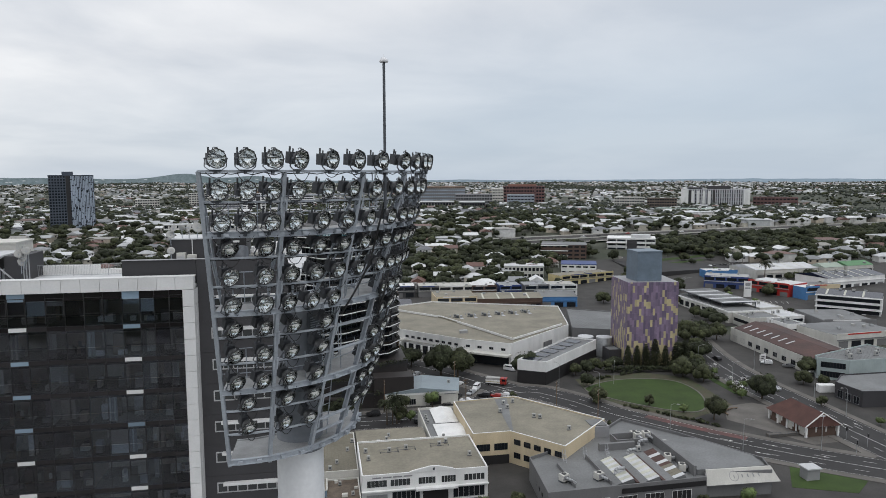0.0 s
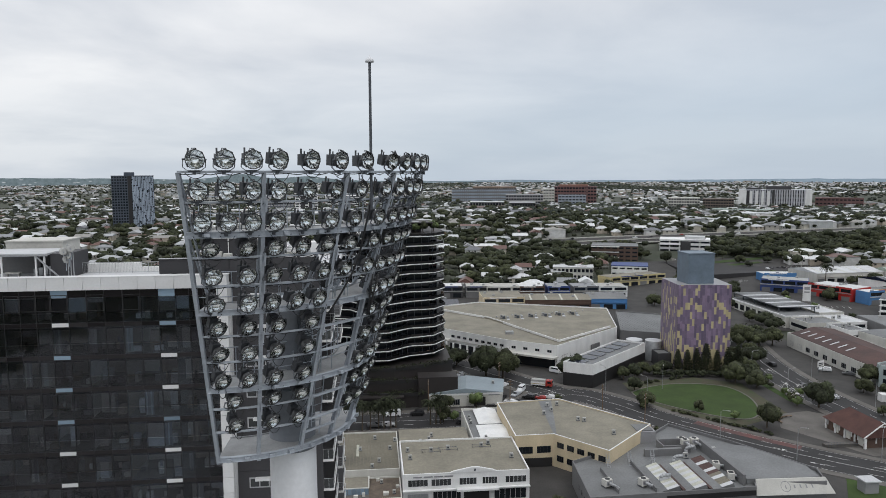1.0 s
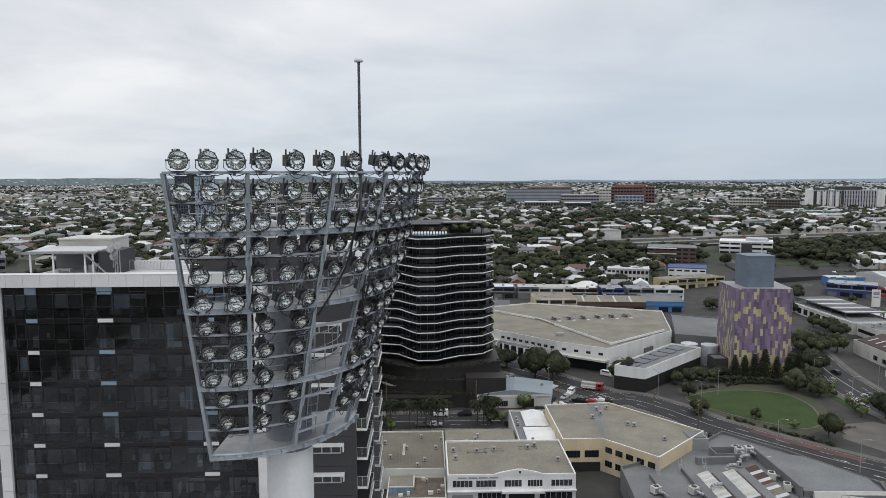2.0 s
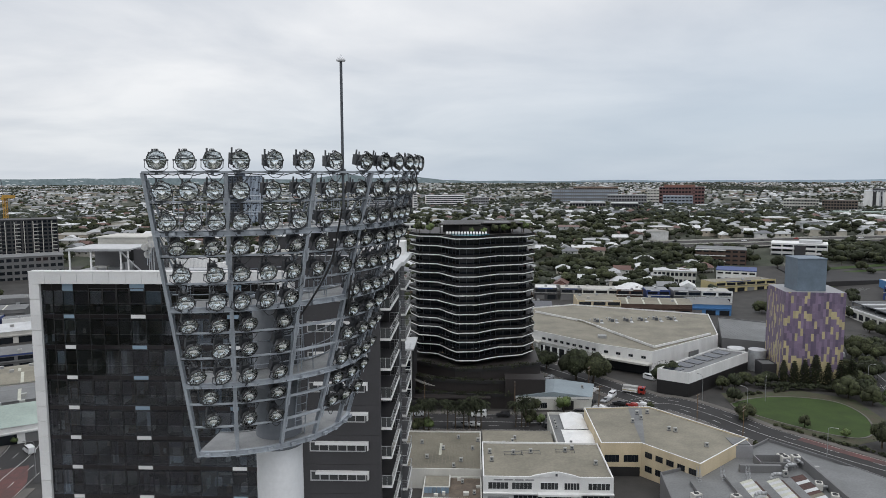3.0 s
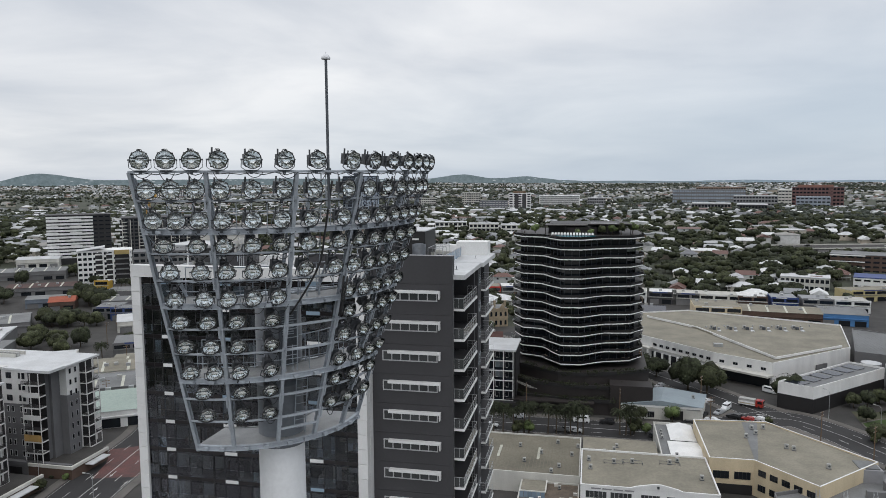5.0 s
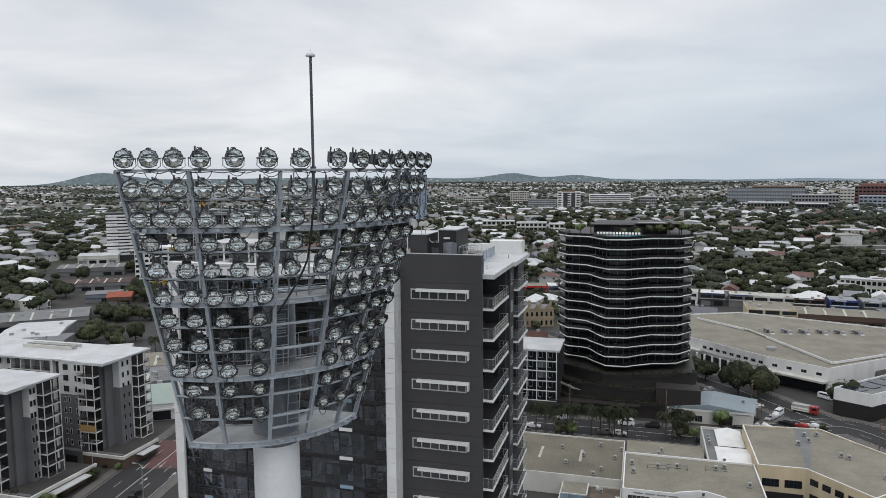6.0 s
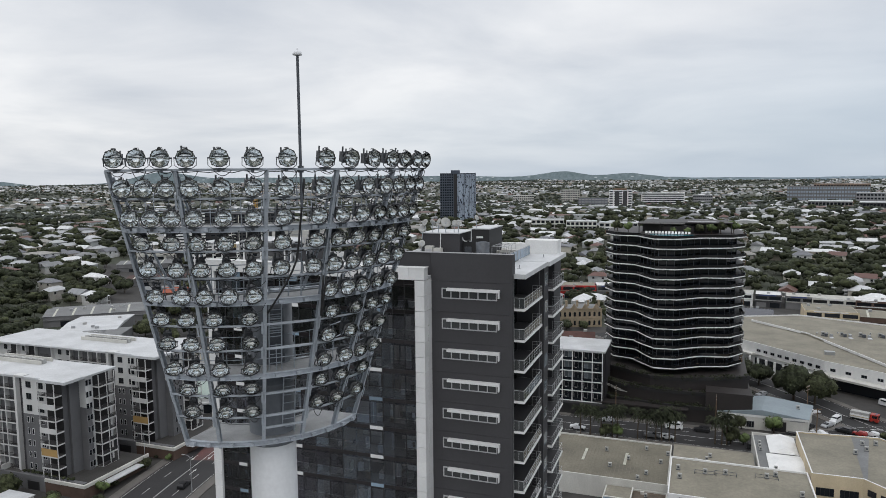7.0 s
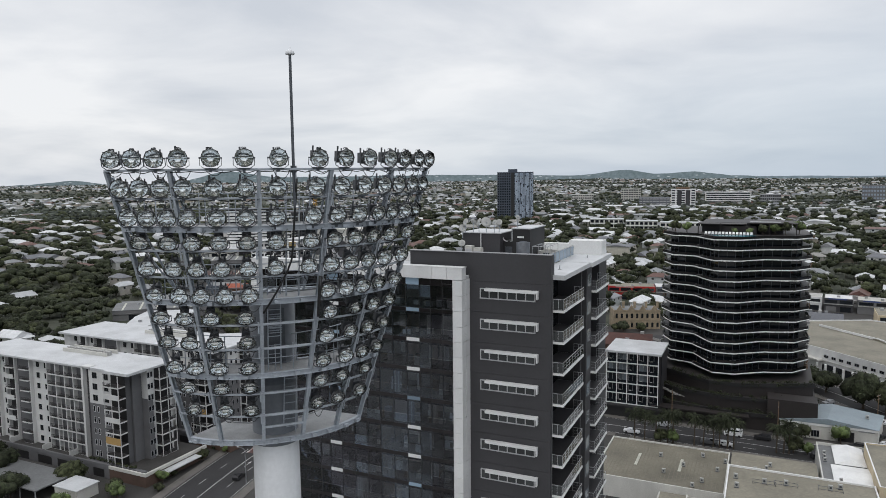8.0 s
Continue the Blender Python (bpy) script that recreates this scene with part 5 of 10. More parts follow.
# rooftop
part("roof_parapet", Geo().prism([(x * 0.97 + 0.15, y + 0.6) for x, y in OUT] + BACK, 57.0, 58.3), BROWN_BLACK, DB, at=D0)
part("roof_plant", Geo().box(-5, 258, 58.3, 20, 276, 61.6), BLACKISH, DB, at=D0)
part("roof_bar", Geo().box(2, 252.5, 58.3, 12, 257.9, 60.8), BROWN_BLACK, DB, at=D0)
part("pergola", Geo().box(-6, 251.5, 61.3, 9, 262, 61.55), BROWN_BLACK, DB, at=D0)
part("pergola", Geo().box(9.5, 251.5, 61.75, 24, 266, 62.05), BROWN_BLACK, DB, at=D0)
part("pergola_roof", Geo().box(10, 252.5, 62.06, 19, 256.5, 62.2), FRAME_GREY, DB, at=D0)
for px_, py_ in ((-5.7, 251.8), (8.6, 251.8), (1.2, 251.8), (15.8, 251.8), (23.6, 252.0)):
    part("pergola_post", Geo().box(px_ - 0.15, py_ - 0.15, 58.3, px_ + 0.15, py_ + 0.15, 61.7), BROWN_BLACK, DB, at=D0)
POOL = glassy("pool_water", (0.02, 0.20, 0.26), 0.05)
part("pool", Geo().prism([(-1.6, 245.4), (1.6, 241.6), (8.5, 242.0), (12.0, 245.6), (8, 246.2), (1.0, 246.0)], 58.3, 58.42), POOL, DB, "turquoise rooftop pool", at=D0)
for i in range(14):
    ln = thing("sun_lounger", pose(-3.0 + 1.05 * i, 247.6 - 0.05 * i, 58.3), "white rooftop sun lounger beside the pool", "sun lounger", "pool loungers")
    part("bed", Geo().box(-0.34, -0.9, 0.28, 0.34, 0.4, 0.36), WHITE, ln)
    part("backrest", Geo().obox((0, 0.75, 0.6), (0.68, 0.85, 0.08), Matrix.Rotation(radians(40), 3, "X")), WHITE, ln)
    for lx in (-0.3, 0.3):
        part("leg", Geo().box(lx - 0.03, -0.8, 0, lx + 0.03, -0.7, 0.28), WHITE, ln)
for x, y, s in ((-13.5, 256, 0.95), (-9.5, 254.5, 1.0), (5.5, 249.6, 0.6), (14, 251, 0.85), (17.5, 252, 0.9), (20.5, 253, 0.95), (24.5, 257, 1.1), (-15, 262, 0.9), (10, 249, 0.6)):
    tree("small", x, y, s, 58.3, "on a roof terrace")
# podium with planted terraces stepping back from the street
TIERS = (([(-19, 282), (-20, 243), (-12, 235.5), (4, 232.6), (18, 232.6), (31, 238), (31, 282)], 0.0, 4.6), ([(-19, 282), (-19.6, 245), (-11, 238), (3, 234.6), (19, 234.8), (30.5, 240), (30.5, 282)], 4.6, 8.6),
         ([(-19, 282), (-19.2, 250), (-10, 244), (0, 236.8), (9, 237), (20, 241), (30, 246), (30, 282)], 8.6, 12.2))
plants, rng = Geo(), random.Random(31)
for poly, z0, z1 in TIERS:
    part("podium_tier", Geo().prism(poly, z0, z1), BROWN_BLACK, DB, "dark bronze podium tier", at=D0)
    front = poly[1:-1]
    part("podium_band", ribbon(Geo(), [(x * 1.01, y - 0.5) for x, y in front], z1 - 0.5, z1 + 0.7, 0.6), BLACKISH, DB, "dark projecting planter band", at=D0)
    for x, y in resample(front, 0.9):
        if rng.random() < 0.65:
            leaf_cloud(plants, (x, y + rng.uniform(-0.5, 1.0), z1 + rng.uniform(0.2, 1.0)), rng.uniform(0.5, 1.5), 70, 0.24, rng)
tagged(part("planting", plants, LEAF_DARK, DB, at=D0), "dark trailing plants on the podium", kind="stuff")
part("podium_screen", Geo().box(17, 232.2, 0, 30.5, 239, 10.4), BROWN_BLACK, DB, "plain dark podium wall", at=D0)
part("street_canopy", Geo().box(-17, 229.6, 4.3, 12, 233.5, 4.7), BROWN_BLACK, DB, at=D0)
for i in range(9):
    part("podium_louvre", Geo().beam((-18.5 + i * 1.0, 238.4 - 0.35 * i, 9.6 - 0.28 * i), (-15.0 + i * 1.0, 236.6 - 0.3 * i, 9.6 - 0.28 * i), 0.12, 0.12), OFFWHITE, DB, at=D0)

# ---- low white-framed block next to it ----
WB = thing("white_framed_flats", (-22, 233, 0), "low flats with white framed balcony grid", "building")
part("wall", Geo().box(-9, -1.2, 0, 8, 14, 20.7), CHARCOAL, WB)
part("roof", Geo().box(-9.4, -3.2, 20.7, 8.3, 14.4, 21.3), WHITE_ROOF, WB)
part("podium", Geo().box(-12, -4.5, 0, 9.2, 14, 3.2).box(-12, -5.4, 3.2, 9.2, 0, 3.9), BLACKISH, WB)
part("side_wall", Geo().box(7.4, -3.1, 3.9, 8.0, 0, 20.7), BLACKISH, WB)
for i in range(6):
    x = -9 + 3.25 * i
    part("frame_post", Geo().box(x, -3.15, 3.9, x + 0.22, -2.9, 20.7), WHITE, WB)
rng = random.Random(19)
for k in range(6):
    z = 3.9 + 3.36 * k
    part("frame_beam", Geo().box(-9, -3.1, z, 7.4, -1.2, z + 0.22), WHITE, WB)
    for i in range(5):
        x = -8.7 + 3.25 * i
        if k < 5:
            part("balustrade", Geo().box(x, -2.95, z + 0.3, x + 2.9, -2.9, z + 1.2), GLASS_DARK, WB)
            window_unit(WB, x + 1.45, -1.26, z + 0.3, 2.6, 2.5, "S", 2, FRAME_PALE, GLASS_DARK if rng.random() < 0.7 else GLASS_PALE)
            if rng.random() < 0.6:
                part("balcony_chair", Geo().box(x + 0.5, -2.4, z + 0.24, x + 1.1, -1.8, z + 0.7).box(x + 0.5, -1.9, z + 0.7, x + 1.1, -1.8, z + 1.1), OFFWHITE, WB)

# ---- white and grey apartment blocks across the street ----
def balcony_unit(parent, x, y, z, w, d, face, slab_mat, guard_mat, solid=False):
    geo, rz = Geo(), {"S": 0, "E": 90, "N": 180, "W": -90}[face]
    b = part("balcony", Geo().box(-w / 2, -d, -0.34, w / 2, 0, 0).box(-w / 2 + 0.05, -d + 0.16, 0.004, w / 2 - 0.05, -0.03, 0.02, 1), [slab_mat, CONCRETE_DARK], parent, at=pose(x, y, z, 0, 0, rz))
    if solid:
        part("guard", Geo().box(-w / 2, -d, 0, w / 2, -d + 0.14, 1.0), slab_mat, b)
    else:
        gg = Geo().box(-w / 2, -d, 0.95, w / 2, -d + 0.05, 1.02).box(-w / 2, -d, 0.05, w / 2, -d + 0.03, 0.1)
        for i in range(int(w / 0.16)):
            gg.box(-w / 2 + 0.16 * i, -d, 0.1, -w / 2 + 0.16 * i + 0.03, -d + 0.03, 0.95)
        tagged(part("guard", gg, guard_mat, b), kind="stuff")
    # black sheet flush with the wall, in place of a balcony's shaded depth
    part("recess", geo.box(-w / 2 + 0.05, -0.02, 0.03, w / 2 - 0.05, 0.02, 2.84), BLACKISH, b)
    return b


APT_GREY = surf("apartment_grey", (0.135, 0.135, 0.14), 0.7, 0.15, 0.2, 5, 0.04)
PEACH = surf("ochre_balcony_panel", (0.42, 0.27, 0.10), 0.6, 0.15, 0.4)


APT_WHITE = surf("apartment_white", (0.60, 0.60, 0.59), 0.7, 0.16, 0.2, 5, 0.04, streak=0.3)


def apartment_block(ox, oy, label, D=20, pe=3.8, pn=22):
    """Origin: the front right corner at the ground. South face along -x, east face along +y."""
    ob = thing("apartment_block", (ox, oy, 0), label, "building", "white and grey apartment blocks")
    F, Z0 = 3.08, 3.2
    M = D - 8
    top = Z0 + 8 * F
    part("upper_wall", Geo().box(-15.5, 0, Z0 + 5 * F, -3.2, D - 1, top).box(-66, 1.5, Z0, -17.2, D - 1, top), APT_WHITE, ob, "white rendered wall")
    part("lower_wall", Geo().box(-15.5, 0, Z0, -3.2, D - 1, Z0 + 5 * F).box(-3.2, 5.4, Z0, 0, M, Z0 + 5.4 * F), APT_GREY, ob, "dark grey rendered wall")
    part("side_wall", Geo().box(-3.2, 5.4, Z0 + 5.4 * F, 0, M, top).box(-3.2, M, Z0, -0.6, D - 1, top), APT_WHITE, ob)
    part("stair_core", Geo().box(-17.2, 0.8, Z0, -15.5, D - 1, top - 0.4), CHARCOAL, ob)
    part("core_edge", Geo().box(-17.8, -0.4, Z0, -17.2, 1.6, top + 0.5).box(-17.8, -0.4, top + 0.3, -14.6, 1.6, top + 0.7), APT_WHITE, ob)
    part("corner_core", Geo().box(-3.2, 2.4, Z0, -2.2, 5.4, top).box(-3.2, 0.1, Z0, -3.0, 2.4, top), APT_GREY, ob)
    roof = part("roof", Geo().box(-66.5, -0.2, top, -3.0, D, top + 0.5).box(-7.8, -1.6, top, 0.9, 4.0, top + 0.7).box(-3.0, 4.0, top, 0.7, D, top + 0.5), WHITE_ROOF, ob, "white flat roof with wide eaves")
    part("roof_screen", Geo().box(-38, 9.5, top + 0.5, -20, 9.9, top + 1.5).box(-38, 13.2, top + 0.5, -20, 13.6, top + 1.5), OFFWHITE, roof)
    for i in range(13):
        part("roof_unit", Geo().box(-37.3 + 1.35 * i, 10.4, top + 0.5, -36.3 + 1.35 * i, 11.6, top + 1.7), AC_CASE, roof)
    part("podium", Geo().box(-66, -3, 0, -6, pn, Z0 - 0.3), APT_GREY, ob, "dark grey street front")
    part("podium_corner", Geo().box(-6, -3.02, 0, pe, pn, Z0 - 0.3), BRICK, ob, "brown brick street corner")
    part("podium_edge", Geo().box(-6, -3.2, Z0 - 0.3, pe + 0.2, -2.7, Z0 + 0.5).box(pe - 0.4, -2.7, Z0 - 0.3, pe + 0.2, pn + 0.2, Z0 + 0.5), OFFWHITE, ob)
    part("podium_parapet", Geo().box(-66, -3.1, Z0 - 0.3, -6, -2.6, Z0 + 0.7), APT_GREY, ob)
    part("terrace", Geo().box(-66, -2.4, Z0 - 0.3, pe - 0.6, pn, Z0), CONCRETE_DARK, ob)
    part("awning", Geo().box(pe, 2, 2.3, pe + 2.4, min(14, pn - 2), 2.55), WHITE_ROOF, ob, "pale street awning")
    for k in range(8):
        z = Z0 + F * k
        fm = FRAME_WHITE if k < 5 else CHARCOAL
        for x, w, c in ((-13.9, 0.75, 1), (-12.4, 0.75, 1), (-9.2, 2.0, 3)) if k < 5 else ((-13.2, 1.7, 2), (-9.2, 2.0, 3)):
            window_unit(ob, x, -0.04, z + 0.8, w, 1.6, "S", c, fm, GLASS_DARK)
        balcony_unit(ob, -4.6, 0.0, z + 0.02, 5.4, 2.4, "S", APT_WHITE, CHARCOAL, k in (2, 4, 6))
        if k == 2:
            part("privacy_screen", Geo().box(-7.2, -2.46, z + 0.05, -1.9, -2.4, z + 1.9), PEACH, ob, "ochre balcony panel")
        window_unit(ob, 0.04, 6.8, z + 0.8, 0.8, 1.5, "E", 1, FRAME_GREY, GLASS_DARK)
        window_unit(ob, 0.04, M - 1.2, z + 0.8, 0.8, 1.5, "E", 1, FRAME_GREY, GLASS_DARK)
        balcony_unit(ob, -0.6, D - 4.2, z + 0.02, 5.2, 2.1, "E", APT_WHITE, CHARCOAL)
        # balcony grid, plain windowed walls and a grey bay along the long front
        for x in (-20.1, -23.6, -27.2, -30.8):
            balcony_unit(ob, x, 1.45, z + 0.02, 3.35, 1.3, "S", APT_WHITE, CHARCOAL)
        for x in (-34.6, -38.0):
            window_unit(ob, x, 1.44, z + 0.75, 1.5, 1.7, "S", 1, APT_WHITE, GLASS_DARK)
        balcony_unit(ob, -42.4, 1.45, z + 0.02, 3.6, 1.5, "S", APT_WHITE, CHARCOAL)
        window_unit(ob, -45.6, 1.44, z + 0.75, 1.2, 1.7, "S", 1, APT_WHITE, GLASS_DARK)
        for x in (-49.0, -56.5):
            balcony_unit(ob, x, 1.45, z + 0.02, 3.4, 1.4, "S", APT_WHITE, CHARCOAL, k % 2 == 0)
        for x in (-52.6, -60.4):
            window_unit(ob, x, 1.44, z + 0.75, 1.6, 1.7, "S", 1, APT_WHITE, GLASS_DARK)
    for xa, xb in ((-22.0, -18.5), (-32.6, -22.2)):
        part("bay_recess", Geo().box(xa, 1.40, Z0 + 0.1, xb, 1.47, top - 0.6), APT_GREY, ob, "grey recessed balcony bay")
    part("grey_bay", Geo().box(-47.0, 1.36, Z0, -40.4, 1.49, top), APT_GREY, ob, "dark grey rendered bay")
    for x in (-18.5, -22.0, -25.4, -29.0, -32.6):
        part("fin", Geo().box(x - 0.13, 0.1, Z0, x + 0.13, 1.5, top), APT_WHITE, ob)
    for x in (-23.7, -27.3):
        part("slender_post", Geo().box(x - 0.07, 0.1, Z0, x + 0.07, 0.26, Z0 + 5 * F), APT_WHITE, ob)
    for x in (-40.4, -47.0, -51.0, -54.6):
        part("fin", Geo().box(x - 0.16, 0.5, Z0, x + 0.16, 1.5, top + 0.3), APT_WHITE, ob)
    for x, y in ((-7.2, -2.32), (-1.98, -2.32), (-4.6, -2.32)):
        part("corner_post", Geo().box(x - 0.09, y - 0.02, Z0, x + 0.09, y + 0.16, top), APT_WHITE, ob)
    for y in (D - 6.75, D - 4.2, D - 1.65):
        part("corner_post", Geo().box(1.34, y - 0.09, Z0, 1.5, y + 0.09, top), APT_WHITE, ob)
    # street front of the podium: black sheets for shaded bays, and a planted edge
    for xa, xb in ((-12, -8), (-26, -19), (-34, -28.5), (-46, -38)):
        part("garage_bay", Geo().box(xa, -3.06, 0.2, xb, -2.98, 2.4), BLACKISH, ob, "black sheet painted as a shaded parking bay")
    part("planter", Geo().box(-15.4, -2.3, Z0, pe - 1.0, -1.3, Z0 + 0.5), APT_GREY, ob)
    for x, h_ in ((-62, 1.5), (-47, 1.6), (-33, 1.6), (-22, 1.5)):
        part("courtyard_wall", Geo().box(x - 0.12, -2.3, Z0, x + 0.12, 1.5, Z0 + h_), APT_WHITE, ob)
    return ob


apartment_block(-133.0, 131.0, "white and dark grey eight storey apartment block", 15, 7.0, 18)
apartment_block(-129.2, 157.5, "white and grey apartment block behind its twin", 18, 7.2, 11)

# street side clutter by the apartments
lowp = thing("carport", (-158, 116, 0), "low carport with pale flat roof", "carport")
part("roof", Geo().box(-16, -5, 2.9, 14, 6, 3.2), GREY_ROOF, lowp)
part("rear_wall", Geo().box(-16, 5.7, 0, 14, 6, 2.9), GREY_RENDER, lowp)
for i in range(6):
    part("post", Geo().box(-15.6 + 5.8 * i, -4.8, 0, -15.4 + 5.8 * i, -4.6, 2.9), GALV, lowp)
site = thing("site_shed", (-138.6, 118, 0), "white flat roofed site shed", "shed")
part("wall", Geo().box(-4, -3, 0, 4, 3, 3), OFFWHITE, site)
part("roof", Geo().box(-4.3, -3.3, 3, 4.3, 3.3, 3.2), WHITE_ROOF, site)
for x, y, k, s in ((-127, 120, "small", 1.2), (-130, 122, "small", 1.0), (-124.5, 132, "small", 0.9), (-146, 122, "broad", 0.8), (-170, 118, "broad", 1.0), (-178, 122, "broad", 0.9), (-152, 110, "broad", 0.9), (-136, 112, "small", 1.0), (-122, 128, "bush", 1.0), (-125.5, 136, "bush", 1.0),
                   (-126, 158, "small", 0.8), (-127, 162, "small", 0.9), (-150, 213, "small", 1.0), (-160, 212, "broad", 0.8), (-130, 196, "small", 0.7)):
    tree(k, x, y, s)
for i in range(12):
    tree("bush", -147.6 + 1.5 * i, 129.3, 0.42, 3.6, "in a podium planter")
for i in range(12):
    tree("bush", -128.2 + 0.2 * math.sin(i), 132 + 3.2 * i, 0.45)

# ---- paving, roads, kerbs and markings ----
def offset_line(pts, off):
    res = []
    for i, p in enumerate(pts):
        a, b = pts[max(0, i - 1)], pts[min(len(pts) - 1, i + 1)]
        d = Vector((b[0] - a[0], b[1] - a[1])).normalized()
        res.append((p[0] + d.y * off, p[1] - d.x * off))
    return res


def curve(pts, n=6):
    """A smooth line through points (Catmull-Rom)."""
    p = [pts[0]] + list(pts) + [pts[-1]]
    res = []
    for i in range(1, len(p) - 2):
        for k in range(n):
            t = k / n
            res.append(tuple(0.5 * (2 * p[i][c] + (p[i + 1][c] - p[i - 1][c]) * t + (2 * p[i - 1][c] - 5 * p[i][c] + 4 * p[i + 1][c] - p[i + 2][c]) * t * t
                                    + (3 * p[i][c] - p[i - 1][c] - 3 * p[i + 1][c] + p[i + 2][c]) * t ** 3) for c in (0, 1)))
    return res + [pts[-1]]


def strip(geo, line, w0, w1, z, mi=0, thick=0.0):
    a, b = offset_line(line, w0), offset_line(line, w1)
    n = len(line)
    vs = [(x, y, z + 0.0004 * i + land(x, y)) for i, (x, y) in enumerate(a)] + [(x, y, z + 0.0004 * i + land(x, y)) for i, (x, y) in enumerate(b)]
    fs = [(n + i, n + i + 1, i + 1, i) for i in range(n - 1)]
    geo.add(vs, fs, mi)
    if thick:
        lo = [(x, y, h - thick) for x, y, h in vs]
        geo.add(vs[:n] + lo[:n], [(i, i + 1, n + i + 1, n + i) for i in range(n - 1)], mi)
        geo.add(vs[n:] + lo[n:], [(i + 1, i, n + i, n + i + 1) for i in range(n - 1)], mi)
    return geo


tagged(part("pavement", Geo().prism([(-60, 100), (240, 100), (260, 330), (150, 345), (20, 345), (-40, 300), (-60, 240)], 0.0, 0.02), CONCRETE_DARK), "stained concrete yards round the low buildings", "pavement", kind="structure")


def paved(poly, up, mat, label, step=14.0):
    """A sheet that follows the land inside a plan polygon."""
    def inside(x, y):
        res, n = False, len(poly)
        for i in range(n):
            (x0, y0), (x1, y1) = poly[i], poly[i - 1]
            if (y0 > y) != (y1 > y) and x < (x1 - x0) * (y - y0) / (y1 - y0) + x0:
                res = not res
        return res
    geo, index = Geo(), {}
    xs, ys = [p[0] for p in poly], [p[1] for p in poly]
    for i in range(int((max(xs) - min(xs)) / step) + 1):
        for j in range(int((max(ys) - min(ys)) / step) + 1):
            x, y = min(xs) + i * step, min(ys) + j * step
            if not inside(x + step / 2, y + step / 2):
                continue
            ids = []
            for a, b in ((0, 0), (1, 0), (1, 1), (0, 1)):
                key = (i + a, j + b)
                if key not in index:
                    index[key] = len(geo.v)
                    px_, py_ = x + a * step, y + b * step
                    geo.v.append((px_, py_, land(px_, py_) + up))
                ids.append(index[key])
            geo.f.append(tuple(ids))
            geo.m.append(0)
    return tagged(part("pavement", geo, mat), label, "pavement", kind="structure")


paved([(20, 346), (150, 346), (262, 300), (420, 330), (450, 470), (330, 545), (215, 560), (190, 470), (20, 480)], 0.35, CONCRETE_DARK, "grey sealed yards between the shops")
paved([(-60, 100), (-60, 240), (-40, 300), (20, 345), (20, 430), (-60, 430), (-140, 300), (-230, 340), (-330, 330), (-330, 240), (-190, 100), (-190, 60), (-60, 60)], 0.015, CONCRETE_DARK, "stained sealed yards and lanes", 10.0)
ROADS = {
    "main": (curve([(-20, 219.5), (10, 219.5), (34, 220), (52, 229), (72, 240), (84, 229), (93, 213), (103, 200), (114, 187), (128, 173), (146, 158), (170, 140), (200, 122)]), 7.4),
    "left": (curve([(-210, 219), (-150, 219), (-100, 219), (-60, 219.5), (-20, 219.5)]), 6.6),
    "branch": (curve([(70, 240), (58, 256), (46, 273), (30, 292), (4, 318), (-30, 352)]), 7.0),
    "north": (curve([(163, 120), (161, 150), (160, 180), (160, 210), (160, 240), (164, 270), (172, 300), (186, 345), (205, 400), (230, 470), (262, 560)]), 8.0),
    "cross": (curve([(160, 166), (190, 172), (230, 190), (275, 215)]), 8.0),
    "apartments": (curve([(-98, 60), (-104, 100), (-112, 140), (-117, 170), (-124, 200), (-150, 240), (-195, 280), (-250, 335), (-320, 400)]), 8.5),
    "apartment_cross": (curve([(-118, 178), (-90, 176), (-60, 178), (-40, 190)]), 7.0),
    "shops": (curve([(30, 395), (80, 392), (130, 380), (186, 345)]), 6.0),
}
for i, (line, half) in enumerate(ROADS.values()):
    z = 0.05 + 0.006 * i
    tagged(part("road", strip(Geo(), line, -half, half, z), ASPHALT), "dark worn asphalt road with painted lanes", "road", kind="structure")
    if list(ROADS)[i] in ("cross", "apartment_cross"):
        continue
    g = strip(strip(Geo(), line, half, half + 2.6, 0.16 + 0.005 * i, thick=0.16), line, -half - 2.6, -half, 0.163 + 0.005 * i, thick=0.16)
    # footpaths give way where roads meet
    keep_v, keep = g.v, []
    for f, m in zip(g.f, g.m):
        c = [sum(keep_v[k][a] for k in f) / len(f) for a in (0, 1)]
        if not any(j != i and min(math.dist(c, p) for p in l2) < h2 + 0.8 for j, (l2, h2) in enumerate(ROADS.values())):
            keep.append((f, m))
    g.f, g.m = [k[0] for k in keep], [k[1] for k in keep]
    tagged(part("footpath", g, CONCRETE), "grey concrete footpath with raised kerb", "pavement", kind="structure")


def along(line):
    """Points every metre with their heading."""
    res = []
    for p, q in zip(line, line[1:]):
        n = max(1, int(math.dist(p, q)))
        d = math.atan2(q[1] - p[1], q[0] - p[0])
        res += [(p[0] + (q[0] - p[0]) * i / n, p[1] + (q[1] - p[1]) * i / n, d) for i in range(n)]
    return res


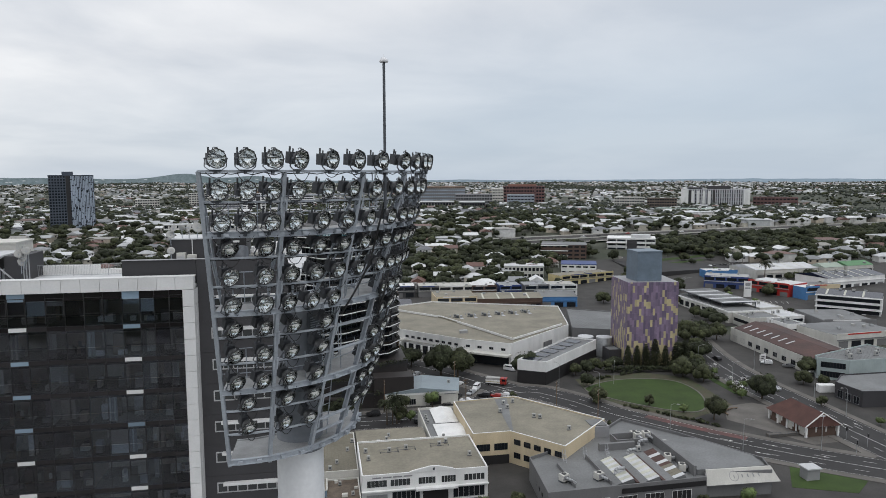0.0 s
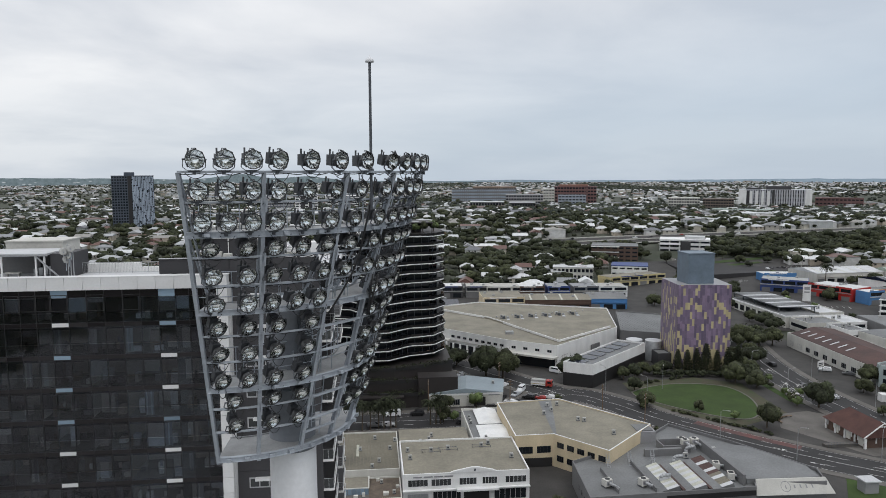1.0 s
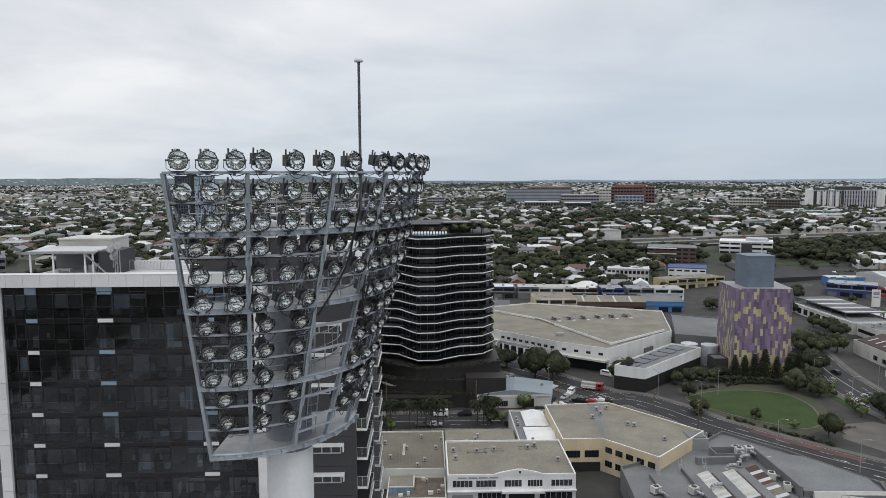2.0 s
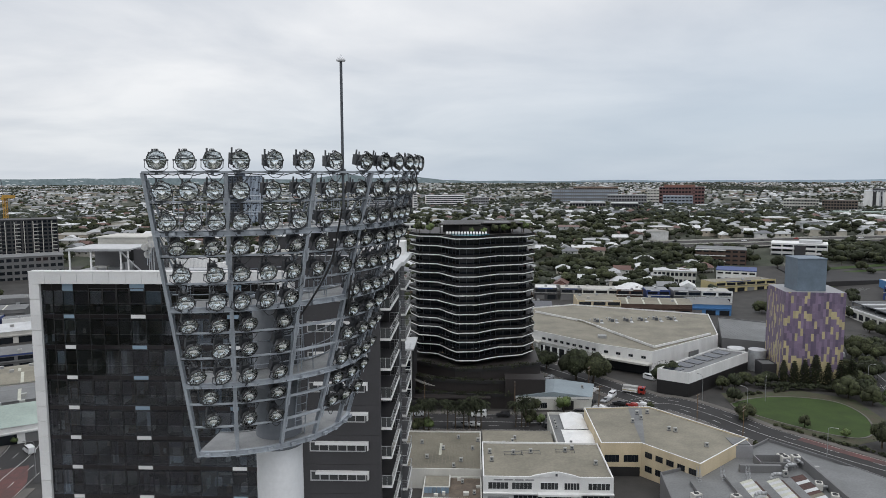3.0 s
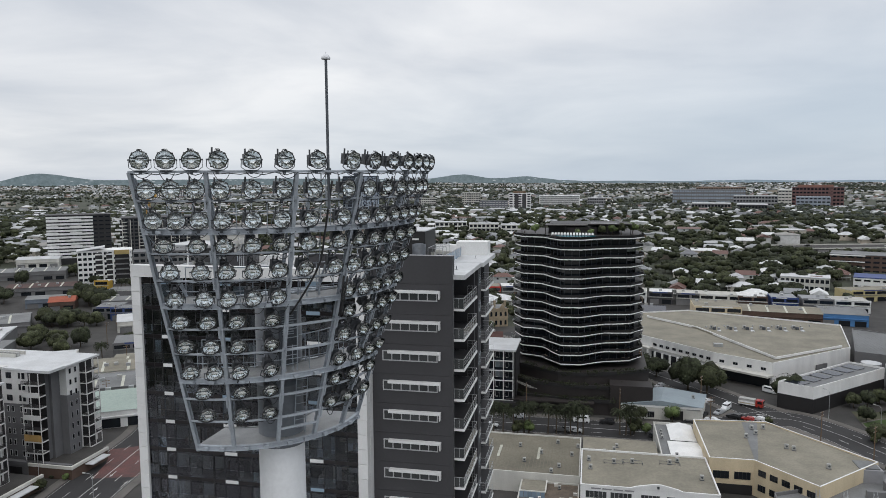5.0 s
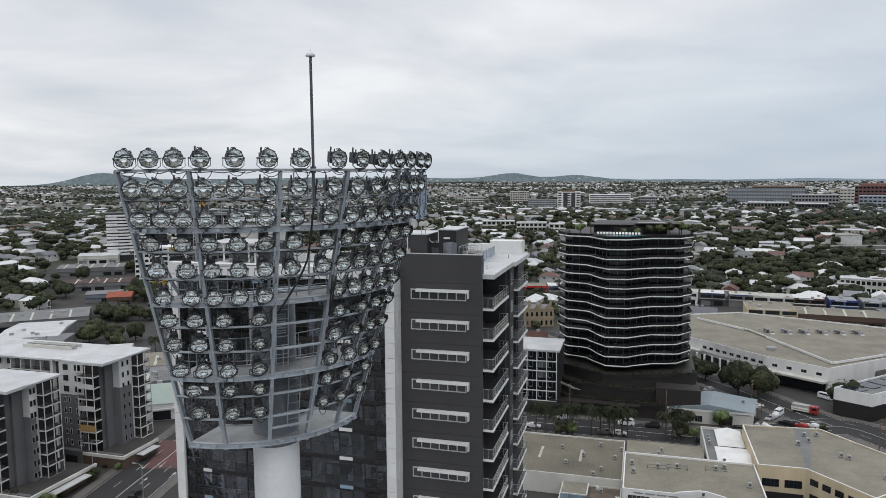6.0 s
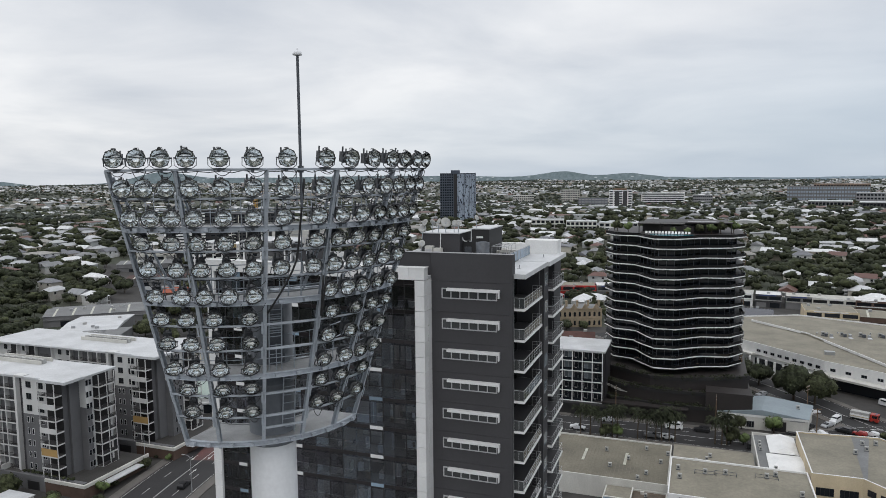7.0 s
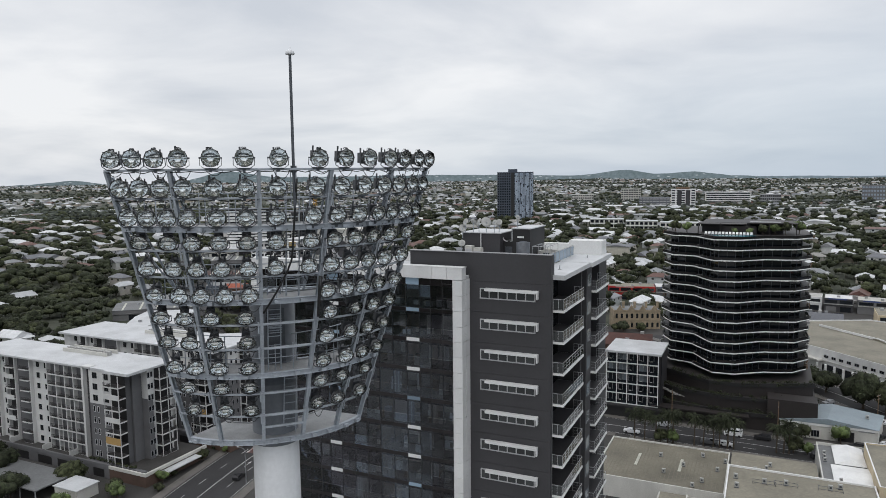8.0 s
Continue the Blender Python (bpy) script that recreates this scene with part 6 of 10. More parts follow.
for name, offs in (("main", (0.0, 3.6, -3.6)), ("north", (0.0, 3.8, -3.8)), ("apartments", (0.0, 4.0, -4.0)), ("branch", (0.0,)), ("left", (0.0,))):
    line, half = ROADS[name]
    g = Geo()
    for off in offs:
        pts = along(offset_line(line, off))
        if off == 0.0:
            l2 = [(x, y) for x, y, _ in pts]
            strip(g, l2[::3], -0.10, 0.10, 0.115)
        else:
            for i in range(0, len(pts) - 4, 9):
                seg = [(x, y) for x, y, _ in pts[i:i + 4]]
                strip(g, seg, -0.08, 0.08, 0.115)
    for off in (half - 0.5, -half + 0.5):
        l2 = offset_line(line, off)
        strip(g, l2, -0.06, 0.06, 0.115)
    tagged(part("lane_marking", g, PAINT_LINE), "worn white lane lines on the asphalt", "road marking", kind="structure")


def arrow(x, y, deg):
    t = turn_z(deg)
    geo = Geo()
    vs = [(-0.1, -2, 0), (0.1, -2, 0), (0.1, 0.6, 0), (0.45, 0.6, 0), (0, 2.0, 0), (-0.45, 0.6, 0), (-0.1, 0.6, 0)]
    geo.add([tuple(t @ Vector(p) + Vector((x, y, 0.12))) for p in vs], [tuple(range(7))])
    tagged(part("lane_arrow", geo, PAINT_LINE), "white painted lane arrow", "road marking", "lane arrows", "structure")


for x, y, d in ((118, 184, 225), (112.5, 181, 45), (122, 173, 45), (128, 178, 225), (137, 168, 230), (156, 205, 180), (158.5, 200, 180), (163, 200, 0), (165.5, 188, 0), (157, 190, 180), (162, 188, 0), (-112, 150, 10), (-107, 155, 10), (-118, 158, 190), (-114, 160, 190),
                (60, 231, 290), (66, 243, 110)):
    arrow(x, y, d)
tagged(part("bus_lane", strip(Geo(), [p for p in ROADS["main"][0] if p[0] > 98 and p[0] < 122], -7.2, -4.0, 0.108), RED_LANE), "worn red painted bus lane", "road marking", kind="structure")
tagged(part("bus_lane", strip(Geo(), [(-121, 178), (-115, 168), (-112, 158)], -6, 6, 0.108), RED_LANE), "worn red painted crossing", "road marking", kind="structure")
# oval lawn with a concrete edge
oval = [(95.2, 240.2), (102.5, 245.1), (113.0, 248.2), (125.0, 247.0), (133.1, 241.4), (134.2, 228.3), (129.0, 214.2), (122.2, 208.6), (114.8, 211.5), (105.2, 220.4), (98.7, 229.0), (95.2, 235.0)]
oval = curve(oval + [oval[0]], 5)
g = Geo()
g.prism(oval[:-1], 0.0, 0.14)
tagged(part("lawn", g, LAWN), "mown green oval lawn", "lawn", kind="structure")
tagged(part("lawn_edge", strip(Geo(), oval, -0.28, 0.28, 0.2, thick=0.2), CONCRETE), "pale concrete lawn edging", "kerb", kind="structure")
tagged(part("garden_bed", Geo().prism([(94, 226), (104, 212), (116, 202), (122, 205), (138, 212), (140, 246), (126, 256), (96, 252)], 0.02, 0.06), surf("mulch", (0.07, 0.055, 0.04), 0.95, 0.4, 0.3, 4, 0.2, stain=(0.05, 0.07, 0.03))), "dark mulch garden round the lawn", "garden bed", kind="structure")
tagged(part("plaza", Geo().prism([(128, 200), (136, 186), (141, 176), (153, 177), (154, 205), (146, 214), (134, 212)], 0.02, 0.07), CONCRETE), "grey paved plaza by the old station", "pavement", kind="structure")
tagged(part("grass_verge", Geo().prism([(116, 152), (130, 146), (138, 152), (124, 164)], 0.02, 0.08), LAWN), "small green corner verge", "lawn", kind="structure")
tagged(part("grass_verge", Geo().prism([(146, 224), (150, 219), (150.5, 246), (147, 250)], 0.02, 0.08), LAWN), "small green roadside verge", "lawn", kind="structure")


def street_lamp(x, y, deg, h=9.0):
    ob = thing("street_lamp", pose(x, y, land(x, y), 0, 0, deg), "grey steel street lamp with a curved arm", "street lamp", "street lamps")
    part("pole", Geo().tube((0, 0, 0), (0, 0, h), 0.10, 0.06), GALV, ob)
    part("arm", Geo().path([(0, 0, h), (0.7, 0, h + 0.5), (2.0, 0, h + 0.6)], 0.045), GALV, ob)
    part("head", Geo().box(1.8, -0.14, h + 0.5, 2.6, 0.14, h + 0.66), AC_CASE, ob)


def power_pole(x, y, deg, h=11.0):
    ob = thing("power_pole", pose(x, y, land(x, y), 0, 0, deg), "weathered timber power pole with crossarms", "power pole", "power poles")
    part("pole", Geo().tube((0, 0, 0), (0, 0, h), 0.16, 0.11), TIMBER, ob)
    for z in (h - 0.5, h - 1.6):
        part("crossarm", Geo().box(-1.2, -0.06, z, 1.2, 0.06, z + 0.12), TIMBER, ob)
        for xx in (-1.0, -0.4, 0.4, 1.0):
            part("insulator", Geo().tube((xx, 0, z + 0.12), (xx, 0, z + 0.3), 0.05, n=6), AC_CASE, ob)


def traffic_light(x, y, deg):
    ob = thing("traffic_light", pose(x, y, 0.1, 0, 0, deg), "yellow-based traffic light with black lantern", "traffic light", "traffic lights")
    part("pole", Geo().tube((0, 0, 0), (0, 0, 3.8), 0.07), GALV, ob)
    part("lantern", Geo().box(-0.2, -0.25, 2.7, 0.2, 0.05, 3.8), BLACKISH, ob)


for x, y, d in ((96, 228, 130), (104, 192, 320), (118, 176, 320), (150, 232, 0), (171, 250, 180), (151, 258, 0), (171, 215, 180), (168, 196, 180), (140, 172, 40), (-104, 140, 180), (-128, 150, 0), (-110, 175, 200), (86, 242, 120), (108, 243, 250)):
    street_lamp(x, y, d)
for x, y, d in ((47, 224, 20), (47.5, 247, 60), (20, 228, 90), (-10, 228, 90), (86, 205, 50), (76, 216, 50), (-150, 205, 40), (-175, 250, 40), (-215, 290, 40), (-240, 330, 40)):
    power_pole(x, y, d)
for x, y, d in ((153, 178, 0), (155, 172, 90), (169, 176, 180), (148, 168, 45), (166, 160, 200)):
    traffic_light(x, y, d)

# ---- unseen pale ground sheet, added to bounce light onto lamps and glass ----
BOUNCE_SHEET = surf("pale_concrete_apron", (0.36, 0.355, 0.34), 0.85, 0.3, 0.05, 2.0, 0.1)
tagged(part("pavement", Geo().prism([(-150, -240), (170, -240), (170, 56), (-52, 56), (-150, 50)], 0.0, 0.03), BOUNCE_SHEET), "unseen pale ground sheet added to bounce light onto the tower", "pavement", kind="structure")

# ---- low commercial buildings ----
TAN_DARK = surf("weathered_tan_sheet", (0.175, 0.16, 0.122), 0.75, 0.35, 0.11, 1.6, 0.05, streak=0.4)
# rib shade put into the colour: a darker copy of the tan sheet
ROOF_SEAM = surf("shaded_roof_rib", (0.17, 0.155, 0.115), 0.75, 0.3, 0.2, 2)
def roof_unit(x, y, z, s=1.0, kind="box"):
    u = thing("air_conditioner", pose(x, y, z, 0, 0, 0), "pale rooftop air conditioner unit", "air conditioner", "rooftop units")
    part("case", Geo().box(-0.45 * s, -0.3 * s, 0.15, 0.45 * s, 0.3 * s, 1.2 * s), AC_CASE, u)
    part("fan_grille", Geo().lathe([(0.0, 0.0), (0.26 * s, 0.0), (0.26 * s, 0.04)], (0, -0.3 * s - 0.01, 0.7 * s), 12, turn=Matrix.Rotation(radians(90), 3, "X")), STEEL_DARK, u)
    part("stand", Geo().box(-0.5 * s, -0.35 * s, 0, 0.5 * s, 0.35 * s, 0.15), STEEL_DARK, u)
    if kind == "rack":
        part("pipe_rack", Geo().tube((-2.4, -0.9, 0.35), (2.4, -0.9, 0.35), 0.05).tube((-2.4, 0.9, 0.35), (2.4, 0.9, 0.35), 0.05).tube((-2.4, -0.9, 0), (-2.4, -0.9, 0.6), 0.05).tube((2.4, -0.9, 0), (2.4, -0.9, 0.6), 0.05)
             .tube((-2.4, -0.9, 0.35), (-2.4, 0.9, 0.35), 0.05).tube((2.4, -0.9, 0.35), (2.4, 0.9, 0.35), 0.05), STEEL_DARK, u)


def vent(x, y, z):
    v = thing("roof_vent", (x, y, z), "grey rotating roof vent", "roof vent", "roof vents")
    part("neck", Geo().tube((0, 0, 0), (0, 0, 0.4), 0.18), GALV, v)
    part("hood", Geo().lathe([(0.2, 0.4), (0.34, 0.55), (0.34, 0.75), (0.15, 0.92), (0, 0.95)], n=12), GALV, v, smooth=True)


def flat_building(name, label, poly, h, wall, roof, parapet=0.5, wall2=None, split=0.0, seams=0.0, thick=0.3, cap=None):
    """Walls with thickness round a plan polygon (anticlockwise), and a roof sheet inside the parapet."""
    cx_ = sum(p[0] for p in poly) / len(poly)
    cy_ = sum(p[1] for p in poly) / len(poly)
    ob = thing(name, (cx_, cy_, 0), label, "building")
    off = Matrix.Translation((-cx_, -cy_, 0))
    n = len(poly)
    inner = []
    for i, p in enumerate(poly):
        a, b = Vector(poly[i - 1]), Vector(poly[(i + 1) % n])
        p = Vector(p)
        d0, d1 = (p - a).normalized(), (b - p).normalized()
        n0, n1 = Vector((-d0.y, d0.x)), Vector((-d1.y, d1.x))
        m = (n0 + n1)
        m = m / max(0.3, m.length_squared / 2)
        inner.append(tuple(p + m * thick))
    for i in range(n):
        j = (i + 1) % n
        q = [poly[i], poly[j], inner[j], inner[i]]
        if split:
            part("lower_wall", Geo().prism(q, 0, split), wall2, ob, at=off)
            part("wall", Geo().prism(q, split, h), wall, ob, at=off)
        else:
            part("wall", Geo().prism(q, 0, h), wall, ob, at=off)
        part("coping", Geo().prism([poly[i], poly[j], inner[j], inner[i]], h + 0.004, h + 0.07, bottom=True), cap or wall, ob, at=off)
    rf = part("roof", Geo().prism(inner, h - parapet - 0.2, h - parapet), roof, ob, at=off)
    if seams:
        g_ = Geo()
        xs = [p[0] for p in inner]
        x = min(xs) + seams
        while x < max(xs):
            ys = []
            for i in range(n):
                a, b = inner[i], inner[(i + 1) % n]
                if (a[0] - x) * (b[0] - x) < 0:
                    ys.append(a[1] + (b[1] - a[1]) * (x - a[0]) / (b[0] - a[0]))
            ys.sort()
            for y0, y1 in zip(ys[::2], ys[1::2]):
                g_.box(x - 0.05, y0, h - parapet, x + 0.05, y1, h - parapet + 0.05)
            x += seams
        tagged(part("roof_seam", g_, ROOF_SEAM if roof in (TAN_ROOF, TAN_DARK) else roof, rf), kind="stuff")
    return ob, off


def rect(x0, y0, x1, y1):
    return [(x0, y0), (x1, y0), (x1, y1), (x0, y1)]


def windows_along(ob, off, p, q, z, w, h, n, cols=2, fr=None, gl=None, inset=0.0):
    """n windows on a wall from p to q (outside to the right of the way p to q)."""
    p, q = Vector(p), Vector(q)
    d = (q - p).normalized()
    deg = math.degrees(math.atan2(d.y, d.x))
    for i in range(n):
        c = p + (q - p) * ((i + 0.5) / n) + Vector((d.y, -d.x)) * 0.03
        wn_ = window_unit(ob, 0, 0, 0, w, h, "S", cols, fr, gl)
        wn_.matrix_basis = off @ pose(c.x, c.y, z, 0, 0, deg)


# white two-storey office
ob, off = flat_building("office_building", "white two storey office with flat tan roof", rect(8.5, 161, 39.3, 183), 7.6, WHITE, TAN_ROOF, 0.35)
part("pediment", Geo().add([(19.5, 160.9, 7.6), (31.5, 160.9, 7.6), (30.2, 160.9, 8.1), (26.6, 160.9, 8.9), (25.0, 160.9, 8.9), (20.8, 160.9, 8.1), (19.5, 161.3, 7.6), (31.5, 161.3, 7.6), (30.2, 161.3, 8.1), (26.6, 161.3, 8.9), (25.0, 161.3, 8.9), (20.8, 161.3, 8.1)],
                           [(0, 1, 2, 3, 4, 5), (11, 10, 9, 8, 7, 6), (1, 7, 8, 2), (2, 8, 9, 3), (3, 9, 10, 4), (4, 10, 11, 5), (5, 11, 6, 0)]), WHITE, ob, at=off)
part("number_plate", Geo().box(25.6, 160.84, 7.9, 26.1, 160.9, 8.5), STEEL_DARK, ob, "dark plain bar", at=off)
for i in range(4):
    part("sign_bar", Geo().box(11.0 + 2.5 * i, 160.9, 6.75, 13.1 + 2.5 * i, 160.97, 7.05), FRAME_GREY, ob, "grey plain lettering bar", at=off)
for x0, x1 in ((9.6, 14.6), (15.2, 20.2), (22.0, 26.4), (27.6, 31.4), (33.2, 38.6)):
    windows_along(ob, off, (x0, 161), (x1, 161), 4.55, x1 - x0 - 0.2, 1.75, 1, 5, FRAME_WHITE, GLASS_SMOKE)
for x0, x1 in ((15.6, 22.6), (30.5, 38.6)):
    windows_along(ob, off, (x0, 161), (x1, 161), 0.5, x1 - x0 - 0.2, 2.7, 1, 6, FRAME_PALE, GLASS_DARK)
part("garage_door", Geo().box(9.6, 160.93, 0.1, 14.6, 161.0, 2.7), GALV, ob, at=off)
part("entrance", Geo().box(23.2, 160.93, 0.1, 29.4, 161.0, 3.2), BLACKISH, ob, at=off)
part("balcony", Geo().box(21.4, 159.6, 3.4, 31.6, 161, 3.9), WHITE, ob, at=off)
part("canopy", Geo().box(8.4, 160.3, 3.55, 21.3, 161, 3.8).box(31.7, 160.3, 3.55, 39.4, 161, 3.8), WHITE, ob, at=off)
for x, y, k in ((10.4, 176, "box"), (10.8, 171, "box"), (16.5, 175.5, "rack"), (21, 176.5, "rack"), (30, 177.5, "rack"), (32, 179, "box"), (36.5, 169.5, "box")):
    roof_unit(x, y, 7.25, 1.0, k)
# tan roof behind
ob, off = flat_building("tan_roof_building", "low building with long tan metal roof", rect(-22, 170.5, 8.3, 197), 5.2, OFFWHITE, TAN_DARK, 0.3, seams=0.9)
for x in (-13.5, -3.0):
    part("skylight", Geo().box(x, 180, 4.96, x + 0.7, 188, 5.02), SKYLIGHT, ob, "pale translucent roof strip", at=off)
part("upper_roof", Geo().box(8.8, 183.4, 0, 28.3, 197.4, 5.4), TAN_ROOF, ob, at=off)
for x, y in ((3, 176), (1.2, 172.5), (6, 184), (7.5, 190), (14.5, 186.5), (17, 188.5), (17.8, 191), (-6, 178), (-2, 184), (-8, 188), (2, 192)):
    roof_unit(x, y, 4.9 if x < 8.6 else 5.4, 0.9)
OLD_DECK = surf("grey_brown_decking", (0.135, 0.105, 0.08), 0.85, 0.45, 0.5, 6, 0.1)
ob, off = flat_building("rear_annex", "low annex with weathered timber deck roof", rect(-6, 158, 8.2, 170.2), 3.4, OFFWHITE, OLD_DECK, 0.3)
for i in range(12):
    part("deck_board", Geo().box(0.8 + 0.6 * i, 158.5, 3.1, 1.32 + 0.6 * i, 169.6, 3.16), OLD_DECK, ob, at=off)
part("flat_roof", Geo().box(-5.6, 163.2, 3.12, 0.3, 169.8, 3.75), TAN_ROOF, ob, "flat tan roof with pale edge", at=off)
part("roof_edge", Geo().box(-5.7, 163.0, 3.75, 0.4, 163.3, 4.0).box(0.2, 163.3, 3.75, 0.5, 169.8, 4.0), OFFWHITE, ob, at=off)
for i in range(6):
    part("glass_fence", Geo().box(-5.6 + 1.0 * i, 161.2, 3.1, -4.68 + 1.0 * i, 161.26, 4.6), GLASS_BLUE, ob, at=off)
part("terrace", Geo().box(-5.6, 158.4, 3.1, 0.4, 161.1, 3.2), CONCRETE, ob, at=off)
for x, y, w_, h_ in ((2.2, 168.2, 0.8, 0.7), (6.9, 164.2, 0.9, 0.5), (3.8, 160.2, 1.3, 0.7), (-3.2, 159.4, 1.0, 0.6), (-1.2, 160.0, 0.7, 0.9)):
    part("deck_box", Geo().box(x, y, 3.16, x + w_, y + w_ * 0.7, 3.16 + h_), OFFWHITE, ob, at=off)
roof_unit(3.5, 167, 3.2, 0.8)
roof_unit(6.4, 161, 3.2, 0.8)
# white tent-like roof
ob, off = flat_building("white_roof_building", "small building with bright white folded roof", rect(29.0, 186.0, 43.4, 212), 6.0, OFFWHITE, GREY_ROOF, 0.6)
g = Geo()
g.add([(31.5, 187, 5.6), (42.6, 187, 5.6), (42.6, 198, 5.7), (31.5, 198, 5.7), (34, 192, 6.6), (40, 192, 6.5)], [(0, 1, 5, 4), (1, 2, 5), (2, 3, 4, 5), (3, 0, 4)])
g.add([(32.5, 198.5, 5.7), (39.5, 198.5, 5.7), (39.5, 211, 5.9), (32.5, 211, 5.9), (36, 199.5, 6.9), (36, 210, 7.0)], [(0, 1, 4), (1, 2, 5, 4), (2, 3, 5), (3, 0, 4, 5)])
part("fabric_roof", g, WHITE, ob, "white membrane roof", at=off)
for x, y in ((30.4, 200), (30.4, 202.5), (30.5, 205), (41, 190), (33, 188)):
    roof_unit(x, y, 5.4, 0.8)
# cream L-shaped building
ob, off = flat_building("cream_building", "cream two storey building with tan roof", [(39.6, 179.5), (50.2, 179.7), (61.2, 166.6), (79.3, 184.2), (59.5, 209.4), (39.6, 207.6)], 9.0, CREAM, TAN_ROOF, 0.3, wall2=CREAM, cap=WHITE)
windows_along(ob, off, (40, 179.5), (50, 179.7), 3.9, 3.8, 1.9, 2, 4, BLACKISH)
windows_along(ob, off, (50.6, 179.2), (60.9, 167.0), 5.6, 2.1, 1.5, 5, 3, BLACKISH)
windows_along(ob, off, (50.6, 179.2), (60.9, 167.0), 1.8, 2.1, 1.6, 5, 3, BLACKISH)
# thin black sheet on the wall, where an undercroft would lie in shade
part("undercroft", Geo().box(40.2, 179.42, 0.1, 49.8, 179.5, 2.6), BLACKISH, ob, at=off)
part("valley_sheet", Geo().add([(50.4, 180.5, 8.76), (52.8, 208.6, 8.76), (57.0, 208.9, 8.76), (51.2, 180.4, 8.76)], [(3, 2, 1, 0)]), GREY_ROOF, ob, at=off)
for x, y in ((54.5, 199), (54.3, 203), (57.5, 204), (61.5, 189), (66.5, 178.5), (51.5, 196), (60, 190)):
    roof_unit(x, y, 8.7, 1.0)
# grey saw-tooth building with a pale sign fascia
ob, off = flat_building("grey_workshop", "grey workshop with sawtooth skylights and roof plant", [(50.2, 147.5), (90.5, 148.8), (91.5, 151), (108.5, 149.6), (111, 157), (98.5, 177.5), (87.5, 191.5), (73, 178.6), (52, 168)], 6.2, GREY_RENDER, GREY_ROOF, 0.7)
for i, (x0, y1_) in enumerate(((67.2, 163.4), (73.8, 164.2), (80.4, 166.4))):
    w_ = 5.4
    part("sawtooth", Geo().add([(x0, 149.6, 5.5), (x0 + w_, 149.6, 5.5), (x0 + w_ - 0.5, 149.6, 6.9), (x0, y1_, 5.5), (x0 + w_, y1_, 5.5), (x0 + w_ - 0.5, y1_, 6.9)], [(0, 1, 2), (5, 4, 3), (1, 4, 5, 2)]), GREY_ROOF, ob, at=off)
    n_ = 12
    for k in range(n_):
        ya, yb = 149.7 + (y1_ - 149.8) * k / n_, 149.7 + (y1_ - 149.8) * (k + 0.96) / n_
        a_, b_ = Vector((x0 + 2.1, 0, 6.09)), Vector((x0 + w_ - 0.5, 0, 6.95))
        g = Geo().add([(a_.x, ya, a_.z), (b_.x, ya, b_.z), (b_.x, yb, b_.z), (a_.x, yb, a_.z), (a_.x, ya, a_.z - 0.1), (b_.x, ya, b_.z - 0.1), (b_.x, yb, b_.z - 0.1), (a_.x, yb, a_.z - 0.1)],
                      [(0, 1, 2, 3), (7, 6, 5, 4), (0, 4, 5, 1), (1, 5, 6, 2), (2, 6, 7, 3), (3, 7, 4, 0)])
        part("skylight_sheet", g, (SKYLIGHT if k % 2 else WHITE_ROOF) if i != 2 else ((TAN_DARK if k < 5 else RUST_ROOF) if k % 3 else WHITE_ROOF), ob, at=off)
for i, (x0, y1_) in enumerate(((67.2, 163.4), (73.8, 164.2), (80.4, 166.4))):
    part("solid_sheet", Geo().add([(x0, 149.6, 5.54), (x0 + 2.1, 149.6, 6.12), (x0 + 2.1, y1_, 6.12), (x0, y1_, 5.54), (x0, 149.6, 5.5), (x0 + 2.1, 149.6, 6.06), (x0 + 2.1, y1_, 6.06), (x0, y1_, 5.5)], [(0, 1, 2, 3), (7, 6, 5, 4), (0, 4, 5, 1), (1, 5, 6, 2), (2, 6, 7, 3), (3, 7, 4, 0)]), GREY_ROOF, ob, at=off)
part("gutter_walk", Geo().box(72.9, 149.6, 5.5, 73.6, 164, 6.0), RUST_ROOF, ob, at=off)
# ridge walls, roof ladders and a glazed plant box
for x in (66.6, 57.6):
    part("ridge_wall", Geo().box(x, 150.2, 5.5, x + 0.35, 166.5 if x > 60 else 163, 6.5), GREY_RENDER, ob, at=off)
for x, y in ((60.5, 164.5), (66.4, 165.2), (72.6, 165.6)):
    g = Geo()
    for sx in (-0.35, 0.35):
        g.tube((x + sx, y, 5.5), (x + sx, y + 1.6, 7.6), 0.05, n=5).tube((x + sx, y, 6.5), (x + sx, y + 1.6, 8.6), 0.04, n=5).tube((x + sx, y + 1.6, 5.5), (x + sx, y + 1.6, 8.6), 0.05, n=5)
    for k in range(5):
        g.tube((x - 0.35, y + 0.32 * k, 5.5 + 0.42 * k), (x + 0.35, y + 0.32 * k, 5.5 + 0.42 * k), 0.04, n=5)
    part("roof_ladder", g, GALV, ob, at=off)
part("roof_well", Geo().box(77.6, 171.6, 5.5, 85.2, 171.9, 7.6).box(77.6, 176.2, 5.5, 85.2, 176.5, 7.6).box(77.6, 171.9, 5.5, 77.9, 176.2, 7.6), GREY_RENDER, ob, at=off)
part("gutter_walk", Geo().box(79.5, 149.6, 5.5, 80.2, 165, 6.0), RUST_ROOF, ob, at=off)
part("front_band", Geo().prism([(68.5, 147.9), (90.3, 148.6), (90.3, 148.9), (68.5, 148.2)], 4.2, 5.4), BLACKISH, ob, at=off)
part("side_roof", Geo().prism([(89.6, 151.6), (107.4, 151.0), (108.2, 157.4), (100, 171), (89.0, 176)], 5.5, 6.9), GREY_ROOF, ob, "grey membrane roof", at=off)
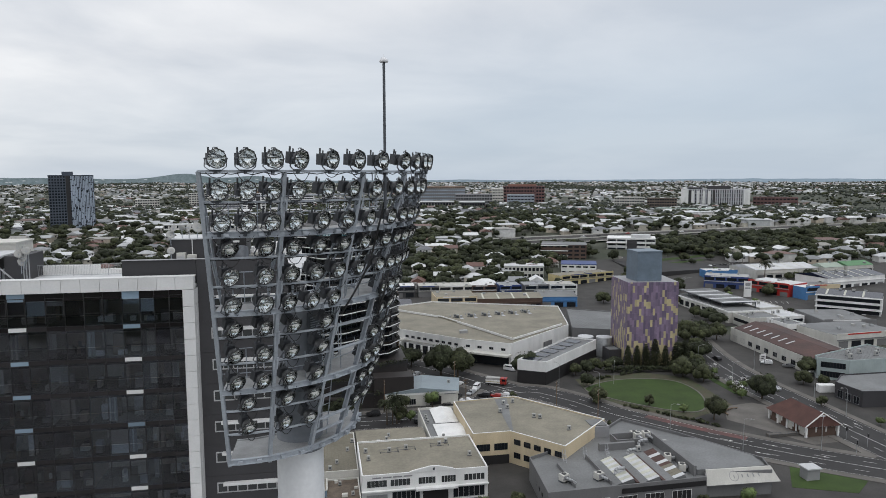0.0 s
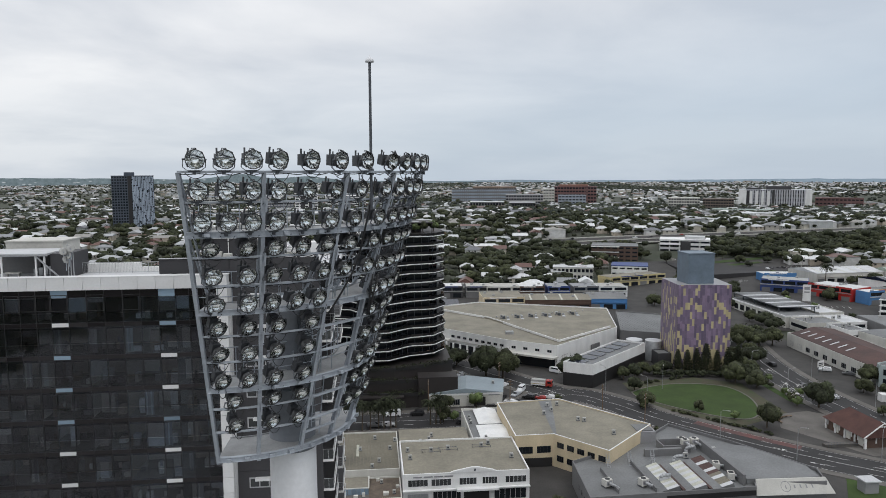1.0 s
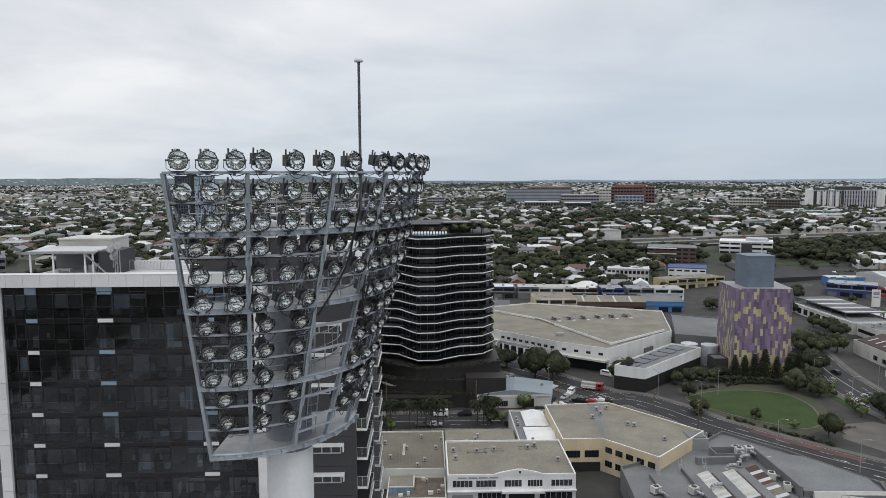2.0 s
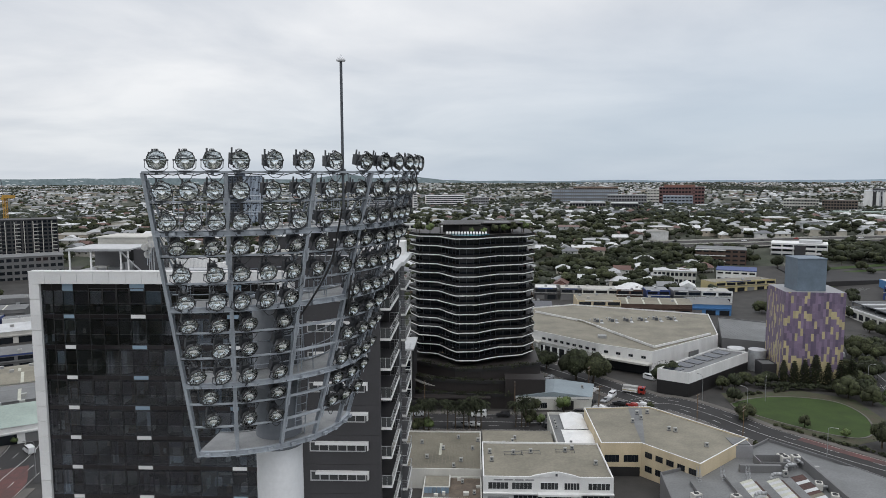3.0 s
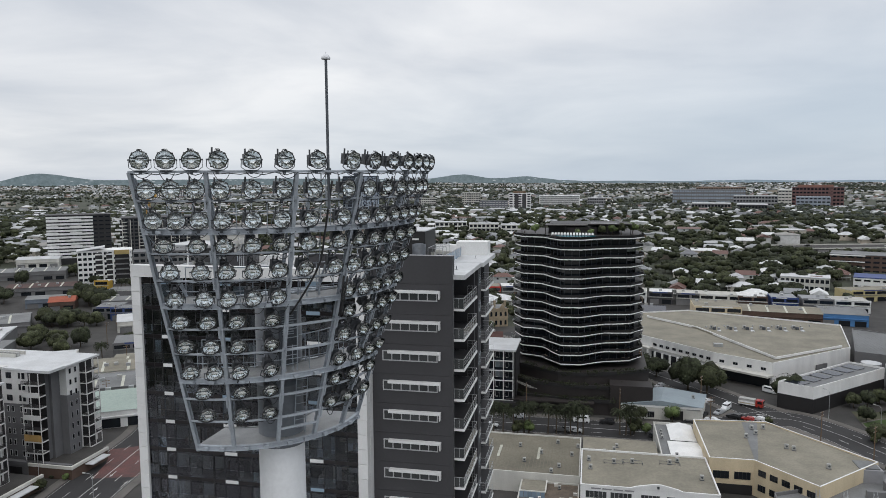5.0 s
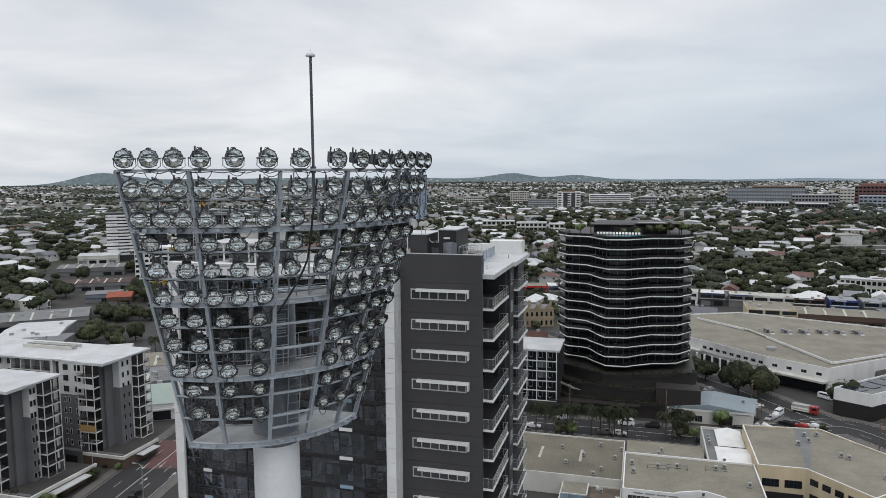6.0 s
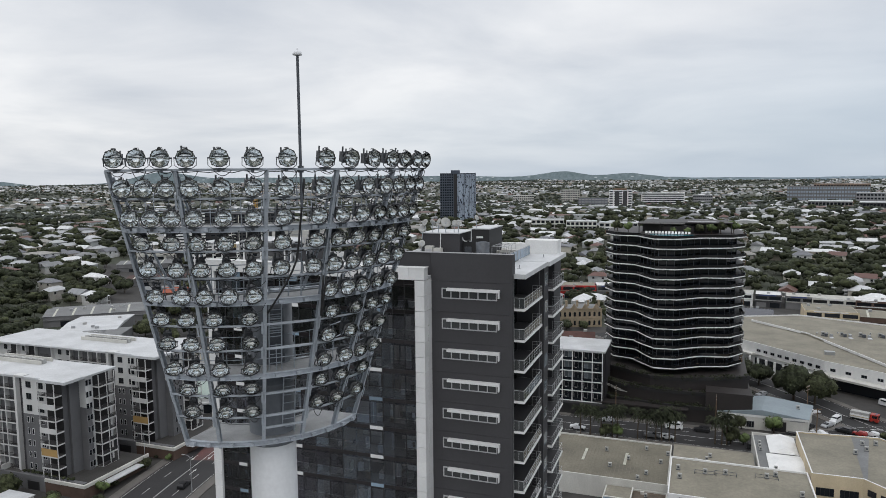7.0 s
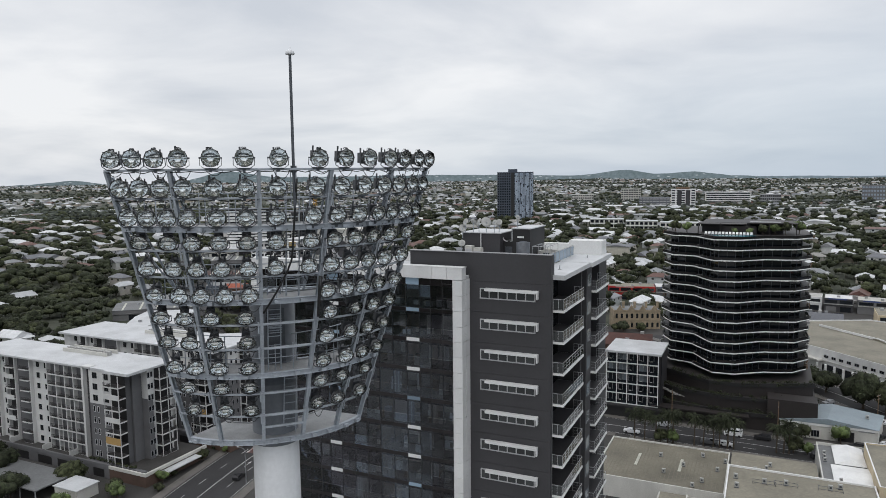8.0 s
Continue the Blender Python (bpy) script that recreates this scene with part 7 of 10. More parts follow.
part("plant_wall", Geo().box(88.4, 151, 5.5, 89.0, 176, 8.2), GREY_RENDER, ob, at=off)
part("plant_wall", Geo().box(72, 170, 5.5, 82, 171, 7.4), GREY_RENDER, ob, at=off)
part("rooftop_shed", Geo().box(73, 179.5, 5.5, 78.8, 185.5, 8.6), FRAME_GREY, ob, at=off)
part("rooftop_shed_light", Geo().box(73.6, 180, 8.6, 78.2, 184.8, 8.9), GREY_ROOF, ob, at=off)
for i in range(5):
    x = 56 + 7.0 * i
    windows_along(ob, off, (x - 2.6, 147.5 + 0.03 * (x - 50)), (x + 2.6, 147.6 + 0.03 * (x - 50)), 0.2, 5.0, 3.4, 1, 4, WHITE, BLACKISH)
windows_along(ob, off, (52.1, 167.5), (50.25, 148.5), 2.6, 1.1, 1.0, 6, 1, BLACKISH)
# tilted sign board over the corner entrance
sg = Geo()
sg.add([(91.0, 149.4, 3.6), (110.2, 148.6, 3.6), (108.6, 150.4, 6.9), (91.6, 151.0, 6.9), (91.0, 149.6, 3.5), (110.2, 148.9, 3.5), (108.6, 150.7, 6.9), (91.6, 151.4, 6.9)],
       [(0, 1, 2, 3), (7, 6, 5, 4), (0, 4, 5, 1), (1, 5, 6, 2), (2, 6, 7, 3), (3, 7, 4, 0)])
part("sign_board", sg, OFFWHITE, ob, "pale tilted sign board with plain grey marks", at=off)


def sign_mark(u0, u1, v0, v1):
    """A flat bar on the sign board: u along it, v up it, both 0 to 1."""
    def at(u, v):
        lo = Vector((91.0, 149.4, 3.6)).lerp(Vector((110.2, 148.6, 3.6)), u)
        hi = Vector((91.6, 151.0, 6.9)).lerp(Vector((108.6, 150.4, 6.9)), u)
        return tuple(lo.lerp(hi, v) + Vector((0, -0.06, 0.03)))
    geo = Geo().add([at(u0, v0), at(u1, v0), at(u1, v1), at(u0, v1)], [(0, 1, 2, 3)])
    part("sign_mark", geo, FRAME_GREY, ob, at=off)


for u in (0.50, 0.58, 0.66, 0.74):
    sign_mark(u, u + 0.018, 0.40, 0.62)
ring = Geo()
for k in range(20):
    a0, a1 = 6.283 * k / 20, 6.283 * (k + 1) / 20

    def on(a, r):
        u, v = 0.39 + r * math.cos(a) / 18.0, 0.52 + r * math.sin(a) / 3.6
        lo = Vector((91.0, 149.4, 3.6)).lerp(Vector((110.2, 148.6, 3.6)), u)
        hi = Vector((91.6, 151.0, 6.9)).lerp(Vector((108.6, 150.4, 6.9)), u)
        return tuple(lo.lerp(hi, v) + Vector((0, -0.06, 0.03)))
    ring.add([on(a0, 1.2), on(a1, 1.2), on(a1, 1.08), on(a0, 1.08)], [(3, 2, 1, 0)])
part("sign_ring", ring, FRAME_GREY, ob, at=off)
sign_mark(0.383, 0.397, 0.36, 0.58)
for x, y, s, k in ((82, 168, 1.3, "box"), (91, 171, 1.2, "box")):
    roof_unit(x, y, 5.55, s, k)
FAN_BLACK = surf("black_fan_grille", (0.02, 0.02, 0.022), 0.6, 0.2, 2)
for x, y, z, deg in ((56.4, 154.2, 5.5, 20), (65.0, 153.6, 5.5, 20), (86.6, 160.8, 5.5, 70), (87.2, 154.6, 5.5, 70), (84.6, 174.0, 6.4, 0), (87.4, 174.6, 6.4, 0), (85.2, 177.4, 5.5, 0)):
    u = thing("roof_chiller", pose(x, y, z, 0, 0, deg), "large white rooftop air handling unit with bent duct", "air conditioner", "rooftop chillers")
    part("case", Geo().box(-1.0, -0.8, 0.3, 1.0, 0.8, 1.9), OFFWHITE, u)
    part("stand", Geo().box(-1.05, -0.85, 0, -0.85, 0.85, 0.3).box(0.85, -0.85, 0, 1.05, 0.85, 0.3), STEEL_DARK, u)
    part("fan", Geo().lathe([(0.0, 1.92), (0.55, 1.92), (0.6, 1.98), (0.62, 1.9)], n=16), FAN_BLACK, u)
    part("side_grille", Geo().box(-0.8, -0.84, 0.6, 0.8, -0.8, 1.6), FRAME_GREY, u)
    part("duct", Geo().path([(0, -0.8, 1.1), (0.1, -1.5, 1.1), (0.5, -1.9, 0.9), (1.3, -2.0, 0.4), (1.9, -2.0, -0.1)], 0.36, 10), GALV, u, smooth=True)
for x, y in ((83.3, 170.5), (69.6, 154.5), (77.5, 165)):
    d_ = thing("roof_duct", (x, y, 5.5), "shiny curved metal roof duct", "duct", "roof ducts")
    part("pipe", Geo().path([(0, 0, 0), (0, 0, 1.4), (0.4, 0, 1.9), (1.1, 0, 2.0), (2.4, 0, 2.0)], 0.42, 12), GALV, d_, smooth=True)
kiosk = thing("kiosk", (124, 156, 0), "small grey roadside kiosk with pale roof", "kiosk")
part("wall", Geo().box(-1.8, -1.5, 0, 1.8, 1.5, 3.0), FRAME_GREY, kiosk)
part("roof", Geo().box(-2.1, -1.9, 3.0, 2.1, 1.9, 3.3), WHITE_ROOF, kiosk)
# small pale blue shop
BLUE_ROOF = surf("pale_blue_roof", (0.25, 0.30, 0.33), 0.6, 0.2, 0.1, 2, 0.04)
ob, off = flat_building("small_shop", "small white shop with pale blue metal roof", [(20.7, 231.8), (45.8, 231.8), (49, 246.5), (22, 247.5)], 4.6, OFFWHITE, BLUE_ROOF, 0.1, seams=1.0)
part("gable_roof", Geo().add([(20.4, 231.5, 4.7), (46.1, 231.5, 4.7), (49.3, 246.8, 4.7), (21.7, 247.8, 4.7), (33, 231.5, 6.4), (35.5, 247.3, 6.4)], [(0, 4, 5, 3), (4, 1, 2, 5), (0, 1, 4), (2, 3, 5)]), BLUE_ROOF, ob, at=off)
windows_along(ob, off, (21, 231.8), (33, 231.8), 0.6, 2.2, 2.0, 2, 3)
part("shop_door", Geo().box(36, 231.7, 0.1, 40, 231.8, 3.2), BLACKISH, ob, at=off)
part("sign_bar", Geo().box(41, 231.72, 3.6, 45, 231.78, 4.0), FRAME_GREY, ob, at=off)
part("fascia", Geo().box(20.5, 231.6, 4.0, 46.0, 231.8, 4.7), WHITE, ob, at=off)
roof_unit(26, 240, 5.2, 1.0)
roof_unit(44, 240, 5.1, 1.0)
# big white showroom
ob, off = flat_building("showroom", "large white showroom with wide tan roof", [(14, 330), (36, 310), (58, 287), (76.6, 274.4), (113, 306), (124, 352), (60, 378), (20, 360)], 9.6, WHITE, TAN_ROOF, 0.5)
for i, (a, b) in enumerate((((36.5, 309.5), (57.5, 287.5)), ((58.5, 286.6), (76, 274.8)))):
    windows_along(ob, off, a, b, 6.3, 1.9, 1.1, 9 if i == 0 else 4, 2, FRAME_GREY)
windows_along(ob, off, (78, 275.7), (111, 304.5), 3.2, 5.2, 1.7, 5, 3, BLACKISH)
part("entrance_canopy", Geo().prism([(56, 284), (74, 271), (77, 273.6), (59, 288)], 4.6, 5.3, bottom=True).prism([(14, 327), (35, 307), (37, 309.5), (15, 330)], 5.0, 5.6, bottom=True), OFFWHITE, ob, at=off)
part("glazed_base", Geo().prism([(36.4, 308.8), (57.6, 286.6), (58.0, 287.2), (36.8, 309.4)], 0.1, 3.8).prism([(59, 285.6), (75.6, 274.4), (76, 275), (59.5, 286.2)], 0.1, 4.2), GLASS_DARK, ob, at=off)
for i in range(9):
    u = i / 8
    x, y = 34.5 + (56.5 - 34.5) * u, 306.5 + (284.5 - 306.5) * u
    part("pillar", Geo().box(x - 0.4, y - 0.4, 0, x + 0.4, y + 0.4, 4.8), WHITE, ob, at=off)
part("roof_step", Geo().prism([(58, 333), (66, 314), (79.6, 282.2), (109, 306.5), (118, 349), (62, 370), (40, 356)], 9.1, 9.75), TAN_ROOF, ob, "tan main roof sheet", at=off)
for a, b in (((58.2, 333.3), (79.3, 281.8)), ((79.3, 281.8), (110, 306.6)), ((58.2, 333.3), (38, 356))):
    part("roof_parapet", Geo().beam((*a, 9.75), (*b, 9.75), 0.35, 0.9), WHITE, ob, at=off)
part("string_course", Geo().beam((36.0, 309.6, 5.1), (57.8, 286.8, 5.1), 0.25, 0.3).beam((57.8, 286.8, 5.1), (76.4, 274.2, 5.1), 0.25, 0.3), OFFWHITE, ob, at=off)
for i in range(6):
    x, y = 66 + 7.2 * i, 330 + 1.2 * i
    part("skylight", Geo().box(x, y - 3.4, 9.75, x + 1.5, y - 1.0, 9.95), WHITE_ROOF, ob, at=off)
    part("plant_box", Geo().box(x - 1.6, y - 0.6, 9.75, x - 0.4, y + 0.6, 11.0), STEEL_DARK, ob, at=off)
    part("plant_box", Geo().box(x + 0.4, y - 0.6, 9.75, x + 1.4, y + 0.6, 10.9), GALV, ob, at=off)
part("roof_plant", Geo().box(60, 299, 9.1, 63.5, 301, 10.4), GALV, ob, at=off)
part("roller_door", Geo().prism([(96, 290.9), (101, 295.2), (101.3, 294.8), (96.3, 290.5)], 0.1, 5.5), GREY_RENDER, ob, at=off)
for i in range(12):
    vent(62 + 4.2 * i, 333 + 0.8 * i + (i % 3), 9.75)
for i in range(6):
    roof_unit(64 + 7.2 * i, 331.5 + 1.2 * i, 9.75, 1.4)
ob, off = flat_building("grey_warehouse", "grey roofed warehouse behind the showroom", [(114, 304), (140, 292), (160, 330), (128, 350)], 8.5, GREY_RENDER, GREY_ROOF, 0.4, seams=1.6)
# dark shed with solar roof
ob, off = flat_building("dark_workshop", "black and white workshop with solar panels on its roof", [(73.0, 252.4), (82.6, 246.6), (115.0, 277.4), (105.5, 284.5)], 9.0, WHITE, GREY_ROOF, 0.5, BLACKISH, 5.0)
solar = glassy("solar_panel", (0.012, 0.016, 0.03), 0.15)
for i in range(6):
    a, b = Vector((78.0, 252.0)).lerp(Vector((108, 280.5)), i / 6), Vector((78.0, 252.0)).lerp(Vector((108, 280.5)), (i + 0.7) / 6)
    n_ = Vector((0.69, -0.72)) * 3.0
    part("solar_panel", Geo().prism([tuple(a - n_ * 1.1), tuple(a + n_ * 0.9), tuple(b + n_ * 0.9), tuple(b - n_ * 1.1)], 8.6, 8.72), solar, ob, at=off)
for x, y in ((113.7, 286.5), (121.2, 284.0)):
    s_ = thing("silo", (x, y, 0), "pale round storage tank", "tank", "storage tanks")
    part("shell", Geo().lathe([(3.4, 0), (3.4, 8.2), (3.3, 8.4)], n=28), GALV, s_, smooth=True)
    part("lid", Geo().lathe([(3.45, 8.3), (3.45, 8.5), (0, 9.1)], n=28), WHITE_ROOF, s_)
ob, off = flat_building("plant_shed", "small dark plant shed by the tanks", rect(118.5, 272, 124, 279), 5.6, CHARCOAL, GREY_ROOF, 0.2)

# ---- tower clad in purple and yellow panels ----
PT = thing("patterned_tower", (134, 275, 0), "windowless tower clad in purple and yellow panels", "building")
P0 = Matrix.Translation((-134, -275, 0))
FL, FR, BR, BL = Vector((123.8, 266.6)), Vector((144.8, 264.2)), Vector((147.5, 284)), Vector((125.4, 286.5))
part("core", Geo().prism([tuple(p) for p in (FL + Vector((0.2, 0.2)), FR + Vector((-0.2, 0.2)), BR, BL)], 0, 34.2), FRAME_GREY, PT, at=P0)
part("parapet", Geo().prism([tuple(p) for p in (FL, FR, BR, BL)], 34.25, 34.9), FRAME_GREY, PT, at=P0)
BLUE_GREY = surf("blue_grey_cladding", (0.145, 0.19, 0.24), 0.5, 0.2, 0.3, 3)
part("upper_block", Geo().box(128.6, 268.5, 34.2, 139.4, 279, 47.0), BLUE_GREY, PT, "blue grey top block", at=P0)
part("upper_block_cap", Geo().box(128.4, 268.3, 47.0, 139.6, 279.2, 47.35), BLUE_GREY, PT, at=P0)
PURPLE = [surf("purple_panel_%s" % n, c, 0.45, 0.12, 0.4, 4, rnd=0.12) for n, c in (("a", (0.185, 0.140, 0.215)), ("b", (0.245, 0.185, 0.275)), ("c", (0.145, 0.112, 0.175)))]
YELLOW = surf("yellow_panel", (0.50, 0.43, 0.25), 0.45, 0.12, 0.4, 4, rnd=0.14)
rng = random.Random(77)
cladding = {m.name: Geo().box(-0.45, -0.12, -1.42, 0.45, 0.0, 1.42).mesh("cladding_panel", m) for m in PURPLE + [YELLOW]}
rest = {}
for side_i, (p, q, n) in enumerate(((FL, FR, 22), (BL, FL, 21), (FR, BR, 21))):
    d = (q - p)
    deg = math.degrees(math.atan2(d.y, d.x))
    for c in range(n):
        pos = p + d * ((c + 0.5) / n)
        shift = rng.choice((0, 0.95, 1.9))
        for r in range(13):
            z0 = max(0, r * 2.87 - shift)
            z1 = min(34.9, r * 2.87 - shift + 2.84)
            if z1 - z0 < 0.4:
                continue
            u = z0 / 34
            yel = rng.random() < (0.75 if u < 0.12 else 0.50 if u < 0.25 else 0.24 if u < 0.8 else 0.10)
            mat = YELLOW if yel else rng.choice(PURPLE)
            m = P0 @ pose(pos.x, pos.y, (z0 + z1) / 2, 0, 0, deg) @ Matrix.Diagonal((d.length / n * 0.98 / 0.9, 1, (z1 - z0) / 2.84, 1))
            if side_i == 0:
                part("cladding_panel", cladding[mat.name], None, PT, at=m)
            else:
                gg = rest.setdefault(mat.name, (Geo(), mat))[0]
                mm = P0.inverted() @ m
                gg.add([tuple(mm @ Vector(v)) for v in ((-0.45, -0.12, -1.42), (0.45, -0.12, -1.42), (0.45, -0.12, 1.42), (-0.45, -0.12, 1.42), (-0.45, 0, -1.42), (0.45, 0, -1.42), (0.45, 0, 1.42), (-0.45, 0, 1.42))],
                       [(0, 1, 2, 3), (7, 6, 5, 4), (0, 4, 5, 1), (1, 5, 6, 2), (2, 6, 7, 3), (3, 7, 4, 0)])
for gg, mat in rest.values():
    tagged(part("side_cladding", gg, mat, PT, at=P0), kind="stuff")

# ---- old red-roofed station building ----
ST = thing("station_building", (147.5, 190, 0), "old timbered station building with red tiled roof", "building")
part("wall", Geo().box(-5.2, -8.2, 0, 5.2, 8.2, 3.6), WHITE, ST)
part("brick_base", Geo().box(-5.3, -8.3, 0, 5.3, 8.3, 1.3), BRICK, ST)
part("roof", Geo().add([(-6.4, -9.4, 3.4), (6.4, -9.4, 3.4), (6.4, 9.4, 3.4), (-6.4, 9.4, 3.4), (0, -8.4, 7.4), (0, 6.0, 7.4)], [(0, 4, 5, 3), (1, 2, 5, 4), (2, 3, 5), (3, 2, 1, 0), (0, 1, 4)]), RED_TILE, ST, "red tiled roof")
part("gable", Geo().add([(-5.2, -8.7, 3.6), (5.2, -8.7, 3.6), (0, -8.7, 6.8), (-5.2, -8.5, 3.6), (5.2, -8.5, 3.6), (0, -8.5, 6.8)], [(0, 1, 2), (5, 4, 3), (0, 3, 4, 1)]), WHITE, ST)
for x, y in ((-5.35, -8.7), (5.35, -8.7), (-5.35, -4.4), (-5.35, 0.0), (-5.35, 4.4), (-5.35, 8.7)):
    part("pillar", Geo().box(x - 0.28, y - 0.28, 0, x + 0.28, y + 0.28, 3.5), WHITE, ST, "white painted corner pillar")
part("verge", Geo().beam((-6.4, -9.45, 3.45), (0, -9.0, 7.5), 0.2, 0.3).beam((6.4, -9.45, 3.45), (0, -9.0, 7.5), 0.2, 0.3), WHITE, ST)
for i in range(7):
    x = -3.6 + 1.2 * i
    part("timber_stud", Geo().box(x - 0.08, -8.76, 3.6, x + 0.08, -8.7, 6.6 - 0.55 * abs(x)), BROWN_BLACK, ST)
part("tie_beam", Geo().box(-5.2, -8.78, 3.9, 5.2, -8.72, 4.1).box(-3.6, -8.78, 4.9, 3.6, -8.72, 5.05), BROWN_BLACK, ST)
for i, x in enumerate((-3.4, 0, 3.4)):
    part("shutter", Geo().box(x - 1.4, -8.36, 0.4, x + 1.4, -8.28, 2.9), BRICK, ST)
for i in range(6):
    y = -6.8 + 2.7 * i
    part("shutter", Geo().box(-5.38, y - 1.0, 0.4, -5.28, y + 1.0, 2.8), BRICK if i % 2 else OFFWHITE, ST)
part("ramp", Geo().box(-16, -6.5, 0.05, -6, -5.0, 0.9), CONCRETE, ST)
g = Geo()
for i in range(12):
    g.tube((-16 + 0.9 * i, -6.6, 0), (-16 + 0.9 * i, -6.6, 1.5), 0.04, n=5)
g.tube((-16, -6.6, 1.5), (-6, -6.6, 1.5), 0.04, n=5).tube((-16, -6.6, 0.9), (-6, -6.6, 0.9), 0.03, n=5)
part("ramp_railing", g, STEEL_DARK, ST)
for i in range(6):
    a = radians(100 + 14 * i)
    bch = thing("park_bench", pose(137 + 6.5 * math.cos(a), 204 + 5 * math.sin(a), 0.07, 0, 0, 10 + 14 * i), "long timber plaza bench", "bench", "plaza benches")
    part("seat", Geo().box(-1.6, -0.25, 0.4, 1.6, 0.25, 0.48), TIMBER, bch)
    for lx in (-1.2, 1.2):
        part("leg", Geo().box(lx - 0.06, -0.2, 0, lx + 0.06, 0.2, 0.4), CONCRETE, bch)

# ---- warehouses beyond the north road ----
ob, off = flat_building("red_roof_warehouse", "white warehouse with rusted red iron roof", [(189, 240), (214, 250), (219, 306), (192, 300)], 6.2, OFFWHITE, RUST_ROOF, 0.4)
part("saw_roof", Geo().add([(190, 241, 6.3), (213, 251, 6.3), (218, 305, 6.3), (193, 299, 6.3), (202, 246, 8.2), (206, 302, 8.2)], [(0, 4, 5, 3), (4, 1, 2, 5), (0, 1, 4), (2, 3, 5)]), RUST_ROOF, ob, at=off)
for i in range(7):
    y = 262 + 5.2 * i
    part("roof_light", Geo().add([(194 + 0.1 * i, y, 7.05), (199 + 0.1 * i, y + 1.2, 7.85), (199 + 0.1 * i, y + 2.2, 7.85), (194 + 0.1 * i, y + 1, 7.05)], [(0, 1, 2, 3)]), WHITE_ROOF, ob, at=off)
windows_along(ob, off, (192, 299), (189.1, 242), 1.2, 3.0, 2.0, 9, 3)
TEAL = surf("pale_teal_render", (0.36, 0.42, 0.42), 0.7, 0.15, 0.2, 4)
ob, off = flat_building("teal_office", "pale teal office with flat roof", [(188.6, 236.5), (197, 229.6), (228, 231), (224, 252), (216, 249), (190, 239.6)], 8.2, TEAL, GREY_ROOF, 0.4, seams=1.4)
windows_along(ob, off, (189, 236.2), (196.7, 229.9), 1.0, 8.4, 2.2, 1, 8, BLACKISH)
windows_along(ob, off, (189, 236.2), (196.7, 229.9), 4.6, 8.4, 2.2, 1, 8, BLACKISH)
for x, y in ((203, 238), (206, 241), (210, 240), (214, 236), (218, 240), (201, 234)):
    roof_unit(x, y, 7.8, 1.6)
ob, off = flat_building("black_showroom", "black low showroom with grey roof", [(178.5, 214.3), (179.5, 202.5), (200, 200), (214, 206), (208, 222), (187, 222)], 5.6, CHARCOAL, GREY_ROOF, 0.35)
windows_along(ob, off, (178.6, 213.6), (179.4, 203.2), 0.6, 2.4, 2.6, 3, 2)
ctn = thing("shipping_container", pose(179.8, 220.2, 0, 0, 0, 80), "white roadside shipping container", "container")
part("body", Geo().box(-1.3, -3, 0.15, 1.3, 3, 2.8), WHITE, ctn)
for i in range(9):
    part("rib", Geo().box(-1.34, -2.9 + 0.68 * i, 0.2, -1.3, -2.6 + 0.68 * i, 2.75), WHITE, ctn)
fence = thing("fence", (234.5, 313, 0), "tall pale metal panel fence", "fence")
for i in range(16):
    y = 19 - 2.5 * i
    part("post", Geo().box(-0.1, y - 0.1, 0, 0.1, y + 0.1, 4.4), STEEL_DARK, fence)
    if i < 15:
        part("panel", Geo().box(-0.04, y - 2.4, 0.3, 0.04, y - 0.1, 4.2), FRAME_PALE, fence)

sign = thing("signboard", pose(178.8, 256, 0, 0, 0, 25), "white roadside signboard with dark bars", "sign")
part("board", Geo().box(-2.1, -0.12, 2.6, 2.1, 0.12, 5.0), WHITE, sign)
for z in (3.1, 3.8):
    part("text_bar", Geo().box(-1.6, -0.15, z, 1.5 - 0.4 * (z < 3.5), -0.12, z + 0.4), CHARCOAL, sign)
for x in (-1.5, 1.5):
    part("post", Geo().tube((x, 0, 0), (x, 0, 2.6), 0.08, n=8), STEEL_DARK, sign)

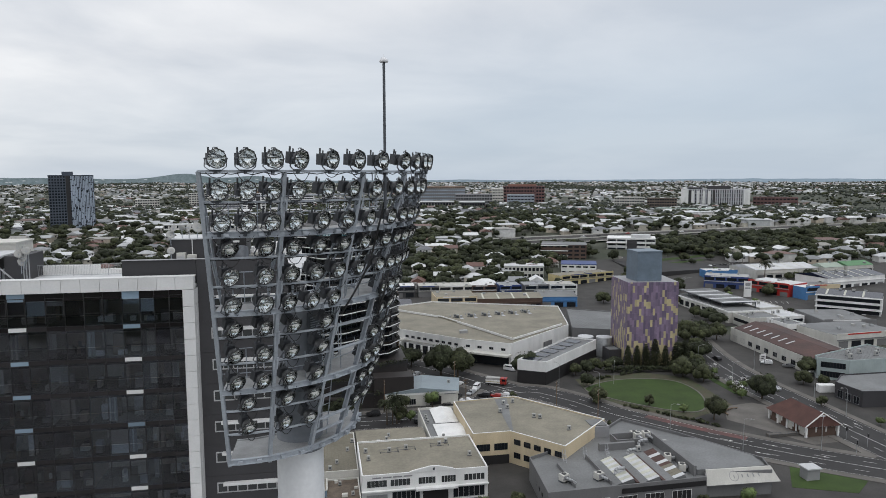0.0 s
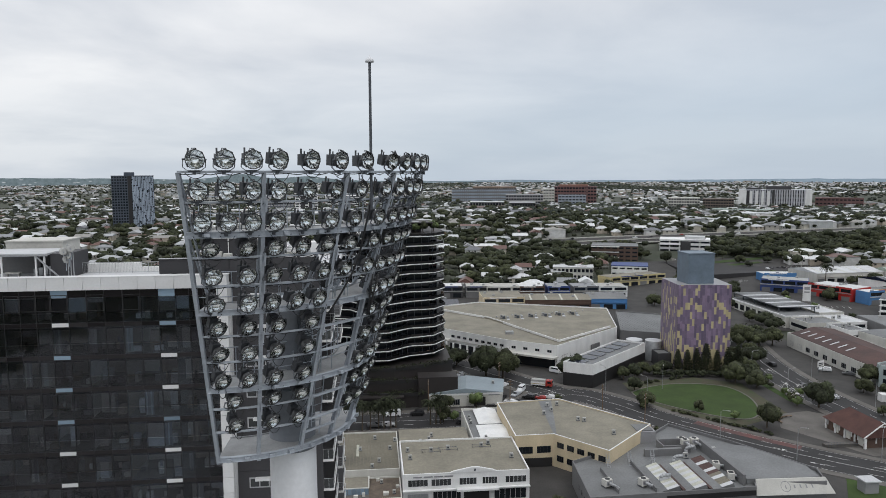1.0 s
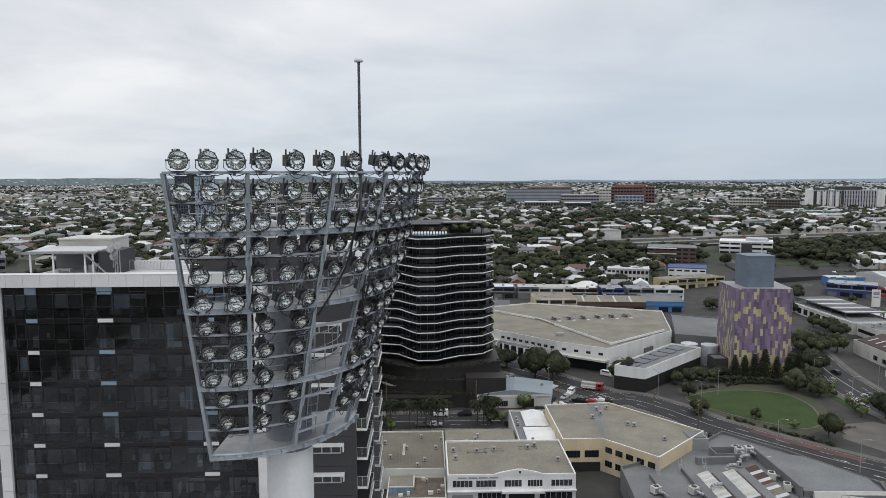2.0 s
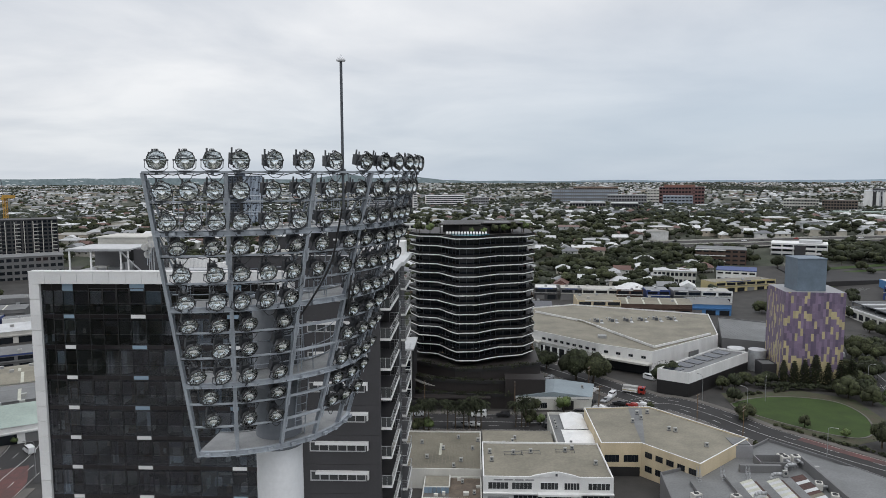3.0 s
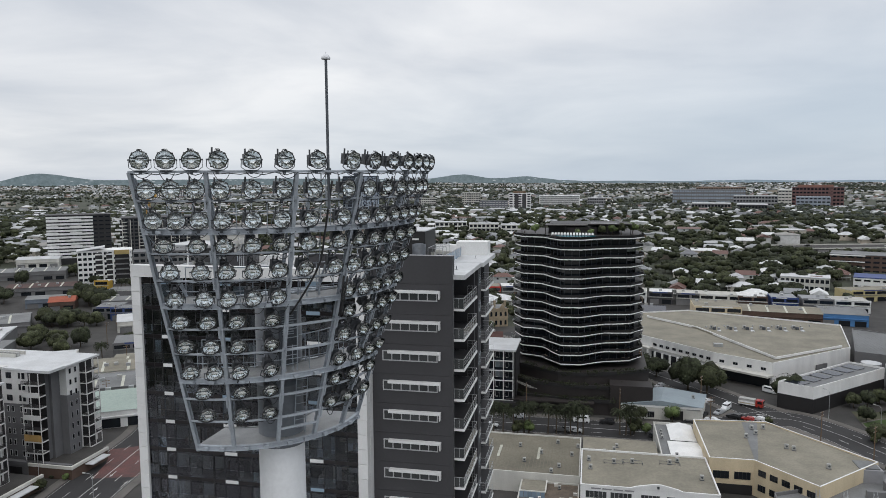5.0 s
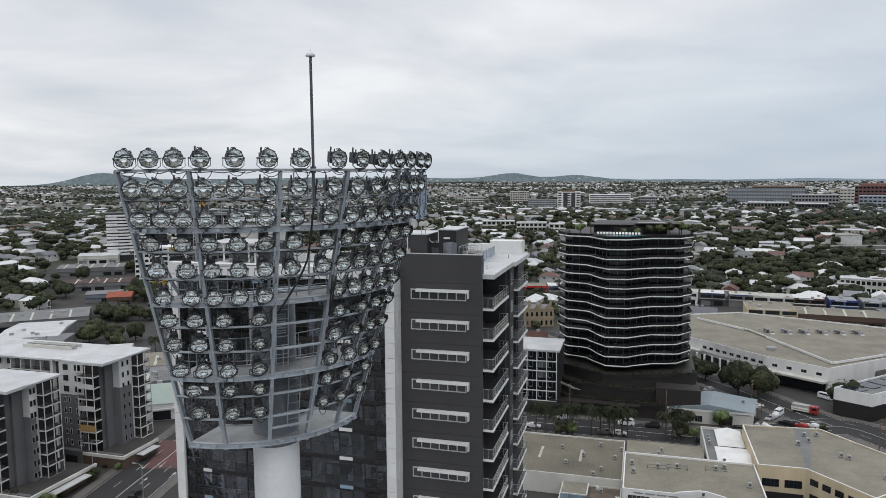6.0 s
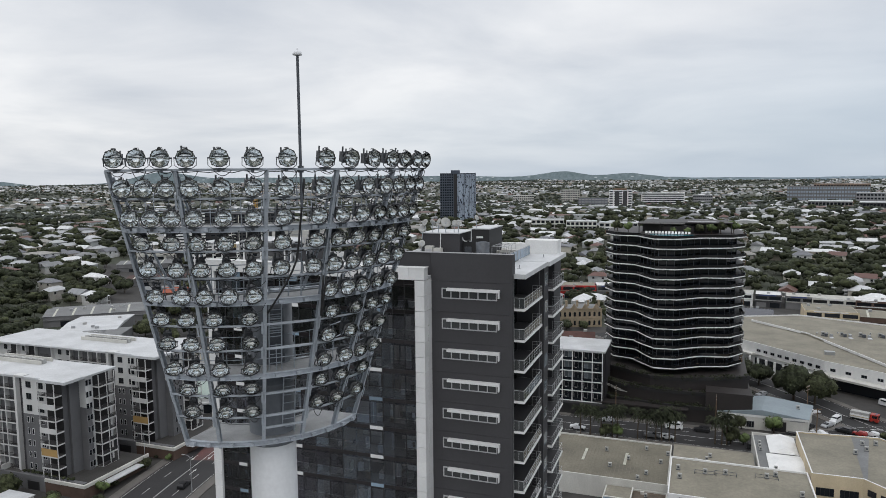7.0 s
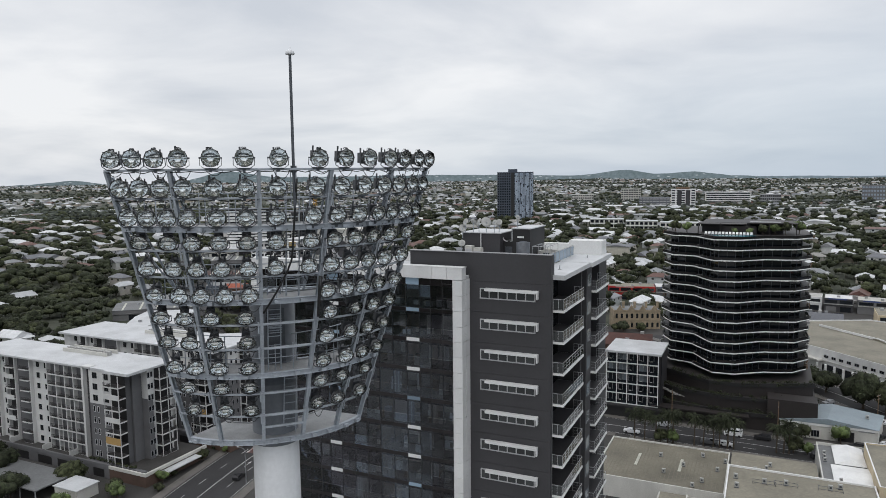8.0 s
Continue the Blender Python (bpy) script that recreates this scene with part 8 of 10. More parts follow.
# ---- vehicles ----
def car_meshes(kind):
    """Body, glass and wheel meshes of a car along +y."""
    L, W, H = {"hatch": (4.1, 1.75, 1.48), "sedan": (4.7, 1.82, 1.45), "suv": (4.7, 1.88, 1.72), "van": (5.1, 1.95, 2.15)}[kind]
    h = L / 2
    hood = 0.92 if kind != "van" else 1.15
    prof = {"hatch": [(-h, .45), (-h, .95), (-h + .35, H - .05), (h - 2.2, H), (h - 1.25, hood), (h - .1, .75), (h, .45)],
            "sedan": [(-h, .45), (-h, .95), (-h + .8, .98), (-h + 1.5, H), (h - 2.3, H), (h - 1.35, hood), (h - .1, .75), (h, .45)],
            "suv": [(-h, .5), (-h, 1.05), (-h + .25, H - .05), (h - 2.1, H), (h - 1.35, 1.1), (h - .08, .9), (h, .5)],
            "van": [(-h, .45), (-h, H - .1), (-h + .2, H), (h - 1.6, H), (h - .75, hood + .1), (h - .05, .95), (h, .45)]}[kind]
    body = Geo()
    n = len(prof)
    vs = []
    for sx, inset in ((-1, 0.0), (1, 0.0)):
        for y, z in prof:
            k = 0.82 if z > 1.2 else 1.0
            vs.append((sx * W / 2 * k, y, z))
    fs = [tuple(range(n)), tuple(range(2 * n - 1, n - 1, -1))] + [((i + 1) % n, i, n + i, n + (i + 1) % n) for i in range(n)]
    body.add(vs, fs)
    body.box(-W / 2 + 0.02, -h + 0.1, 0.28, W / 2 - 0.02, h - 0.1, 0.46)
    glass = Geo()
    zt, zb = H - 0.12, H - 0.55
    y0, y1 = -h + (0.7 if kind != "sedan" else 1.4), h - (2.05 if kind != "van" else 1.5)
    for sx in (-1, 1):
        xa, xb = sx * W / 2 * 0.955, sx * W / 2 * 0.865
        glass.add([(xa, y0, zb), (xa, y1 + 0.55, zb), (xb, y1, zt), (xb, y0 + 0.2, zt)], [(0, 1, 2, 3)] if sx > 0 else [(3, 2, 1, 0)])
    yb = h - (1.3 if kind != "van" else 0.8)
    glass.add([(-W * .42, yb + .02, hood + 0.08), (W * .42, yb + .02, hood + 0.08), (W * .38, h - (2.15 if kind != "van" else 1.5), H - 0.06), (-W * .38, h - (2.15 if kind != "van" else 1.5), H - 0.06)], [(0, 1, 2, 3)])
    wheel = Geo().lathe([(0.0, -0.11), (0.2, -0.11), (0.32, -0.1), (0.34, 0), (0.32, 0.1), (0.2, 0.11), (0, 0.11)], n=14, turn=Matrix.Rotation(radians(90), 3, "Y"))
    return body.mesh("body", None), glass.mesh("windows", GLASS_DARK), wheel.mesh("wheel", TYRE, True), (W, h)


PAINT = {n: surf("car_paint_" + n, c, 0.3, 0.08, 1.0) for n, c in (("white", (0.68, 0.69, 0.70)), ("silver", (0.36, 0.37, 0.39)), ("black", (0.02, 0.02, 0.022)), ("grey", (0.12, 0.125, 0.13)), ("red", (0.30, 0.025, 0.02)), ("blue", (0.04, 0.08, 0.2)))}
CAR = {}
CAR_SHARE = {}


def car(x, y, deg, kind="sedan", paint="white", z=0.1, wheels=True):
    if kind not in CAR:
        CAR[kind] = car_meshes(kind)
    bm_, gm, wm, (W, h) = CAR[kind]
    key = (kind, paint)
    if key not in CAR_SHARE:
        me = bm_.copy()
        me.materials.clear()
        me.materials.append(PAINT[paint])
        CAR_SHARE[key] = me
    ob = thing("van" if kind == "van" else "car", pose(x, y, land(x, y) + z, 0, 0, deg), "%s %s on the street" % (paint, {"hatch": "small hatchback car", "sedan": "saloon car", "suv": "four wheel drive car", "van": "delivery van"}[kind]), "van" if kind == "van" else "car", "street vehicles")
    part("body", CAR_SHARE[key], None, ob)
    part("windows", gm, None, ob)
    for sx in (-1, 1) if wheels and math.hypot(x, y) < 275 else ():
        for yy in (-h + 0.85, h - 0.9):
            part("wheel", wm, None, ob, at=pose(sx * (W / 2 - 0.1), yy, 0.34))


def fire_truck(x, y, deg):
    ob = thing("fire_truck", pose(x, y, 0.1, 0, 0, deg), "red and white fire truck on the road", "truck")
    red = surf("fire_red", (0.34, 0.03, 0.02), 0.35, 0.1, 1)
    part("cab", Geo().box(-1.2, 1.6, 0.5, 1.2, 3.9, 2.7), red, ob)
    part("windscreen", Geo().box(-1.05, 3.9, 1.5, 1.05, 3.94, 2.4).box(-1.24, 2.2, 1.6, -1.2, 3.6, 2.4).box(1.2, 2.2, 1.6, 1.24, 3.6, 2.4), GLASS_DARK, ob)
    part("body", Geo().box(-1.22, -4.0, 0.7, 1.22, 1.4, 1.9), WHITE, ob)
    part("tank", Geo().box(-1.1, -3.9, 1.9, 1.1, 1.3, 2.7), AC_CASE, ob)
    part("stripe", Geo().box(-1.24, -4.0, 1.1, 1.24, 1.4, 1.35), YELLOW, ob)
    part("light_bar", Geo().box(-0.9, 3.0, 2.7, 0.9, 3.3, 2.85), PAINT["blue"], ob)
    wm = Geo().lathe([(0.0, -0.16), (0.3, -0.16), (0.46, -0.14), (0.5, 0), (0.46, 0.14), (0.3, 0.16), (0, 0.16)], n=16, turn=Matrix.Rotation(radians(90), 3, "Y")).mesh("wheel", TYRE, True)
    for sx in (-1, 1):
        for yy in (-2.9, -1.7, 2.7):
            part("wheel", wm, None, ob, at=pose(sx * 1.05, yy, 0.5))


fire_truck(64.5, 251, 245)
for row in ((55.5, 246, 150, "van", "white"), (40.5, 227.5, 95, "suv", "black"), (50, 252.5, 130, "sedan", "white"), (44, 256, 130, "hatch", "grey"), (40, 260, 130, "sedan", "white"), (36, 268, 130, "hatch", "silver"), (52.5, 241, 140, "sedan", "silver"),
            (56.5, 237.5, 60, "suv", "black"), (60.2, 236, 60, "hatch", "red"), (63.5, 236.6, 60, "hatch", "white"), (49, 233, 60, "sedan", "white"), (47, 238, 150, "sedan", "black"), (50.5, 228.5, 30, "hatch", "silver"),
            (16, 224.5, 90, "suv", "black"), (8, 224.5, 90, "van", "white"), (2, 215, 270, "sedan", "grey"), (-12, 224.5, 90, "hatch", "silver"), (30, 215, 270, "hatch", "black"), (-20, 215, 270, "sedan", "white"), (6.5, 215.2, 270, "hatch", "white"),
            (74.5, 268.5, 225, "van", "white"), (97, 287.5, 130, "suv", "white"), (160, 237.2, 180, "suv", "black"), (165.5, 268, 0, "suv", "black"), (182.4, 258.4, 60, "suv", "white"), (188, 252, 60, "sedan", "grey"), (158, 291, 175, "hatch", "black"), (163.5, 226, 0, "sedan", "silver"), (182.5, 236, 0, "hatch", "white"), (192, 214, 60, "suv", "grey"),
            (197, 216, 60, "sedan", "red"), (-121.5, 190, 50, "van", "white"), (-108, 142, 10, "hatch", "black"), (-131, 112, 80, "sedan", "red"), (-126, 108, 80, "sedan", "black"), (-137, 112, 80, "hatch", "grey"), (163, 310, 350, "van", "white"), (166, 306, 350, "van", "white"),
            (172, 320, 345, "sedan", "silver"), (181, 345, 340, "suv", "white"), (200, 300, 60, "suv", "white"), (205, 308, 60, "sedan", "grey"), (40, 391, 88, "sedan", "white"), (70, 394, 88, "suv", "grey"), (110, 386, 105, "hatch", "red"), (-190, 268, 45, "sedan", "white"), (-170, 250, 225, "hatch", "white")):
    car(*row[:3], row[3], row[4])

# ---- street trees ----
for x, y, s in ((52, 263.5, 1.75), (46, 267, 1.5), (78, 257, 1.15), (83, 260, 1.0), (57, 274, 1.0), (36, 282, 1.1), (30, 287, 1.2), (108, 262, 0.7), (113, 262, 0.65), (103, 258, 0.7), (98, 256, 0.7), (97, 242, 0.6), (94, 225, 0.75), (117, 263, 0.7),
                (151.6, 216.5, 1.1), (124, 201, 1.05), (187.4, 239, 1.15), (178, 230, 0.75), (158.8, 270, 1.05), (138.4, 247, 0.95), (143, 240, 0.85), (150, 257, 0.85), (164, 282, 0.9), (174, 306, 1.2), (177.4, 298, 1.1), (186, 302, 1.2), (181, 308, 1.2), (168, 314, 1.0), (147, 262, 0.9),
                (146, 251, 0.7), (150, 290, 1.1), (152, 304, 1.2), (155, 279, 0.8), (168, 300, 0.9), (140, 255, 0.6)):
    tree("broad", x, y, s)
for x, y, s in ((26.5, 228.6, 1.3), (36.5, 229.4, 1.6), (109.5, 217.5, 0.85), (117.7, 209, 0.75), (167, 206, 0.95), (183.5, 226, 1.1), (148, 230, 0.9), (145.4, 219, 0.95), (152, 247.5, 0.8), (152, 228, 0.9), (146.5, 224, 0.8), (172, 186, 0.8), (66, 233.5, 0.6), (100, 146, 1.2), (88, 146, 0.8), (-126, 140, 0.7), (-125, 147, 0.8), (-123.5, 154, 0.6), (88, 200, 0.5), (92, 222, 0.5), (-7.8, 210.9, 1.25), (-11, 210.4, 1.0), (23.9, 217.2, 1.2), (27.5, 217.6, 0.9), (36, 152, 1.3), (30, 152, 1.2), (45, 154, 1.0)):
    tree("small", x, y, s)
for i, (x, y) in enumerate(((126, 261.5), (129.5, 260.8), (133.2, 260.3), (137.5, 259.8), (142, 259.4), (146, 259.6), (122.5, 262.5))):
    tree("pine", x, y, 0.9 + 0.07 * (i % 3))
for x, y in ((-18.3, 209.6), (-15.5, 209.9), (-12.4, 210.4), (-9.1, 210.8), (-7.6, 211.4), (-1.9, 211.9), (0.6, 212.3), (3.2, 212.8), (4.9, 213.0), (7, 213.3), (8.6, 213.6), (19.6, 215.3), (21.4, 215.5), (22.8, 215.7), (-196, 262), (-168, 205)):
    tree("palm", x, y, 1.12)
for i in range(40):
    rr = random.Random(500 + i)
    u = rr.random()
    x, y = (101.5 + 20 * u, 218.5 - 24 * u) if i % 3 else (104 + 16 * u, 250 + 5 * u)
    tree("bush", x + rr.uniform(-0.6, 0.6), y + rr.uniform(-0.6, 0.6), rr.uniform(0.4, 0.75))
hedge_rows = [(112 + 27 * i / 25, 258.5 - 3.5 * i / 25 + 0.6 * math.sin(5 * i), 0.0, 2.8 + 0.7 * math.sin(3 * i), 1.5) for i in range(26)]
hedge_rows += [(144 + 2.2 * i, 253 - 6.0 * i + 1.5 * math.sin(2 * i), 0.0, 2.0 + 0.5 * math.sin(4 * i), 1.6) for i in range(6)]
tagged(new("hedge", crown_mesh("hedge", *crowns(hedge_rows, 6, 160, 0.13), LEAF_DARK)), "dark dense hedge behind the oval lawn", "hedge", kind="stuff")
flower = Geo()
rr = random.Random(9)
for cxx, cyy in ((148, 230), (145.4, 219), (152, 247.5), (152, 228), (146.5, 224)):
    for _ in range(60):
        a, b = rr.uniform(0, 6.28), rr.uniform(0, 2.2)
        p = Vector((cxx + b * math.cos(a), cyy + b * math.sin(a), 2.9 + 1.7 * math.cos(b / 1.6) + rr.uniform(-.3, .3)))
        flower.add([tuple(p + Vector(d) * 0.16) for d in ((-1, 0, 0), (0, -1, 0.5), (1, 0, 0), (0, 1, 0.4))], [(0, 1, 2, 3)])
tagged(part("blossom", flower, WHITE), "white blossom on the garden trees", "flowers", kind="stuff")

# ---- shops and sheds in the middle distance ----
SHED_WALL = palette("shed_walls", [(0.55, 0.54, 0.51), (0.40, 0.38, 0.35), (0.62, 0.62, 0.61), (0.16, 0.15, 0.15), (0.45, 0.38, 0.28), (0.30, 0.30, 0.31), (0.58, 0.55, 0.48)], 0.7, True)
SHED_ROOF = palette("shed_roofs", [(0.60, 0.61, 0.61), (0.36, 0.36, 0.35), (0.45, 0.44, 0.40), (0.26, 0.27, 0.28), (0.66, 0.66, 0.65), (0.40, 0.39, 0.36)], 0.6, True)


house_rng2 = random.Random(71)
PALE_GLAZE = surf("pale_shop_sign", (0.5, 0.5, 0.48), 0.5, 0.2, 0.5)


SHEDS = []


def gable_shed(x, y, deg, w, d, h, label="low commercial shed with metal roof", wall=None, roof=None, rise=0.9, flat=False):
    SHEDS.append((x, y, max(w, d) / 2 + 8))
    z = min(land(x + a, y + b) for a in (-w / 2, w / 2) for b in (-d / 2, d / 2))
    ob = thing("low_shed", pose(x, y, z, 0, 0, deg), label, "building", "commercial sheds")
    wall, roof = wall or SHED_WALL, roof or SHED_ROOF
    part("wall", Geo().box(-w / 2, -d / 2, -1, w / 2, d / 2, h), wall, ob)
    e = 0.25
    if flat:
        part("roof", Geo().box(-w / 2 + 0.3, -d / 2 + 0.3, h, w / 2 - 0.3, d / 2 - 0.3, h + 0.15), roof, ob)
        part("parapet", Geo().box(-w / 2, -d / 2 - 0.05, h, w / 2, -d / 2 + 0.25, h + 0.8), wall, ob)
    else:
        part("roof", Geo().add([(-w / 2 - e, -d / 2 - e, h), (w / 2 + e, -d / 2 - e, h), (w / 2 + e, d / 2 + e, h), (-w / 2 - e, d / 2 + e, h), (-w / 2 - e, 0, h + rise), (w / 2 + e, 0, h + rise)],
                               [(0, 1, 5, 4), (2, 3, 4, 5), (1, 2, 5), (3, 0, 4), (3, 2, 1, 0)]), roof, ob)
    n = max(1, int(w / 7))
    for i in range(n):
        xx = -w / 2 + w * (i + 0.5) / n
        part("shopfront", Geo().box(xx - w / n * 0.36, -d / 2 - 0.06, 0.1, xx + w / n * 0.36, -d / 2 + 0.02, min(3.2, h * 0.55)), GLASS_DARK if i % 3 else GREY_RENDER, ob)
    if h > 6.2 and flat:
        for i in range(n):
            xx = -w / 2 + w * (i + 0.5) / n
            part("upper_window", Geo().box(xx - w / n * 0.42, -d / 2 - 0.06, h * 0.72, xx + w / n * 0.42, -d / 2 + 0.02, h - 0.3), GLASS_DARK, ob)
    for i in range(1 + int(w * d / 260)):
        ux, uy = house_rng2.uniform(-w * 0.38, w * 0.38), house_rng2.uniform(-d * 0.35, d * 0.35)
        zr = h + (0.15 if flat else rise * (1 - abs(uy) / (d / 2)))
        part("roof_unit", Geo().box(ux - 0.8, uy - 0.6, zr - 0.2, ux + 0.8, uy + 0.6, zr + 1.0), AC_CASE if i % 2 else GALV, ob)
    if flat and w > 13:
        part("sign_bar", Geo().box(-w * 0.34, -d / 2 - 0.14, h + 0.1, w * (0.02 + 0.3 * house_rng2.random()), -d / 2 - 0.05, h + 0.65), house_rng2.choice((WHITE, WHITE, PALE_GLAZE, SIGN_RED, SIGN_BLUE)), ob, "plain sign bar")
    if not flat and w > 30:
        for i in range(int(w / 9)):
            xx = -w / 2 + 4.5 + 9 * i
            part("roof_sheet", Geo().add([(xx, -d / 2, h + 0.05), (xx + 1.0, -d / 2, h + 0.05), (xx + 1.0, 0, h + rise + 0.05), (xx, 0, h + rise + 0.05), (xx, -d / 2, h), (xx + 1.0, -d / 2, h), (xx + 1.0, 0, h + rise), (xx, 0, h + rise)],
                                         [(0, 1, 2, 3), (7, 6, 5, 4), (0, 4, 5, 1), (1, 5, 6, 2), (2, 6, 7, 3), (3, 7, 4, 0)]), SKYLIGHT, ob, "pale translucent roof sheet")
    part("fascia", Geo().box(-w / 2, -d / 2 - 0.5, h * 0.62, w / 2, -d / 2, h * 0.62 + 0.4), roof if flat else wall, ob)
    return ob


SIGN_BLUE = surf("shop_blue", (0.03, 0.06, 0.20), 0.5, 0.12, 0.4)
SIGN_RED = surf("shop_red", (0.42, 0.025, 0.02), 0.5, 0.12, 0.4)
SKY_BLUE = surf("shop_light_blue", (0.07, 0.20, 0.42), 0.5, 0.12, 0.4)
gable_shed(272, 432, -34, 28, 20, 8, "navy blue roadside shop with plain signs", SIGN_BLUE, flat=True)
gable_shed(291, 405, -67, 28, 20, 8, "bright red roadside shop with flat roof", SIGN_RED, flat=True)
gable_shed(296, 384, 10, 11, 10, 8, "small light blue roadside shop", SKY_BLUE, flat=True)
gable_shed(315, 398, -3, 21, 14, 6, "long cream walled shop with flat roof", CREAM, GREY_ROOF, flat=True)
gable_shed(284, 462, -8, 22, 14, 6, "light blue shop with plain signs", SKY_BLUE, flat=True)
gable_shed(347, 418, 11, 52, 26, 8, "white warehouse with solar panels", WHITE, solar, 2.4)
gable_shed(328, 462, 4, 52, 30, 7, "wide shed with white metal roof", OFFWHITE, WHITE_ROOF, 2.5)
gable_shed(386, 454, 8, 24, 16, 6, "house with green metal roof", OFFWHITE, surf("green_roof", (0.09, 0.22, 0.10), 0.6, 0.15, 0.3), 2.5)
gable_shed(364, 452, 8, 18, 14, 6, "house with pale green metal roof", OFFWHITE, surf("pale_green_roof", (0.30, 0.36, 0.30), 0.6, 0.15, 0.3), 2.5)
# long office under a raised louvred canopy
SHEDS.append((222, 365, 34))
lo_ = thing("canopy_office", (222, 368, land(222, 368)), "pale low office under a raised louvred canopy", "building")
part("wall", Geo().box(-10, -34, -1, 11, 26, 5.6), OFFWHITE, lo_)
part("roof", Geo().box(-9.7, -33.7, 5.6, 10.7, 25.7, 5.75), GREY_ROOF, lo_)
part("parapet", Geo().box(-10.2, -34.2, 5.5, -9.7, 26.2, 6.2).box(-9.7, -34.2, 5.5, 11.2, -33.7, 6.2), WHITE, lo_)
part("canopy_frame", Geo().box(-6, -22, 8.0, 15, 26, 8.35), STEEL_DARK, lo_, "dark raised canopy")
for i in range(12):
    part("canopy_sheet", Geo().box(-5.6, -21.4 + 3.95 * i, 8.38, 14.6, -18.4 + 3.95 * i, 8.5), GREY_ROOF if i % 3 else WHITE_ROOF, lo_)
for y in (-21, -9, 3, 15, 25):
    for x in (-5.6, 14.4):
        part("canopy_post", Geo().box(x - 0.2, y - 0.2, 0, x + 0.2, y + 0.2, 8.0), STEEL_DARK, lo_)
for i in range(9):
    part("window", Geo().box(-10.06, -31 + 6.2 * i, 1.2, -9.98, -27 + 6.2 * i, 4.2), GLASS_DARK, lo_)
for x0, y0, x1, y1, h_, wm_, rm_ in ((214, 318, 232, 333, 6.2, OFFWHITE, GREY_ROOF), (233, 322, 248, 340, 5.4, WHITE, WHITE_ROOF), (222, 300, 232, 316, 6.5, WHITE, GREY_ROOF), (238, 345, 252, 366, 5.6, OFFWHITE, WHITE_ROOF), (215, 306, 221, 316, 4.6, GREY_RENDER, GREY_ROOF)):
    SHEDS.append(((x0 + x1) / 2, (y0 + y1) / 2, 14))
    b_, o_ = flat_building("low_annex", "low flat roofed annex with roof units", rect(x0, y0, x1, y1), h_, wm_, rm_, 0.4)
    part("window_band", Geo().box(x0 + 1, y0 - 0.06, 2.4, x1 - 1, y0 + 0.02, 4.0).box(x0 - 0.06, y0 + 1, 2.4, x0 + 0.02, y1 - 1, 4.0), GLASS_DARK, b_, at=o_)
    for i in range(2):
        roof_unit(x0 + 3 + 4.5 * i, (y0 + y1) / 2 + 2 * i, h_ - 0.4, 1.5)
pyl = thing("pylon_sign", pose(264, 396, land(264, 396), 0, 0, -20), "white roadside pylon sign with plain grey marks", "sign")
part("panel", Geo().box(-2.2, -0.3, 0, 2.2, 0.3, 10.5), WHITE, pyl)
part("sign_mark", Geo().box(-1.5, -0.34, 7.4, 1.5, -0.3, 9.2).box(-1.5, -0.34, 5.6, 1.5, -0.3, 6.4), FRAME_GREY, pyl)
gable_shed(262, 318, -10, 26, 30, 6, "low workshop with grey roof", GREY_RENDER, GREY_ROOF, flat=True)
gable_shed(246, 290, 5, 36, 26, 6, "grey flat roofed showroom", OFFWHITE, GREY_ROOF, flat=True)
gable_shed(78, 407, -2, 24, 24, 8, "cream building with tan roof and green glass", CREAM, TAN_ROOF, flat=True)
gable_shed(110, 406, -6, 40, 22, 6.5, "long brick shed with tan roof", BRICK, TAN_ROOF, 1.5)
gable_shed(141, 406, -8, 22, 24, 6.5, "bright blue shed with pale roof", SKY_BLUE, GREY_ROOF, 1.5)
gable_shed(40, 400, -4, 22, 26, 5.5, "pale shed with a solar panel roof", OFFWHITE, solar, 2.0)
gable_shed(22, 402, 0, 18, 20, 6.0, "small white gabled shop", WHITE, WHITE_ROOF, 2.0)
for i, (w, m) in enumerate(((18, WHITE), (14, CHARCOAL), (16, GREY_RENDER), (24, OFFWHITE), (16, BRICK), (14, SIGN_BLUE), (16, GREY_RENDER), (18, WHITE))):
    gable_shed(36 + 17 * i, 452 - 2.2 * i, -5, w, 18, 7, "flat roofed two storey street shop", m, flat=True)
gable_shed(183, 472, 18, 46, 16, 7, "pale yellow corner building", surf("pale_yellow", (0.5, 0.42, 0.22), 0.7, 0.15, 0.3), TAN_ROOF, flat=True)
gable_shed(-61, 449, 12, 28, 18, 7.5, "red fronted two storey shop", SIGN_RED, TAN_ROOF, flat=True)
gable_shed(-39, 454, 12, 16, 18, 7.5, "grey two storey street shop", GREY_RENDER, flat=True)
gable_shed(-26, 452, 12, 10, 22, 11, "narrow white three storey building", WHITE, WHITE_ROOF, flat=True)
gable_shed(-4, 444, 5, 20, 18, 8, "pale two storey street shop", OFFWHITE, flat=True)
SANDSTONE = surf("sandstone", (0.36, 0.29, 0.2), 0.8, 0.35, 0.4, 4)
SHEDS.append((-45, 367, 22))
stone = thing("stone_terrace", pose(-45, 367, land(-45, 367), 0, 0, 22), "old sandstone terrace with gables and arched windows", "building")
part("wall", Geo().box(-11.5, -6, -1, 11.5, 6, 9.6), SANDSTONE, stone)
part("roof", Geo().box(-11.2, -5.7, 9.6, 11.2, 5.7, 9.8), GREY_ROOF, stone)
part("cornice", Geo().box(-11.8, -6.3, 9.3, 11.8, -5.9, 9.75).box(-11.7, -6.2, 4.7, 11.7, -5.95, 5.0), SANDSTONE, stone)
